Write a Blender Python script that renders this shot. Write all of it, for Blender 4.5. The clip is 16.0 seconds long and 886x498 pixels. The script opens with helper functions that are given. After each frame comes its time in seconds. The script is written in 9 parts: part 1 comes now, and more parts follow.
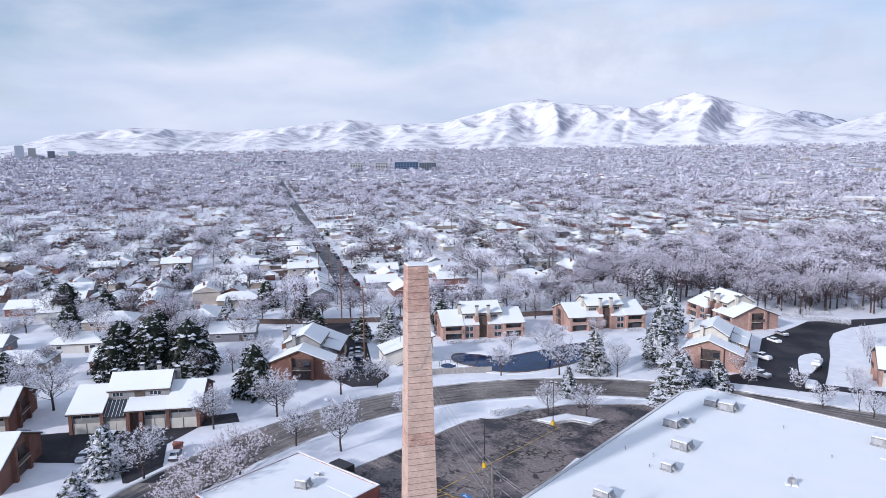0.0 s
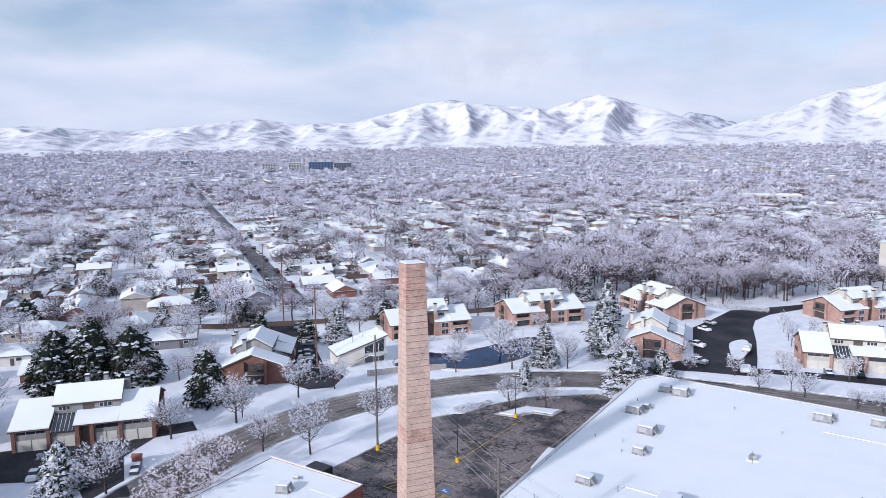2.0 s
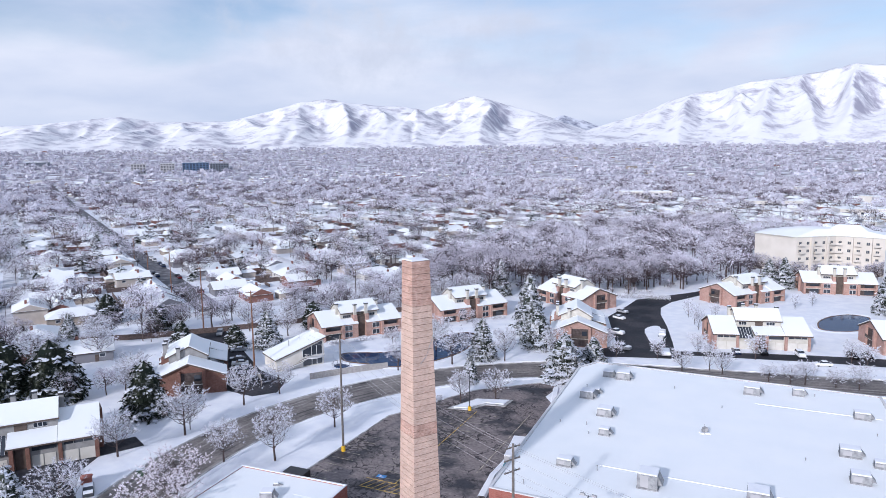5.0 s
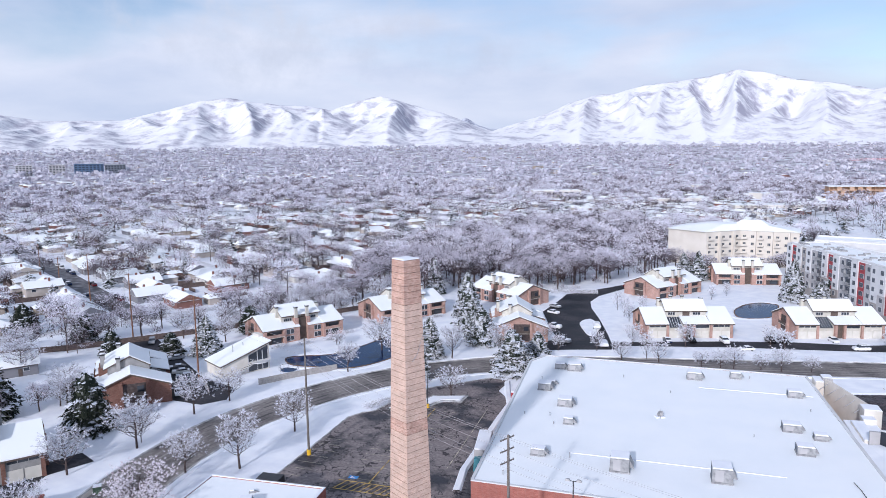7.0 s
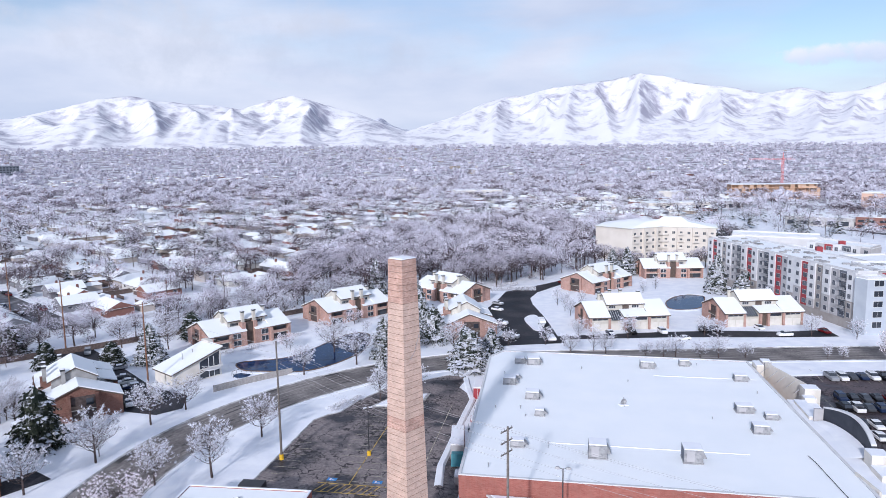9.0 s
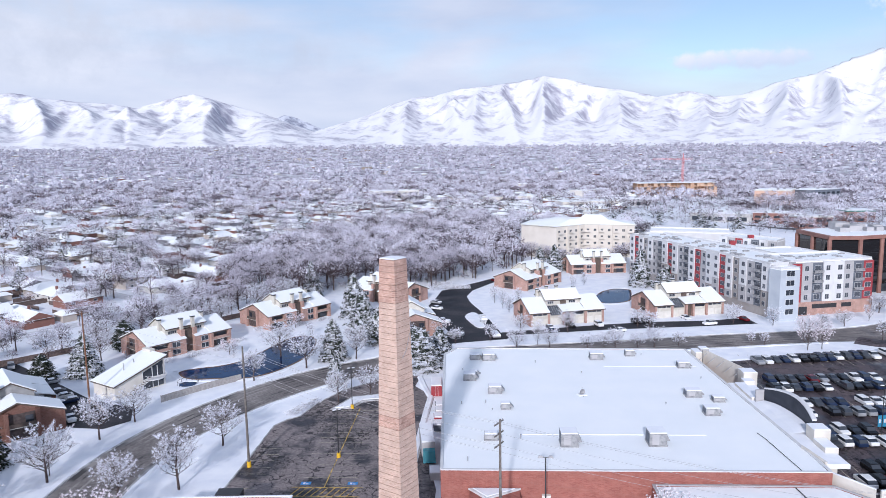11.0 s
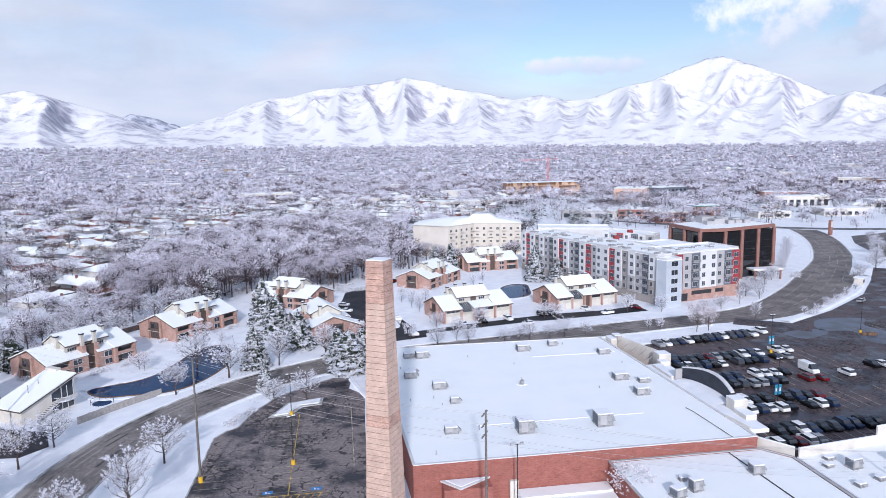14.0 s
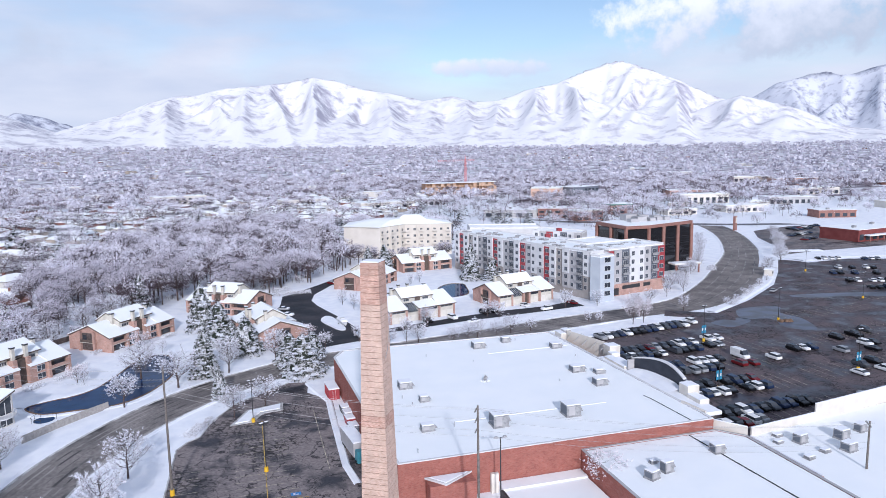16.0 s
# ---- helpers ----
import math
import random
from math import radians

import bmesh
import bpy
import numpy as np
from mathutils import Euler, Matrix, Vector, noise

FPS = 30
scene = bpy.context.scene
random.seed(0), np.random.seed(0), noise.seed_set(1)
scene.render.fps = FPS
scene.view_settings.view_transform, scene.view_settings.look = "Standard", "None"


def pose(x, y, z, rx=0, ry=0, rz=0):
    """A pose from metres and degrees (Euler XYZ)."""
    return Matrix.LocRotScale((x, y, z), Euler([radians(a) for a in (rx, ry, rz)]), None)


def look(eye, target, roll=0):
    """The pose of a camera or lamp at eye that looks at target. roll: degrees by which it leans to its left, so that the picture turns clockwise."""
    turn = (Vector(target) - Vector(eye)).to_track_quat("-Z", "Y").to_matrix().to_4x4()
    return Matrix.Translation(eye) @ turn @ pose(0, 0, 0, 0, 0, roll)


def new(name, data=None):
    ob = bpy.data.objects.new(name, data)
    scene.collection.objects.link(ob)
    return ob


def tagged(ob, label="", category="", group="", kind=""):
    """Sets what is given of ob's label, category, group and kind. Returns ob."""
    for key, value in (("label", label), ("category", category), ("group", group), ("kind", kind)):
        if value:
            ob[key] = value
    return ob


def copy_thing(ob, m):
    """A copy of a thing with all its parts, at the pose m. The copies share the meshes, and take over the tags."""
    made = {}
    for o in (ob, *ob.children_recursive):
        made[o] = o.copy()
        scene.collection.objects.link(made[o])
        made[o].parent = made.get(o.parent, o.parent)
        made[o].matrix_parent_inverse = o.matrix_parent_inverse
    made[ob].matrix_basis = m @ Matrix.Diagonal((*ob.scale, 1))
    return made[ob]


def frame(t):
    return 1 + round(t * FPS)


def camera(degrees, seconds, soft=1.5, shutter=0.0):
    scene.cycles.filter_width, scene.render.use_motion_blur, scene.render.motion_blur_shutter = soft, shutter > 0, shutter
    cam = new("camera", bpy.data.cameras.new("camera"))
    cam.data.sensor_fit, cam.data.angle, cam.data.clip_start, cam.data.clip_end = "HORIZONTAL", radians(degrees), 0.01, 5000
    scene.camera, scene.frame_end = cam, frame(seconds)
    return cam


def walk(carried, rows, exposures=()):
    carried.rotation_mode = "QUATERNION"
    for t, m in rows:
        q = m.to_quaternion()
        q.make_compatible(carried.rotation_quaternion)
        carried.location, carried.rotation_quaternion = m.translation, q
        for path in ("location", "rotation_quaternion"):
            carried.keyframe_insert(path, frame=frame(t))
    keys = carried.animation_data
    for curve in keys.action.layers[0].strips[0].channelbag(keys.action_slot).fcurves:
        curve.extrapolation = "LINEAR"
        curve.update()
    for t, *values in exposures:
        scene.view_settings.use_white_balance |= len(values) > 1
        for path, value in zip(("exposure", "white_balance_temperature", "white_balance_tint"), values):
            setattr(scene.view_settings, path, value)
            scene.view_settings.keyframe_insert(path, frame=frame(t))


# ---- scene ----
EXPOSURE, KELVIN, TINT = 0.12, 5750, 14
cam = camera(65.51, 16.0, soft=0.75)
# seconds, eye x y z, yaw, pitch, roll
PATH = [
    (0.0, 57.119, -74.884, 58.0, 42.834, -7.558, -0.536),
    (0.5, 55.322, -76.902, 57.979, 40.997, -7.575, -0.554),
    (1.0, 53.465, -78.875, 57.963, 39.02, -7.593, -0.572),
    (1.5, 51.551, -80.8, 57.951, 37.21, -7.61, -0.589),
    (2.0, 49.58, -82.675, 57.943, 35.539, -7.627, -0.607),
    (2.5, 47.555, -84.499, 57.94, 33.961, -7.644, -0.624),
    (3.0, 45.476, -86.27, 57.941, 32.434, -7.661, -0.642),
    (3.5, 43.345, -87.986, 57.946, 30.688, -7.678, -0.659),
    (6.0, 31.967, -95.672, 58.039, 21.646, -7.763, -0.747),
    (6.5, 29.557, -97.017, 58.071, 19.61, -7.781, -0.765),
    (7.0, 27.106, -98.294, 58.107, 17.674, -7.798, -0.782),
    (7.5, 24.615, -99.501, 58.147, 15.878, -7.815, -0.8),
    (8.0, 22.086, -100.636, 58.192, 14.154, -7.832, -0.817),
    (8.5, 19.521, -101.697, 58.241, 12.446, -7.849, -0.835),
    (9.0, 16.92, -102.682, 58.295, 10.518, -7.866, -0.853),
    (11.5, 3.441, -106.404, 58.629, 0.99, -7.951, -0.94),
    (12.0, 0.661, -106.894, 58.709, -1.0, -7.969, -0.958),
    (12.5, -2.143, -107.296, 58.793, -3.017, -7.986, -0.976),
    (13.0, -4.971, -107.607, 58.882, -4.871, -8.003, -0.993),
    (13.5, -7.82, -107.824, 58.975, -6.699, -8.02, -1.011),
    (14.0, -10.689, -107.947, 59.072, -8.524, -8.037, -1.028),
    (14.5, -13.577, -107.974, 59.174, -10.311, -8.054, -1.046),
    (15.0, -16.481, -107.902, 59.28, -12.24, -8.071, -1.063),
    (15.5, -19.401, -107.73, 59.391, -14.197, -8.088, -1.081),
    (16.0, -22.335, -107.456, 59.506, -15.981, -8.105, -1.099),
]


def eye_pose(x, y, z, yaw, pitch, roll):
    y_, p_ = radians(yaw), radians(pitch)
    ahead = Vector((-math.sin(y_) * math.cos(p_), math.cos(y_) * math.cos(p_), math.sin(p_)))
    return look((x, y, z), Vector((x, y, z)) + ahead, roll)


walk(cam, [(t, eye_pose(*row)) for t, *row in PATH], exposures=[(0.0, EXPOSURE, KELVIN, TINT), (16.0, EXPOSURE, KELVIN, TINT)])

# ---- sky and sun ----
SUN_AZ, SUN_EL = radians(188), radians(23)   # azimuth from +y towards +x
world = bpy.data.worlds.new("sky")
scene.world = world
world.use_nodes = True
wn, wl = world.node_tree.nodes, world.node_tree.links
wn.clear()
w_out = wn.new("ShaderNodeOutputWorld")
w_bg = wn.new("ShaderNodeBackground")
w_sky = wn.new("ShaderNodeTexSky")
w_sky.sky_type = "NISHITA"
w_sky.sun_disc = False
w_sky.sun_elevation, w_sky.sun_rotation = SUN_EL, SUN_AZ
w_sky.air_density, w_sky.dust_density, w_sky.ozone_density = 1.0, 0.6, 1.0
w_gain = wn.new("ShaderNodeVectorMath")
w_gain.operation = "SCALE"
w_gain.inputs["Scale"].default_value = 0.165
w_tc = wn.new("ShaderNodeTexCoord")
w_map = wn.new("ShaderNodeMapping")
w_map.inputs["Scale"].default_value = (1.0, 1.0, 3.6)
w_map.inputs["Location"].default_value = (0.35, 0.1, 0.2)
w_n1 = wn.new("ShaderNodeTexNoise")
w_n1.inputs["Scale"].default_value, w_n1.inputs["Detail"].default_value = 1.9, 8.0
w_n1.inputs["Roughness"].default_value, w_n1.inputs["Distortion"].default_value = 0.5, 0.35
w_r1 = wn.new("ShaderNodeValToRGB")
w_r1.color_ramp.elements[0].position, w_r1.color_ramp.elements[1].position = 0.41, 0.62
w_r1.color_ramp.elements[0].color = (0.10, 0.10, 0.10, 1)
w_n2 = wn.new("ShaderNodeTexNoise")
w_n2.inputs["Scale"].default_value, w_n2.inputs["Detail"].default_value = 3.4, 6.0
w_r2 = wn.new("ShaderNodeValToRGB")
w_r2.color_ramp.elements[0].position, w_r2.color_ramp.elements[1].position = 0.33, 0.66
w_r2.color_ramp.elements[0].color = (0.80, 0.88, 1.02, 1)
w_r2.color_ramp.elements[1].color = (1.12, 1.13, 1.17, 1)
w_mix = wn.new("ShaderNodeMix")
w_mix.data_type = "RGBA"
wl.new(w_tc.outputs["Generated"], w_map.inputs["Vector"])
wl.new(w_map.outputs["Vector"], w_n1.inputs["Vector"])
wl.new(w_map.outputs["Vector"], w_n2.inputs["Vector"])
w_sep = wn.new("ShaderNodeSeparateXYZ")
wl.new(w_tc.outputs["Generated"], w_sep.inputs[0])
w_low = wn.new("ShaderNodeMapRange")
w_low.inputs["From Min"].default_value, w_low.inputs["From Max"].default_value = 0.0, 0.16
w_low.inputs["To Min"].default_value, w_low.inputs["To Max"].default_value = 0.30, 0.0
wl.new(w_sep.outputs["Z"], w_low.inputs["Value"])
w_add = wn.new("ShaderNodeMath")
wl.new(w_n1.outputs["Fac"], w_add.inputs[0])
wl.new(w_low.outputs["Result"], w_add.inputs[1])
wl.new(w_add.outputs[0], w_r1.inputs["Fac"])
wl.new(w_n2.outputs["Fac"], w_r2.inputs["Fac"])
wl.new(w_sky.outputs["Color"], w_gain.inputs[0])
wl.new(w_r1.outputs["Color"], w_mix.inputs["Factor"])
wl.new(w_gain.outputs["Vector"], w_mix.inputs["A"])
wl.new(w_r2.outputs["Color"], w_mix.inputs["B"])
# heaped clouds: azimuth and height of the middle, half width and half height in degrees
w_x, w_y = w_sep.outputs["X"], w_sep.outputs["Y"]


def w_math(op, a, b=0.0, c=0.0):
    nd = wn.new("ShaderNodeMath")
    nd.operation = op
    for i, q in enumerate((a, b, c)):
        if isinstance(q, (int, float)):
            nd.inputs[i].default_value = q
        else:
            wl.new(q, nd.inputs[i])
    return nd.outputs[0]


w_az = w_math("MULTIPLY", w_math("ARCTAN2", w_x, w_y), 57.3)
w_el = w_math("MULTIPLY", w_math("ARCSINE", w_sep.outputs["Z"]), 57.3)
w_n3 = wn.new("ShaderNodeTexNoise")
w_n3.inputs["Scale"].default_value, w_n3.inputs["Detail"].default_value, w_n3.inputs["Roughness"].default_value = 17.0, 9.0, 0.6
wl.new(w_tc.outputs["Generated"], w_n3.inputs["Vector"])
w_col = w_mix.outputs["Result"]
for c_az, c_el, c_w, c_h, c_grey, c_top, c_soft in ((43.0, 9.4, 15.0, 3.2, 0.80, 1.40, 0.9), (18.5, 6.5, 5.5, 0.9, 0.95, 1.22, 0.9), (-29.0, 9.2, 22.0, 4.2, 0.80, 0.96, 2.4)):
    da = w_math("DIVIDE", w_math("SUBTRACT", w_az, c_az), c_w)
    de = w_math("DIVIDE", w_math("SUBTRACT", w_el, c_el), c_h)
    rim = w_math("SUBTRACT", 1.0, w_math("ADD", w_math("MULTIPLY", da, da), w_math("MULTIPLY", de, de)))
    rim = w_math("ADD", rim, w_math("MULTIPLY", w_math("SUBTRACT", w_n3.outputs["Fac"], 0.5), 4.4))
    edge = wn.new("ShaderNodeMapRange")
    edge.interpolation_type = "SMOOTHSTEP"
    edge.inputs["From Min"].default_value, edge.inputs["From Max"].default_value = 0.0, c_soft
    wl.new(rim, edge.inputs["Value"])
    tone = wn.new("ShaderNodeValToRGB")
    tone.color_ramp.elements[0].position, tone.color_ramp.elements[1].position = 0.30, 0.85
    tone.color_ramp.elements[0].color = (c_grey, c_grey * 1.08, c_grey * 1.2, 1)
    tone.color_ramp.elements[1].color = (c_top, c_top, c_top * 1.03, 1)
    lift = w_math("MULTIPLY_ADD", de, 0.38, w_math("MULTIPLY_ADD", da, -0.22, w_math("MULTIPLY_ADD", w_n3.outputs["Fac"], 0.9, 0.08)))
    wl.new(lift, tone.inputs["Fac"])
    put = wn.new("ShaderNodeMix")
    put.data_type = "RGBA"
    wl.new(edge.outputs["Result"], put.inputs["Factor"])
    wl.new(w_col, put.inputs["A"])
    wl.new(tone.outputs["Color"], put.inputs["B"])
    w_col = put.outputs["Result"]
wl.new(w_col, w_bg.inputs["Color"])
w_bg.inputs["Strength"].default_value = 0.67
wl.new(w_bg.outputs["Background"], w_out.inputs["Surface"])

sun_data = bpy.data.lights.new("sun", "SUN")
sun_data.energy, sun_data.angle, sun_data.color = 2.85, radians(2.5), (1.0, 0.93, 0.85)
sun = new("sun", sun_data)
to_sun = Vector((math.sin(SUN_AZ) * math.cos(SUN_EL), math.cos(SUN_AZ) * math.cos(SUN_EL), math.sin(SUN_EL)))
sun.matrix_world = look(tuple(to_sun * 400), (0, 0, 0))

# ---- materials ----


def mat(name, color, rough=0.8, metal=0.0, color2=None, scale=1.0, detail=6.0, lo=0.35, hi=0.65, bump=0.0, bump_scale=None, spec=0.3, coords="Object", per_object=0.0, island=0.0):
    """A surface of two colours mixed by noise, with fine relief and, where asked, a spread of value from piece to piece."""
    m = bpy.data.materials.new(name)
    m.use_nodes = True
    n, l = m.node_tree.nodes, m.node_tree.links
    b = n["Principled BSDF"]
    b.inputs["Roughness"].default_value, b.inputs["Metallic"].default_value = rough, metal
    b.inputs["Specular IOR Level"].default_value = spec
    tc = n.new("ShaderNodeTexCoord")
    no = n.new("ShaderNodeTexNoise")
    no.inputs["Scale"].default_value, no.inputs["Detail"].default_value = scale, detail
    l.new(tc.outputs[coords], no.inputs["Vector"])
    ra = n.new("ShaderNodeValToRGB")
    ra.color_ramp.elements[0].position, ra.color_ramp.elements[1].position = lo, hi
    ra.color_ramp.elements[0].color = (*color, 1)
    ra.color_ramp.elements[1].color = (*(color2 or tuple(min(1, c * 1.15) for c in color)), 1)
    l.new(no.outputs["Fac"], ra.inputs["Fac"])
    out = ra.outputs["Color"]
    if per_object or island:
        src = n.new("ShaderNodeObjectInfo").outputs["Random"] if per_object else n.new("ShaderNodeNewGeometry").outputs["Random Per Island"]
        mr = n.new("ShaderNodeMapRange")
        k = per_object or island
        mr.inputs["To Min"].default_value, mr.inputs["To Max"].default_value = 1 - k, 1 + k
        l.new(src, mr.inputs["Value"])
        vm = n.new("ShaderNodeVectorMath")
        vm.operation = "SCALE"
        l.new(out, vm.inputs[0])
        l.new(mr.outputs["Result"], vm.inputs["Scale"])
        out = vm.outputs["Vector"]
    l.new(out, b.inputs["Base Color"])
    if bump:
        n2 = n.new("ShaderNodeTexNoise")
        n2.inputs["Scale"].default_value, n2.inputs["Detail"].default_value = bump_scale or scale * 4, 5.0
        l.new(tc.outputs[coords], n2.inputs["Vector"])
        bu = n.new("ShaderNodeBump")
        bu.inputs["Strength"].default_value, bu.inputs["Distance"].default_value = bump, 0.1
        l.new(n2.outputs["Fac"], bu.inputs["Height"])
        l.new(bu.outputs["Normal"], b.inputs["Normal"])
    return m


def brick_mat(name, c1, c2, mortar, bw=0.4, bh=0.13, stain=0.25):
    """Courses of brick with mortar joints, on walls of any direction, with broad weather stains."""
    m = bpy.data.materials.new(name)
    m.use_nodes = True
    n, l = m.node_tree.nodes, m.node_tree.links
    b = n["Principled BSDF"]
    b.inputs["Roughness"].default_value, b.inputs["Specular IOR Level"].default_value = 0.9, 0.15
    tc = n.new("ShaderNodeTexCoord")
    se = n.new("ShaderNodeSeparateXYZ")
    l.new(tc.outputs["Object"], se.inputs[0])
    ad = n.new("ShaderNodeMath")
    l.new(se.outputs["X"], ad.inputs[0])
    l.new(se.outputs["Y"], ad.inputs[1])
    co = n.new("ShaderNodeCombineXYZ")
    l.new(ad.outputs[0], co.inputs["X"])
    l.new(se.outputs["Z"], co.inputs["Y"])
    br = n.new("ShaderNodeTexBrick")
    br.inputs["Color1"].default_value, br.inputs["Color2"].default_value = (*c1, 1), (*c2, 1)
    br.inputs["Mortar"].default_value = (*mortar, 1)
    br.inputs["Scale"].default_value = 1.0
    br.inputs["Brick Width"].default_value, br.inputs["Row Height"].default_value = bw, bh
    br.inputs["Mortar Size"].default_value = 0.012
    l.new(co.outputs[0], br.inputs["Vector"])
    no = n.new("ShaderNodeTexNoise")
    no.inputs["Scale"].default_value, no.inputs["Detail"].default_value = 0.55, 8.0
    l.new(tc.outputs["Object"], no.inputs["Vector"])
    mr = n.new("ShaderNodeMapRange")
    mr.inputs["From Min"].default_value, mr.inputs["From Max"].default_value = 0.3, 0.7
    mr.inputs["To Min"].default_value, mr.inputs["To Max"].default_value = 1 - stain, 1 + stain
    l.new(no.outputs["Fac"], mr.inputs["Value"])
    vm = n.new("ShaderNodeVectorMath")
    vm.operation = "SCALE"
    l.new(br.outputs["Color"], vm.inputs[0])
    l.new(mr.outputs["Result"], vm.inputs["Scale"])
    l.new(vm.outputs["Vector"], b.inputs["Base Color"])
    bu = n.new("ShaderNodeBump")
    bu.inputs["Strength"].default_value, bu.inputs["Distance"].default_value = 0.6, 0.03
    l.new(br.outputs["Fac"], bu.inputs["Height"])
    bu.invert = True
    l.new(bu.outputs["Normal"], b.inputs["Normal"])
    return m


def asphalt_mat(name, dark, light, crack=True, wet=0.5, spread=0.05, lo=0.40, hi=0.60, cell=0.2, line=0.016, gloss=0.3):
    """Old asphalt: patches, a net of cracks, damp patches that shine."""
    m = bpy.data.materials.new(name)
    m.use_nodes = True
    n, l = m.node_tree.nodes, m.node_tree.links
    b = n["Principled BSDF"]
    b.inputs["Specular IOR Level"].default_value = gloss
    tc = n.new("ShaderNodeTexCoord")
    no = n.new("ShaderNodeTexNoise")
    no.inputs["Scale"].default_value, no.inputs["Detail"].default_value, no.inputs["Roughness"].default_value = 0.11, 9.0, 0.62
    l.new(tc.outputs["Object"], no.inputs["Vector"])
    ra = n.new("ShaderNodeValToRGB")
    ra.color_ramp.elements[0].position, ra.color_ramp.elements[1].position = lo, hi
    ra.color_ramp.elements[0].color, ra.color_ramp.elements[1].color = (*dark, 1), (*light, 1)
    l.new(no.outputs["Fac"], ra.inputs["Fac"])
    fine = n.new("ShaderNodeTexNoise")
    fine.inputs["Scale"].default_value, fine.inputs["Detail"].default_value = 1.7, 6.0
    l.new(tc.outputs["Object"], fine.inputs["Vector"])
    mr = n.new("ShaderNodeMapRange")
    mr.inputs["From Min"].default_value, mr.inputs["From Max"].default_value = 0.3, 0.7
    mr.inputs["To Min"].default_value, mr.inputs["To Max"].default_value = 0.72, 1.28
    l.new(fine.outputs["Fac"], mr.inputs["Value"])
    vm = n.new("ShaderNodeVectorMath")
    vm.operation = "SCALE"
    l.new(ra.outputs["Color"], vm.inputs[0])
    l.new(mr.outputs["Result"], vm.inputs["Scale"])
    out = vm.outputs["Vector"]
    if crack:
        wob = n.new("ShaderNodeTexNoise")
        wob.inputs["Scale"].default_value, wob.inputs["Detail"].default_value = 0.35, 6.0
        l.new(tc.outputs["Object"], wob.inputs["Vector"])
        mx = n.new("ShaderNodeVectorMath")
        mx.operation = "MULTIPLY_ADD"
        mx.inputs[1].default_value = (9.0, 9.0, 0)
        l.new(wob.outputs["Color"], mx.inputs[0])
        l.new(tc.outputs["Object"], mx.inputs[2])
        vo = n.new("ShaderNodeTexVoronoi")
        vo.feature = "DISTANCE_TO_EDGE"
        vo.inputs["Scale"].default_value = cell
        l.new(mx.outputs[0], vo.inputs["Vector"])
        cr = n.new("ShaderNodeValToRGB")
        cr.color_ramp.elements[0].position, cr.color_ramp.elements[1].position = line * 0.4, line
        cr.color_ramp.elements[0].color = (0.24, 0.24, 0.27, 1)
        # damp creeps out of the cracks unevenly
        damp = n.new("ShaderNodeMapRange")
        damp.inputs["From Min"].default_value, damp.inputs["From Max"].default_value = 0.50, 0.72
        damp.inputs["To Min"].default_value, damp.inputs["To Max"].default_value = 0.0, spread
        l.new(wob.outputs["Fac"], damp.inputs["Value"])
        sb_ = n.new("ShaderNodeMath")
        sb_.operation = "SUBTRACT"
        l.new(vo.outputs["Distance"], sb_.inputs[0])
        l.new(damp.outputs["Result"], sb_.inputs[1])
        l.new(sb_.outputs[0], cr.inputs["Fac"])
        m2 = n.new("ShaderNodeVectorMath")
        m2.operation = "MULTIPLY"
        l.new(out, m2.inputs[0])
        l.new(cr.outputs["Color"], m2.inputs[1])
        out = m2.outputs["Vector"]
        # nets of fine cracks in worn patches
        net = n.new("ShaderNodeTexVoronoi")
        net.feature = "DISTANCE_TO_EDGE"
        net.inputs["Scale"].default_value = 0.75
        shift = n.new("ShaderNodeVectorMath")
        shift.operation = "MULTIPLY_ADD"
        shift.inputs[1].default_value = (1.6, 1.6, 0)
        l.new(fine.outputs["Color"], shift.inputs[0])
        l.new(tc.outputs["Object"], shift.inputs[2])
        l.new(shift.outputs[0], net.inputs["Vector"])
        worn = n.new("ShaderNodeTexNoise")
        worn.inputs["Scale"].default_value, worn.inputs["Detail"].default_value = 0.07, 4.0
        l.new(mx.outputs[0], worn.inputs["Vector"])
        thick = n.new("ShaderNodeMapRange")
        thick.inputs["From Min"].default_value, thick.inputs["From Max"].default_value = 0.50, 0.64
        thick.inputs["To Min"].default_value, thick.inputs["To Max"].default_value = 0.0, 0.10
        l.new(worn.outputs["Fac"], thick.inputs["Value"])
        gap = n.new("ShaderNodeMath")
        gap.operation = "LESS_THAN"
        l.new(net.outputs["Distance"], gap.inputs[0])
        l.new(thick.outputs["Result"], gap.inputs[1])
        dim = n.new("ShaderNodeMapRange")
        dim.inputs["To Min"].default_value, dim.inputs["To Max"].default_value = 1.0, 0.30
        l.new(gap.outputs[0], dim.inputs["Value"])
        m3 = n.new("ShaderNodeVectorMath")
        m3.operation = "SCALE"
        l.new(out, m3.inputs[0])
        l.new(dim.outputs["Result"], m3.inputs["Scale"])
        out = m3.outputs["Vector"]
    l.new(out, b.inputs["Base Color"])
    rr = n.new("ShaderNodeMapRange")
    rr.inputs["From Min"].default_value, rr.inputs["From Max"].default_value = 0.38, 0.6
    rr.inputs["To Min"].default_value, rr.inputs["To Max"].default_value = 0.9 - wet, 0.92
    l.new(no.outputs["Fac"], rr.inputs["Value"])
    l.new(rr.outputs["Result"], b.inputs["Roughness"])
    return m


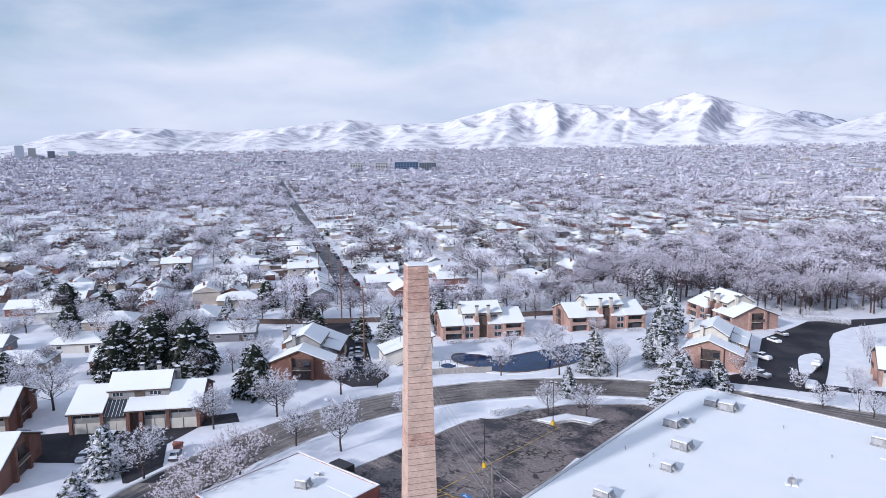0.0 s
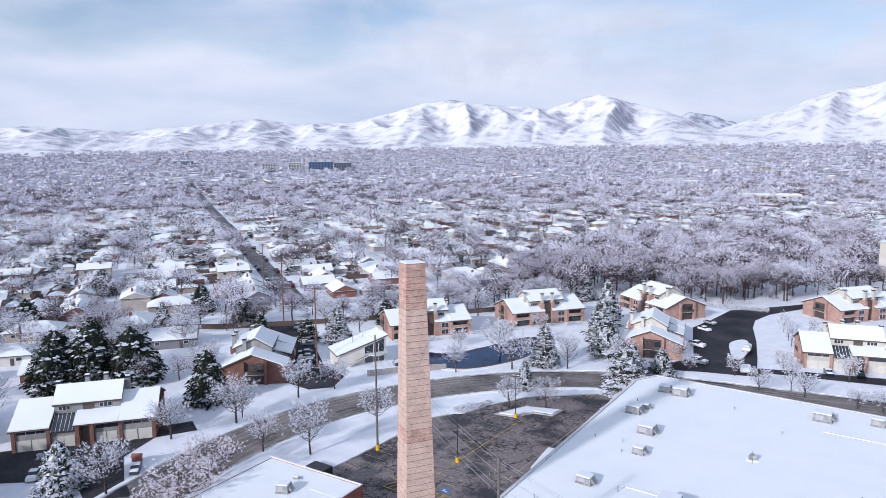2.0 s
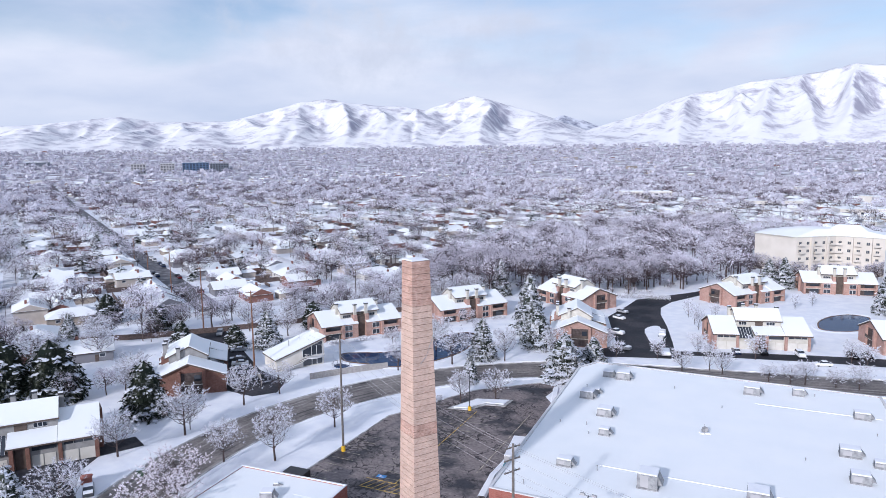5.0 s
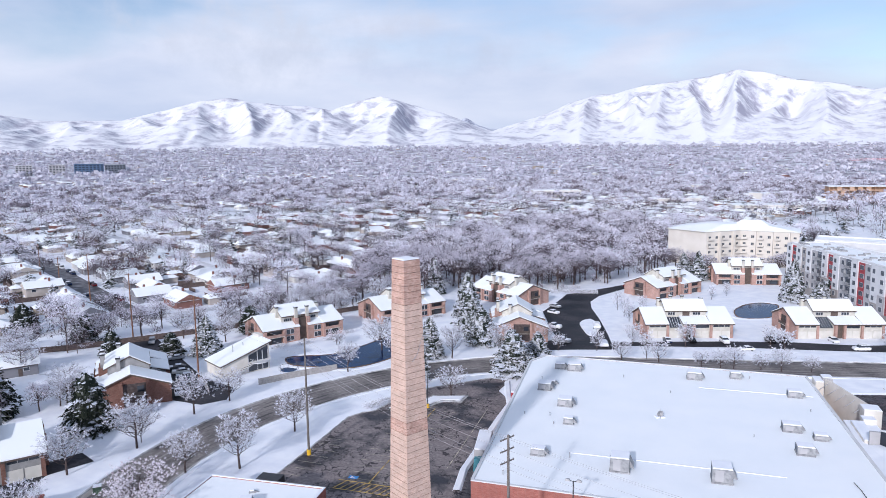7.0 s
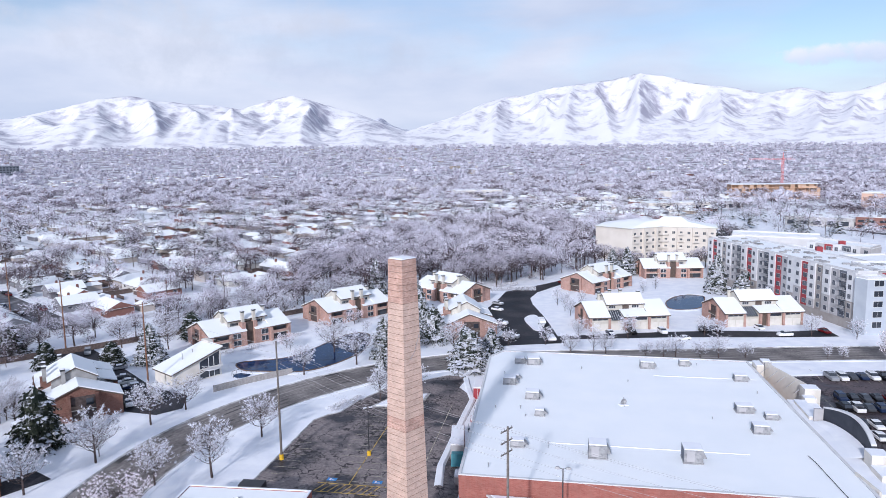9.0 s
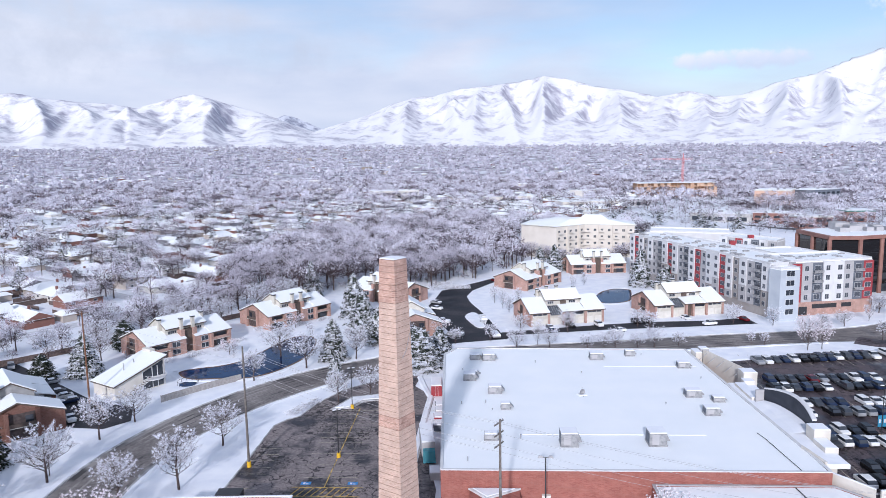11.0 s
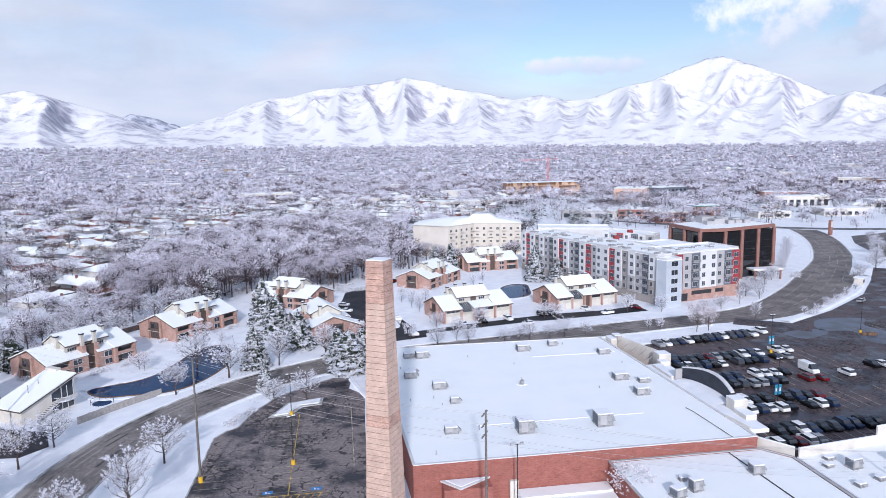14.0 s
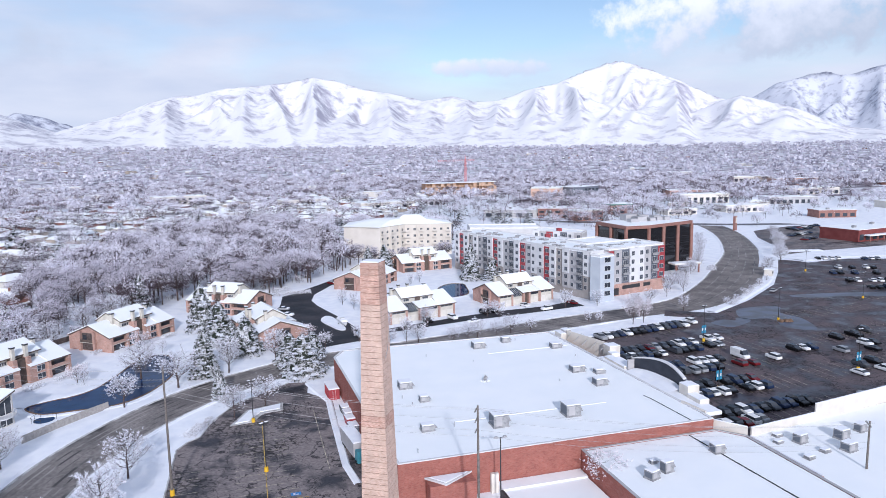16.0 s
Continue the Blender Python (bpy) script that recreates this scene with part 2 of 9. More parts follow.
def snowy_mat(name, base, base2, snow_lo, snow_hi, noise_scale=1.2, snow=(0.84, 0.85, 0.90), island=0.0, rough=0.85):
    """Snow lying on the upper sides of twigs, needles or rock, broken up by noise; the bare stuff below."""
    m = bpy.data.materials.new(name)
    m.use_nodes = True
    n, l = m.node_tree.nodes, m.node_tree.links
    b = n["Principled BSDF"]
    b.inputs["Roughness"].default_value, b.inputs["Specular IOR Level"].default_value = rough, 0.1
    tc = n.new("ShaderNodeTexCoord")
    ge = n.new("ShaderNodeNewGeometry")
    no = n.new("ShaderNodeTexNoise")
    no.inputs["Scale"].default_value, no.inputs["Detail"].default_value = noise_scale, 6.0
    l.new(tc.outputs["Object"], no.inputs["Vector"])
    a = n.new("ShaderNodeMath")
    a.operation = "MULTIPLY_ADD"
    a.inputs[1].default_value = 1.0
    l.new(no.outputs["Fac"], a.inputs[0])
    rnd = n.new("ShaderNodeMath")
    rnd.operation = "MULTIPLY"
    rnd.inputs[1].default_value = island
    l.new(ge.outputs["Random Per Island"], rnd.inputs[0])
    l.new(rnd.outputs[0], a.inputs[2])
    mr = n.new("ShaderNodeMapRange")
    mr.inputs["From Min"].default_value, mr.inputs["From Max"].default_value = snow_lo, snow_hi
    l.new(a.outputs[0], mr.inputs["Value"])
    mx0 = n.new("ShaderNodeMix")
    mx0.data_type = "RGBA"
    mx0.inputs["A"].default_value, mx0.inputs["B"].default_value = (*base, 1), (*base2, 1)
    l.new(ge.outputs["Random Per Island"], mx0.inputs["Factor"])
    mx = n.new("ShaderNodeMix")
    mx.data_type = "RGBA"
    mx.inputs["B"].default_value = (*snow, 1)
    l.new(mr.outputs["Result"], mx.inputs["Factor"])
    l.new(mx0.outputs["Result"], mx.inputs["A"])
    l.new(mx.outputs["Result"], b.inputs["Base Color"])
    return m


def glass_mat(name, color, rough=0.08):
    m = bpy.data.materials.new(name)
    m.use_nodes = True
    b = m.node_tree.nodes["Principled BSDF"]
    b.inputs["Base Color"].default_value = (*color, 1)
    b.inputs["Roughness"].default_value, b.inputs["Specular IOR Level"].default_value = rough, 0.9
    return m


SNOW = mat("snow", (0.80, 0.82, 0.88), 0.7, color2=(0.90, 0.91, 0.94), scale=0.25, bump=0.35, bump_scale=0.8, spec=0.2)
ROOF_SNOW = mat("roof_snow", (0.885, 0.91, 0.93), 0.7, color2=(0.925, 0.94, 0.95), scale=0.12, bump=0.2, bump_scale=0.6, spec=0.2)
ASPHALT = asphalt_mat("asphalt", (0.030, 0.028, 0.036), (0.235, 0.202, 0.198), wet=0.45, spread=0.06, lo=0.40, hi=0.52)
# bluish sky reflection painted into the meltwater's base colour
PUDDLE = mat("standing_water", (0.045, 0.043, 0.055), 0.28, color2=(0.080, 0.092, 0.135), scale=0.16, detail=8, lo=0.40, hi=0.58, spec=0.15)
EAST_ASPHALT = asphalt_mat("east_asphalt", (0.040, 0.033, 0.041), (0.135, 0.107, 0.113), wet=0.62, spread=0.03, lo=0.38, hi=0.60, cell=0.16, line=0.016)
ROAD = asphalt_mat("road_asphalt", (0.14, 0.125, 0.122), (0.255, 0.23, 0.218), wet=0.15, crack=False)
DRIVE = asphalt_mat("drive_asphalt", (0.014, 0.016, 0.022), (0.060, 0.058, 0.066), crack=False, wet=0.3, gloss=0.2)
KERB = mat("kerb_concrete", (0.30, 0.29, 0.28), 0.9, color2=(0.62, 0.62, 0.63), scale=0.5)
CONCRETE = mat("concrete", (0.42, 0.41, 0.40), 0.9, color2=(0.58, 0.57, 0.56), scale=0.6)
CHIM_BRICK = brick_mat("chimney_brick", (0.545, 0.37, 0.295), (0.675, 0.505, 0.415), (0.61, 0.465, 0.385), 0.36, 0.13, 0.13)
CHIM_RED = brick_mat("weathered_red_brick", (0.43, 0.245, 0.19), (0.61, 0.415, 0.335), (0.56, 0.40, 0.33), 0.34, 0.13, 0.22)
CHIM_JOINT = mat("chimney_joint", (0.12, 0.07, 0.055), 0.95, color2=(0.36, 0.235, 0.18), scale=0.9)
STORE_BRICK = brick_mat("store_brick", (0.30, 0.105, 0.085), (0.38, 0.15, 0.12), (0.36, 0.19, 0.16), 0.5, 0.16, 0.12)
TOWN_BRICK = brick_mat("town_brick", (0.40, 0.24, 0.195), (0.49, 0.315, 0.265), (0.48, 0.35, 0.305), 0.4, 0.14, 0.16)
DARK_BRICK = brick_mat("dark_brick", (0.17, 0.085, 0.065), (0.24, 0.12, 0.095), (0.25, 0.16, 0.13), 0.4, 0.14, 0.15)
SIDING = mat("pale_siding", (0.52, 0.49, 0.43), 0.75, color2=(0.62, 0.59, 0.53), scale=0.8)
GREY_SIDING = mat("grey_siding", (0.26, 0.255, 0.25), 0.75, color2=(0.34, 0.335, 0.33), scale=0.8)
DOOR_PAINT = mat("garage_paint", (0.60, 0.575, 0.52), 0.6, color2=(0.68, 0.65, 0.60), scale=0.6)
FASCIA = mat("dark_fascia", (0.085, 0.065, 0.055), 0.8, color2=(0.13, 0.10, 0.085), scale=1)
GLASS = glass_mat("window_glass", (0.035, 0.042, 0.055))
FLAT_GLASS = glass_mat("flat_glass", (0.085, 0.095, 0.115), 0.12)
BLACK_GLASS = glass_mat("office_glass", (0.012, 0.012, 0.014), 0.03)
STUCCO = mat("pale_stucco", (0.64, 0.60, 0.54), 0.85, color2=(0.73, 0.69, 0.63), scale=0.4)
CREAM = mat("cream_stucco", (0.65, 0.60, 0.535), 0.85, color2=(0.72, 0.67, 0.605), scale=0.15)
METAL = mat("galvanised", (0.24, 0.24, 0.25), 0.5, metal=0.2, color2=(0.40, 0.40, 0.405), scale=1.5)
DARK_METAL = mat("dark_metal", (0.05, 0.05, 0.055), 0.5, metal=0.4)
WOOD_POLE = mat("pole_wood", (0.15, 0.075, 0.045), 0.9, color2=(0.26, 0.14, 0.09), scale=3)
GREY_POLE = mat("grey_pole_wood", (0.12, 0.105, 0.095), 0.9, color2=(0.20, 0.18, 0.165), scale=3)
YELLOW = mat("yellow_paint", (0.72, 0.44, 0.03), 0.6, scale=2)
RED = mat("red_panel", (0.30, 0.045, 0.055), 0.6, color2=(0.36, 0.06, 0.07), scale=0.6)
WHITE_PANEL = mat("white_panel", (0.62, 0.62, 0.63), 0.7, color2=(0.70, 0.70, 0.71), scale=0.3)
GREY_PANEL = mat("grey_panel", (0.40, 0.39, 0.40), 0.75, color2=(0.47, 0.46, 0.47), scale=0.4)
SLATE_PANEL = mat("slate_panel", (0.13, 0.145, 0.175), 0.7, scale=0.4)
BLUE_PANEL = mat("blue_grey_panel", (0.44, 0.48, 0.54), 0.7, color2=(0.50, 0.54, 0.59), scale=0.3)
TAUPE = mat("taupe_panel", (0.30, 0.275, 0.26), 0.8, color2=(0.37, 0.345, 0.33), scale=0.4)
COPPER = mat("copper_stone", (0.26, 0.13, 0.105), 0.6, color2=(0.33, 0.175, 0.145), scale=0.5)
ORANGE = mat("sheathing", (0.50, 0.31, 0.20), 0.8, color2=(0.60, 0.44, 0.33), scale=0.3)
# weak specular; the reflected blue of the sky is put into the base colour
WATER = mat("pond_water", (0.008, 0.026, 0.085), 0.05, color2=(0.014, 0.042, 0.115), scale=0.2, bump=0.03, bump_scale=3, spec=0.10)
EARTH = mat("bare_earth", (0.12, 0.075, 0.05), 0.95, color2=(0.20, 0.13, 0.09), scale=1.5)
BARK = mat("bark", (0.050, 0.036, 0.034), 0.95, color2=(0.12, 0.09, 0.085), scale=3)
FROST = snowy_mat("frosted_twigs", (0.09, 0.062, 0.068), (0.34, 0.27, 0.29), 0.40, 0.80, 1.0, island=0.75, snow=(0.84, 0.85, 0.92))
FROST_PINK = snowy_mat("frosted_pink_twigs", (0.36, 0.24, 0.245), (0.66, 0.54, 0.56), 0.30, 0.72, 1.4, island=0.75, snow=(0.88, 0.84, 0.89))
TWIGS = mat("bare_twigs", (0.048, 0.037, 0.043), 0.9, color2=(0.16, 0.128, 0.15), scale=0.10, detail=2, lo=0.36, hi=0.64, spec=0.1, island=0.25)
TWIG_FROST = mat("frost_on_twigs", (0.50, 0.475, 0.55), 0.85, color2=(0.84, 0.825, 0.91), scale=0.10, detail=2, lo=0.34, hi=0.64, spec=0.1, island=0.12)
# twigs and frost grow paler with distance: haze is put into these colours
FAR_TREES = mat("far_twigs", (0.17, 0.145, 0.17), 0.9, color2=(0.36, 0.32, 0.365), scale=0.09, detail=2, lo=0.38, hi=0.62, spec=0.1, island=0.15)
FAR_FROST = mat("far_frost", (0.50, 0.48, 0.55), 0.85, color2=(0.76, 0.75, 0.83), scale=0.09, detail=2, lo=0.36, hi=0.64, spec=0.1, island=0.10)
HAZED_TREES = mat("hazed_twigs", (0.38, 0.36, 0.42), 0.9, color2=(0.52, 0.50, 0.57), scale=0.045, detail=2, lo=0.36, hi=0.64, spec=0.1, island=0.15)
HAZED_FROST = mat("hazed_frost", (0.50, 0.485, 0.555), 0.85, color2=(0.68, 0.67, 0.75), scale=0.045, detail=2, lo=0.35, hi=0.65, spec=0.1, island=0.10)
NEEDLES = snowy_mat("needles", (0.018, 0.026, 0.022), (0.075, 0.082, 0.062), 0.72, 1.10, 0.9, island=0.55)
PINE_NEEDLES = snowy_mat("pine_needles", (0.010, 0.016, 0.013), (0.048, 0.054, 0.038), 0.92, 1.25, 0.9, island=0.5)
NEEDLE_SNOW = mat("snow_on_boughs", (0.62, 0.64, 0.71), 0.8, color2=(0.82, 0.84, 0.90), scale=1.2)
HEDGE = snowy_mat("hedge_leaves", (0.10, 0.07, 0.06), (0.22, 0.16, 0.14), 0.35, 0.9, 1.0, island=0.7)
TYRE = mat("tyre", (0.015, 0.015, 0.016), 0.9)


def paint(name, c):
    return mat(name, c, 0.18, color2=tuple(x * 1.1 for x in c), scale=0.8, spec=0.24)

# ---- mesh helpers ----


class Geo:
    """Faces gathered for one mesh; each face has a material slot."""

    def __init__(self):
        self.v, self.f, self.m = [], [], []

    def face(self, pts, m=0):
        k = len(self.v)
        self.v.extend(tuple(p) for p in pts)
        self.f.append(tuple(range(k, k + len(pts))))
        self.m.append(m)
        return self

    def hull(self, low, high, m=0, m_top=None, cap_low=True):
        """A solid between two rings of the same count, counted anticlockwise from above."""
        k, n = len(self.v), len(low)
        self.v.extend(tuple(p) for p in low)
        self.v.extend(tuple(p) for p in high)
        for i in range(n):
            j = (i + 1) % n
            self.f.append((k + i, k + j, k + n + j, k + n + i))
            self.m.append(m)
        self.f.append(tuple(range(k + n, k + 2 * n)))
        self.m.append(m if m_top is None else m_top)
        if cap_low:
            self.f.append(tuple(range(k + n - 1, k - 1, -1)))
            self.m.append(m)
        return self

    def box(self, x0, y0, z0, x1, y1, z1, m=0, m_top=None):
        low = [(x0, y0, z0), (x1, y0, z0), (x1, y1, z0), (x0, y1, z0)]
        return self.hull(low, [(x, y, z1) for x, y, _ in low], m, m_top)

    def cushion(self, x0, y0, z0, x1, y1, z1, r=0.12, m=0):
        """A block with softened upper edges, as settled snow has."""
        low = [(x0, y0, z0), (x1, y0, z0), (x1, y1, z0), (x0, y1, z0)]
        mid = [(x, y, z1 - r) for x, y, _ in low]
        top = [(x0 + r, y0 + r, z1), (x1 - r, y0 + r, z1), (x1 - r, y1 - r, z1), (x0 + r, y1 - r, z1)]
        self.hull(low, mid, m)
        return self.hull(mid, top, m, cap_low=False)

    def slab(self, quad, thick, m=0):
        """A sloping board: four upper corners, anticlockwise from above, and its thickness."""
        return self.hull([(x, y, z - thick) for x, y, z in quad], quad, m)

    def tube(self, p, q, r0, r1, n=6, m=0):
        p, q = Vector(p), Vector(q)
        d = (q - p).normalized()
        a = d.orthogonal().normalized()
        b = d.cross(a)
        ring = [(math.cos(2 * math.pi * i / n), math.sin(2 * math.pi * i / n)) for i in range(n)]
        return self.hull([p + r0 * (c * a + s * b) for c, s in ring], [q + r1 * (c * a + s * b) for c, s in ring], m)

    def mesh(self, name, mats, smooth=False):
        me = bpy.data.meshes.new(name)
        me.from_pydata(self.v, [], self.f)
        for m in mats:
            me.materials.append(m)
        me.polygons.foreach_set("material_index", self.m)
        if smooth:
            me.polygons.foreach_set("use_smooth", [True] * len(self.f))
        me.update()
        return me


def cord(geo, pts, r, n=3, m=0):
    """One continuous tube along a line of points."""
    k = len(geo.v)
    for i, p in enumerate(pts):
        d = (Vector(pts[min(i + 1, len(pts) - 1)]) - Vector(pts[max(i - 1, 0)])).normalized()
        u = d.cross(Vector((0, 0, 1)) if abs(d.z) < 0.9 else Vector((1, 0, 0))).normalized()
        w = d.cross(u)
        geo.v.extend(tuple(Vector(p) + (u * math.cos(2 * math.pi * j / n) + w * math.sin(2 * math.pi * j / n)) * r) for j in range(n))
    for i in range(len(pts) - 1):
        for j in range(n):
            a, b = k + i * n, k + i * n + n
            geo.f.append((a + j, a + (j + 1) % n, b + (j + 1) % n, b + j))
            geo.m.append(m)
    return geo


def as_list(m):
    return m if isinstance(m, (list, tuple)) else [m]


def part(name, geo, mats, parent, label="", smooth=False):
    ob = new(name, geo.mesh(name, as_list(mats), smooth) if isinstance(geo, Geo) else geo)
    ob.parent = parent
    return tagged(ob, label)


def thing(name, label, category, at=None, group=""):
    ob = new(name)
    ob.empty_display_size = 0.5
    if at is not None:
        ob.matrix_basis = at
    return tagged(ob, label, category, group)


def single(name, geo, mats, label, category, at=None, group="", kind="", smooth=False):
    ob = new(name, geo.mesh(name, as_list(mats), smooth))
    if at is not None:
        ob.matrix_basis = at
    return tagged(ob, label, category, group, kind)


def setting(name, geo, mats, label, category, smooth=False):
    return single(name, geo, mats, label, category, kind="structure", smooth=smooth)


def spot(x, y, deg=0.0, z=0.0):
    return pose(x, y, z, 0, 0, deg)


def bezier_line(pts, step=3.0):
    """A smooth line through points of the plan (Catmull-Rom), at even steps."""
    p = [Vector(q) for q in pts]
    p = [2 * p[0] - p[1], *p, 2 * p[-1] - p[-2]]
    out = []
    for i in range(1, len(p) - 2):
        n = max(2, int((p[i + 1] - p[i]).length / step))
        for k in range(n):
            t = k / n
            out.append(0.5 * (2 * p[i] + (p[i + 1] - p[i - 1]) * t + (2 * p[i - 1] - 5 * p[i] + 4 * p[i + 1] - p[i + 2]) * t * t + (3 * p[i] - p[i - 1] - 3 * p[i + 1] + p[i + 2]) * t ** 3))
    out.append(p[-2])
    return out


def sides(line, off):
    out = []
    for i, p in enumerate(line):
        d = (line[min(i + 1, len(line) - 1)] - line[max(i - 1, 0)]).normalized()
        out.append(p + off * Vector((-d.y, d.x)))
    return out


def ribbon(geo, line, a, b, z, m=0):
    """A flat strip from a to b metres to the left of a line."""
    pa, pb = sides(line, a), sides(line, b)
    for i in range(len(line) - 1):
        geo.face([(*pb[i], z), (*pb[i + 1], z), (*pa[i + 1], z), (*pa[i], z)] if b < a else [(*pa[i], z), (*pa[i + 1], z), (*pb[i + 1], z), (*pb[i], z)][::-1], m)
    return geo


def berm(geo, line, off, w, h, rough=0.3, m=0, seed=1):
    """An uneven raised strip along a line: a kerb or a ridge of ploughed snow."""
    r = random.Random(seed)
    mid = sides(line, off)
    lft, rgt = sides(line, off + w / 2), sides(line, off - w / 2)
    hs = [h * (1 + rough * r.uniform(-1, 1)) for _ in line]
    for i in range(len(line) - 1):
        a0, a1, b0, b1 = lft[i], lft[i + 1], rgt[i], rgt[i + 1]
        m0, m1 = mid[i].lerp(lft[i], r.uniform(-0.4, 0.4) * rough), mid[i + 1].lerp(lft[i + 1], r.uniform(-0.4, 0.4) * rough)
        q0, q1 = m0.lerp(a0, 0.6), m1.lerp(a1, 0.6)
        s0, s1 = m0.lerp(b0, 0.6), m1.lerp(b1, 0.6)
        geo.face([(*b0, 0.01), (*b1, 0.01), (*s1, hs[i + 1]), (*s0, hs[i])], m)
        geo.face([(*s0, hs[i]), (*s1, hs[i + 1]), (*q1, hs[i + 1]), (*q0, hs[i])], m)
        geo.face([(*q0, hs[i]), (*q1, hs[i + 1]), (*a1, 0.01), (*a0, 0.01)], m)
    return geo


def inside(p, poly):
    x, y = p
    hit = False
    for (x0, y0), (x1, y1) in zip(poly, poly[1:] + poly[:1]):
        if (y0 > y) != (y1 > y) and x < (x1 - x0) * (y - y0) / (y1 - y0) + x0:
            hit = not hit
    return hit


def polygon(geo, pts, z, m=0, h=None):
    """A level sheet of any outline; with h a slab that rises from z to z + h."""
    bm = bmesh.new()
    vs = [bm.verts.new((*p, z + (h or 0))) for p in pts]
    f = bm.faces.new(vs)
    if f.normal.z < 0:
        f.normal_flip()
    bm.normal_update()
    if f.normal.z < 0:
        f.normal_flip()
    res = bmesh.ops.triangulate(bm, faces=[f])
    for t in res["faces"]:
        q = [v.co.copy() for v in t.verts]
        if (q[1] - q[0]).cross(q[2] - q[0]).z < 0:
            q = q[::-1]
        geo.face(q, m)
    bm.free()
    if h:
        n = len(pts)
        area = sum(pts[i][0] * pts[(i + 1) % n][1] - pts[(i + 1) % n][0] * pts[i][1] for i in range(n))
        ring = pts if area > 0 else pts[::-1]
        for i in range(n):
            a, b = ring[i], ring[(i + 1) % n]
            geo.face([(*a, z), (*b, z), (*b, z + h), (*a, z + h)], m)
    return geo


# ---- ground, valley and mountains ----


def land(x, y):
    """The height of the valley floor: level round here, rising far off towards the foothills."""
    r, az = math.hypot(x, y), math.degrees(math.atan2(x, y))
    el = 0.75 + 0.45 * math.cos(radians(2 * (az + 25)))
    top = 58 + 3600 * math.tan(radians(el))
    k = max(0.0, (r - 450) / 3150)
    return top * min(k, 1.0) ** 2


VALLEY = snowy_mat("valley_floor", (0.26, 0.23, 0.26), (0.26, 0.23, 0.26), 0.40, 0.62, 0.03)
radii = [0, 60, 120, 200, 300, 450, 600, 800, 1000, 1250, 1500, 1800, 2100, 2400, 2700, 3000, 3300, 3600, 3900, 4200, 4500, 4750]
NA = 120
vs, fs, ms = [(0, 0, 0)], [], []
for r in radii[1:]:
    for i in range(NA):
        a = 2 * math.pi * i / NA
        vs.append((r * math.sin(a), r * math.cos(a), land(r * math.sin(a), r * math.cos(a))))
for i in range(NA):
    fs.append((0, 1 + (i + 1) % NA, 1 + i))
    ms.append(0)
for k in range(len(radii) - 2):
    for i in range(NA):
        j = (i + 1) % NA
        a, b = 1 + k * NA, 1 + (k + 1) * NA
        fs.append((a + i, a + j, b + j, b + i))
        ms.append(0 if radii[k + 1] < 800 else 1)
ground_geo = Geo()
ground_geo.v, ground_geo.f, ground_geo.m = vs, fs, ms
setting("ground", ground_geo, [SNOW, VALLEY], "snow-covered ground of a wide valley reaching the foothills", "ground", smooth=True)

# crests: azimuth and height above the eye in degrees, one line of hills behind another
CREST_WEST = [(-92, 1.2), (-80, 1.1), (-73.5, 1.15), (-71.7, 1.8), (-69.2, 2.18), (-65.3, 2.46), (-60, 2.2), (-54.8, 2.55), (-49.8, 3.15), (-46.6, 2.8), (-42, 2.85), (-39.2, 3.6), (-36.4, 4.4), (-34.4, 4.62), (-32.4, 4.3), (-30, 4.05), (-28.2, 4.05), (-26.5, 3.7), (-24.2, 4.4), (-22.4, 4.8), (-20.6, 4.25), (-17.5, 3.4), (-15.2, 2.5), (-13.3, 1.85)]
CREST_EAST = [(-11.5, 2.45), (-9, 3.2), (-7.2, 4.0), (-5.2, 4.5), (-3.5, 4.6), (-1.5, 5.15), (1.2, 5.4), (4, 5.85), (5.4, 6.05), (7.3, 5.75), (9.6, 5.05), (12.3, 4.6), (14.2, 4.08), (16.5, 4.42), (18.3, 3.95), (20.2, 4.0), (22.5, 4.75), (25.2, 5.3), (26.9, 6.1), (28.7, 6.75), (30, 6.9), (31.7, 6.2), (34.7, 4.9), (36.7, 3.95), (39, 3.0), (43, 1.6), (48, 0.9), (70, 0.6)]
CREST_NEAR = [(-92, 0.5), (-62, 0.8), (-56, 1.5), (-52, 1.2), (-45, 1.7), (-40, 1.3), (-36, 2.2), (-33, 1.5), (-30, 1.7), (-28.3, 2.9), (-27.1, 3.8), (-26, 3.1), (-24, 2.3), (-21.5, 3.0), (-18, 1.8), (-13, 0.9), (-9, 2.0), (-6.5, 1.7), (-4, 3.1), (-2, 4.45), (-0.2, 3.1), (2, 2.2), (4.5, 3.2), (8, 2.0), (12, 2.7), (16, 2.3), (20, 2.6), (24, 2.5), (27.5, 3.9), (31, 2.6), (35, 2.6), (37.3, 3.4), (38.8, 3.78), (40.7, 3.25), (42.6, 2.65), (44.6, 1.65), (46.8, 0.5), (70, 0.4)]
CREST_FAR = [(-18, 2.0), (-15.6, 3.2), (-13.7, 2.85), (-12, 2.2), (-10, 1.0), (33, 1.0), (37, 3.0), (39.6, 3.6), (41, 4.45), (42.5, 4.9), (44.3, 5.15), (45.7, 4.88), (48.3, 5.35), (54, 5.2), (60, 4.6), (70, 4.0)]
EYE_AT = (17.0, -100.0, 58.3)


def crest_line(points):
    p = np.array(points)
    return lambda az: float(np.interp(az, p[:, 0], p[:, 1]))


LAYERS = [(crest_line(CREST_WEST + CREST_EAST), 4420.0, 1330.0), (crest_line(CREST_NEAR), 3960.0, 760.0)]


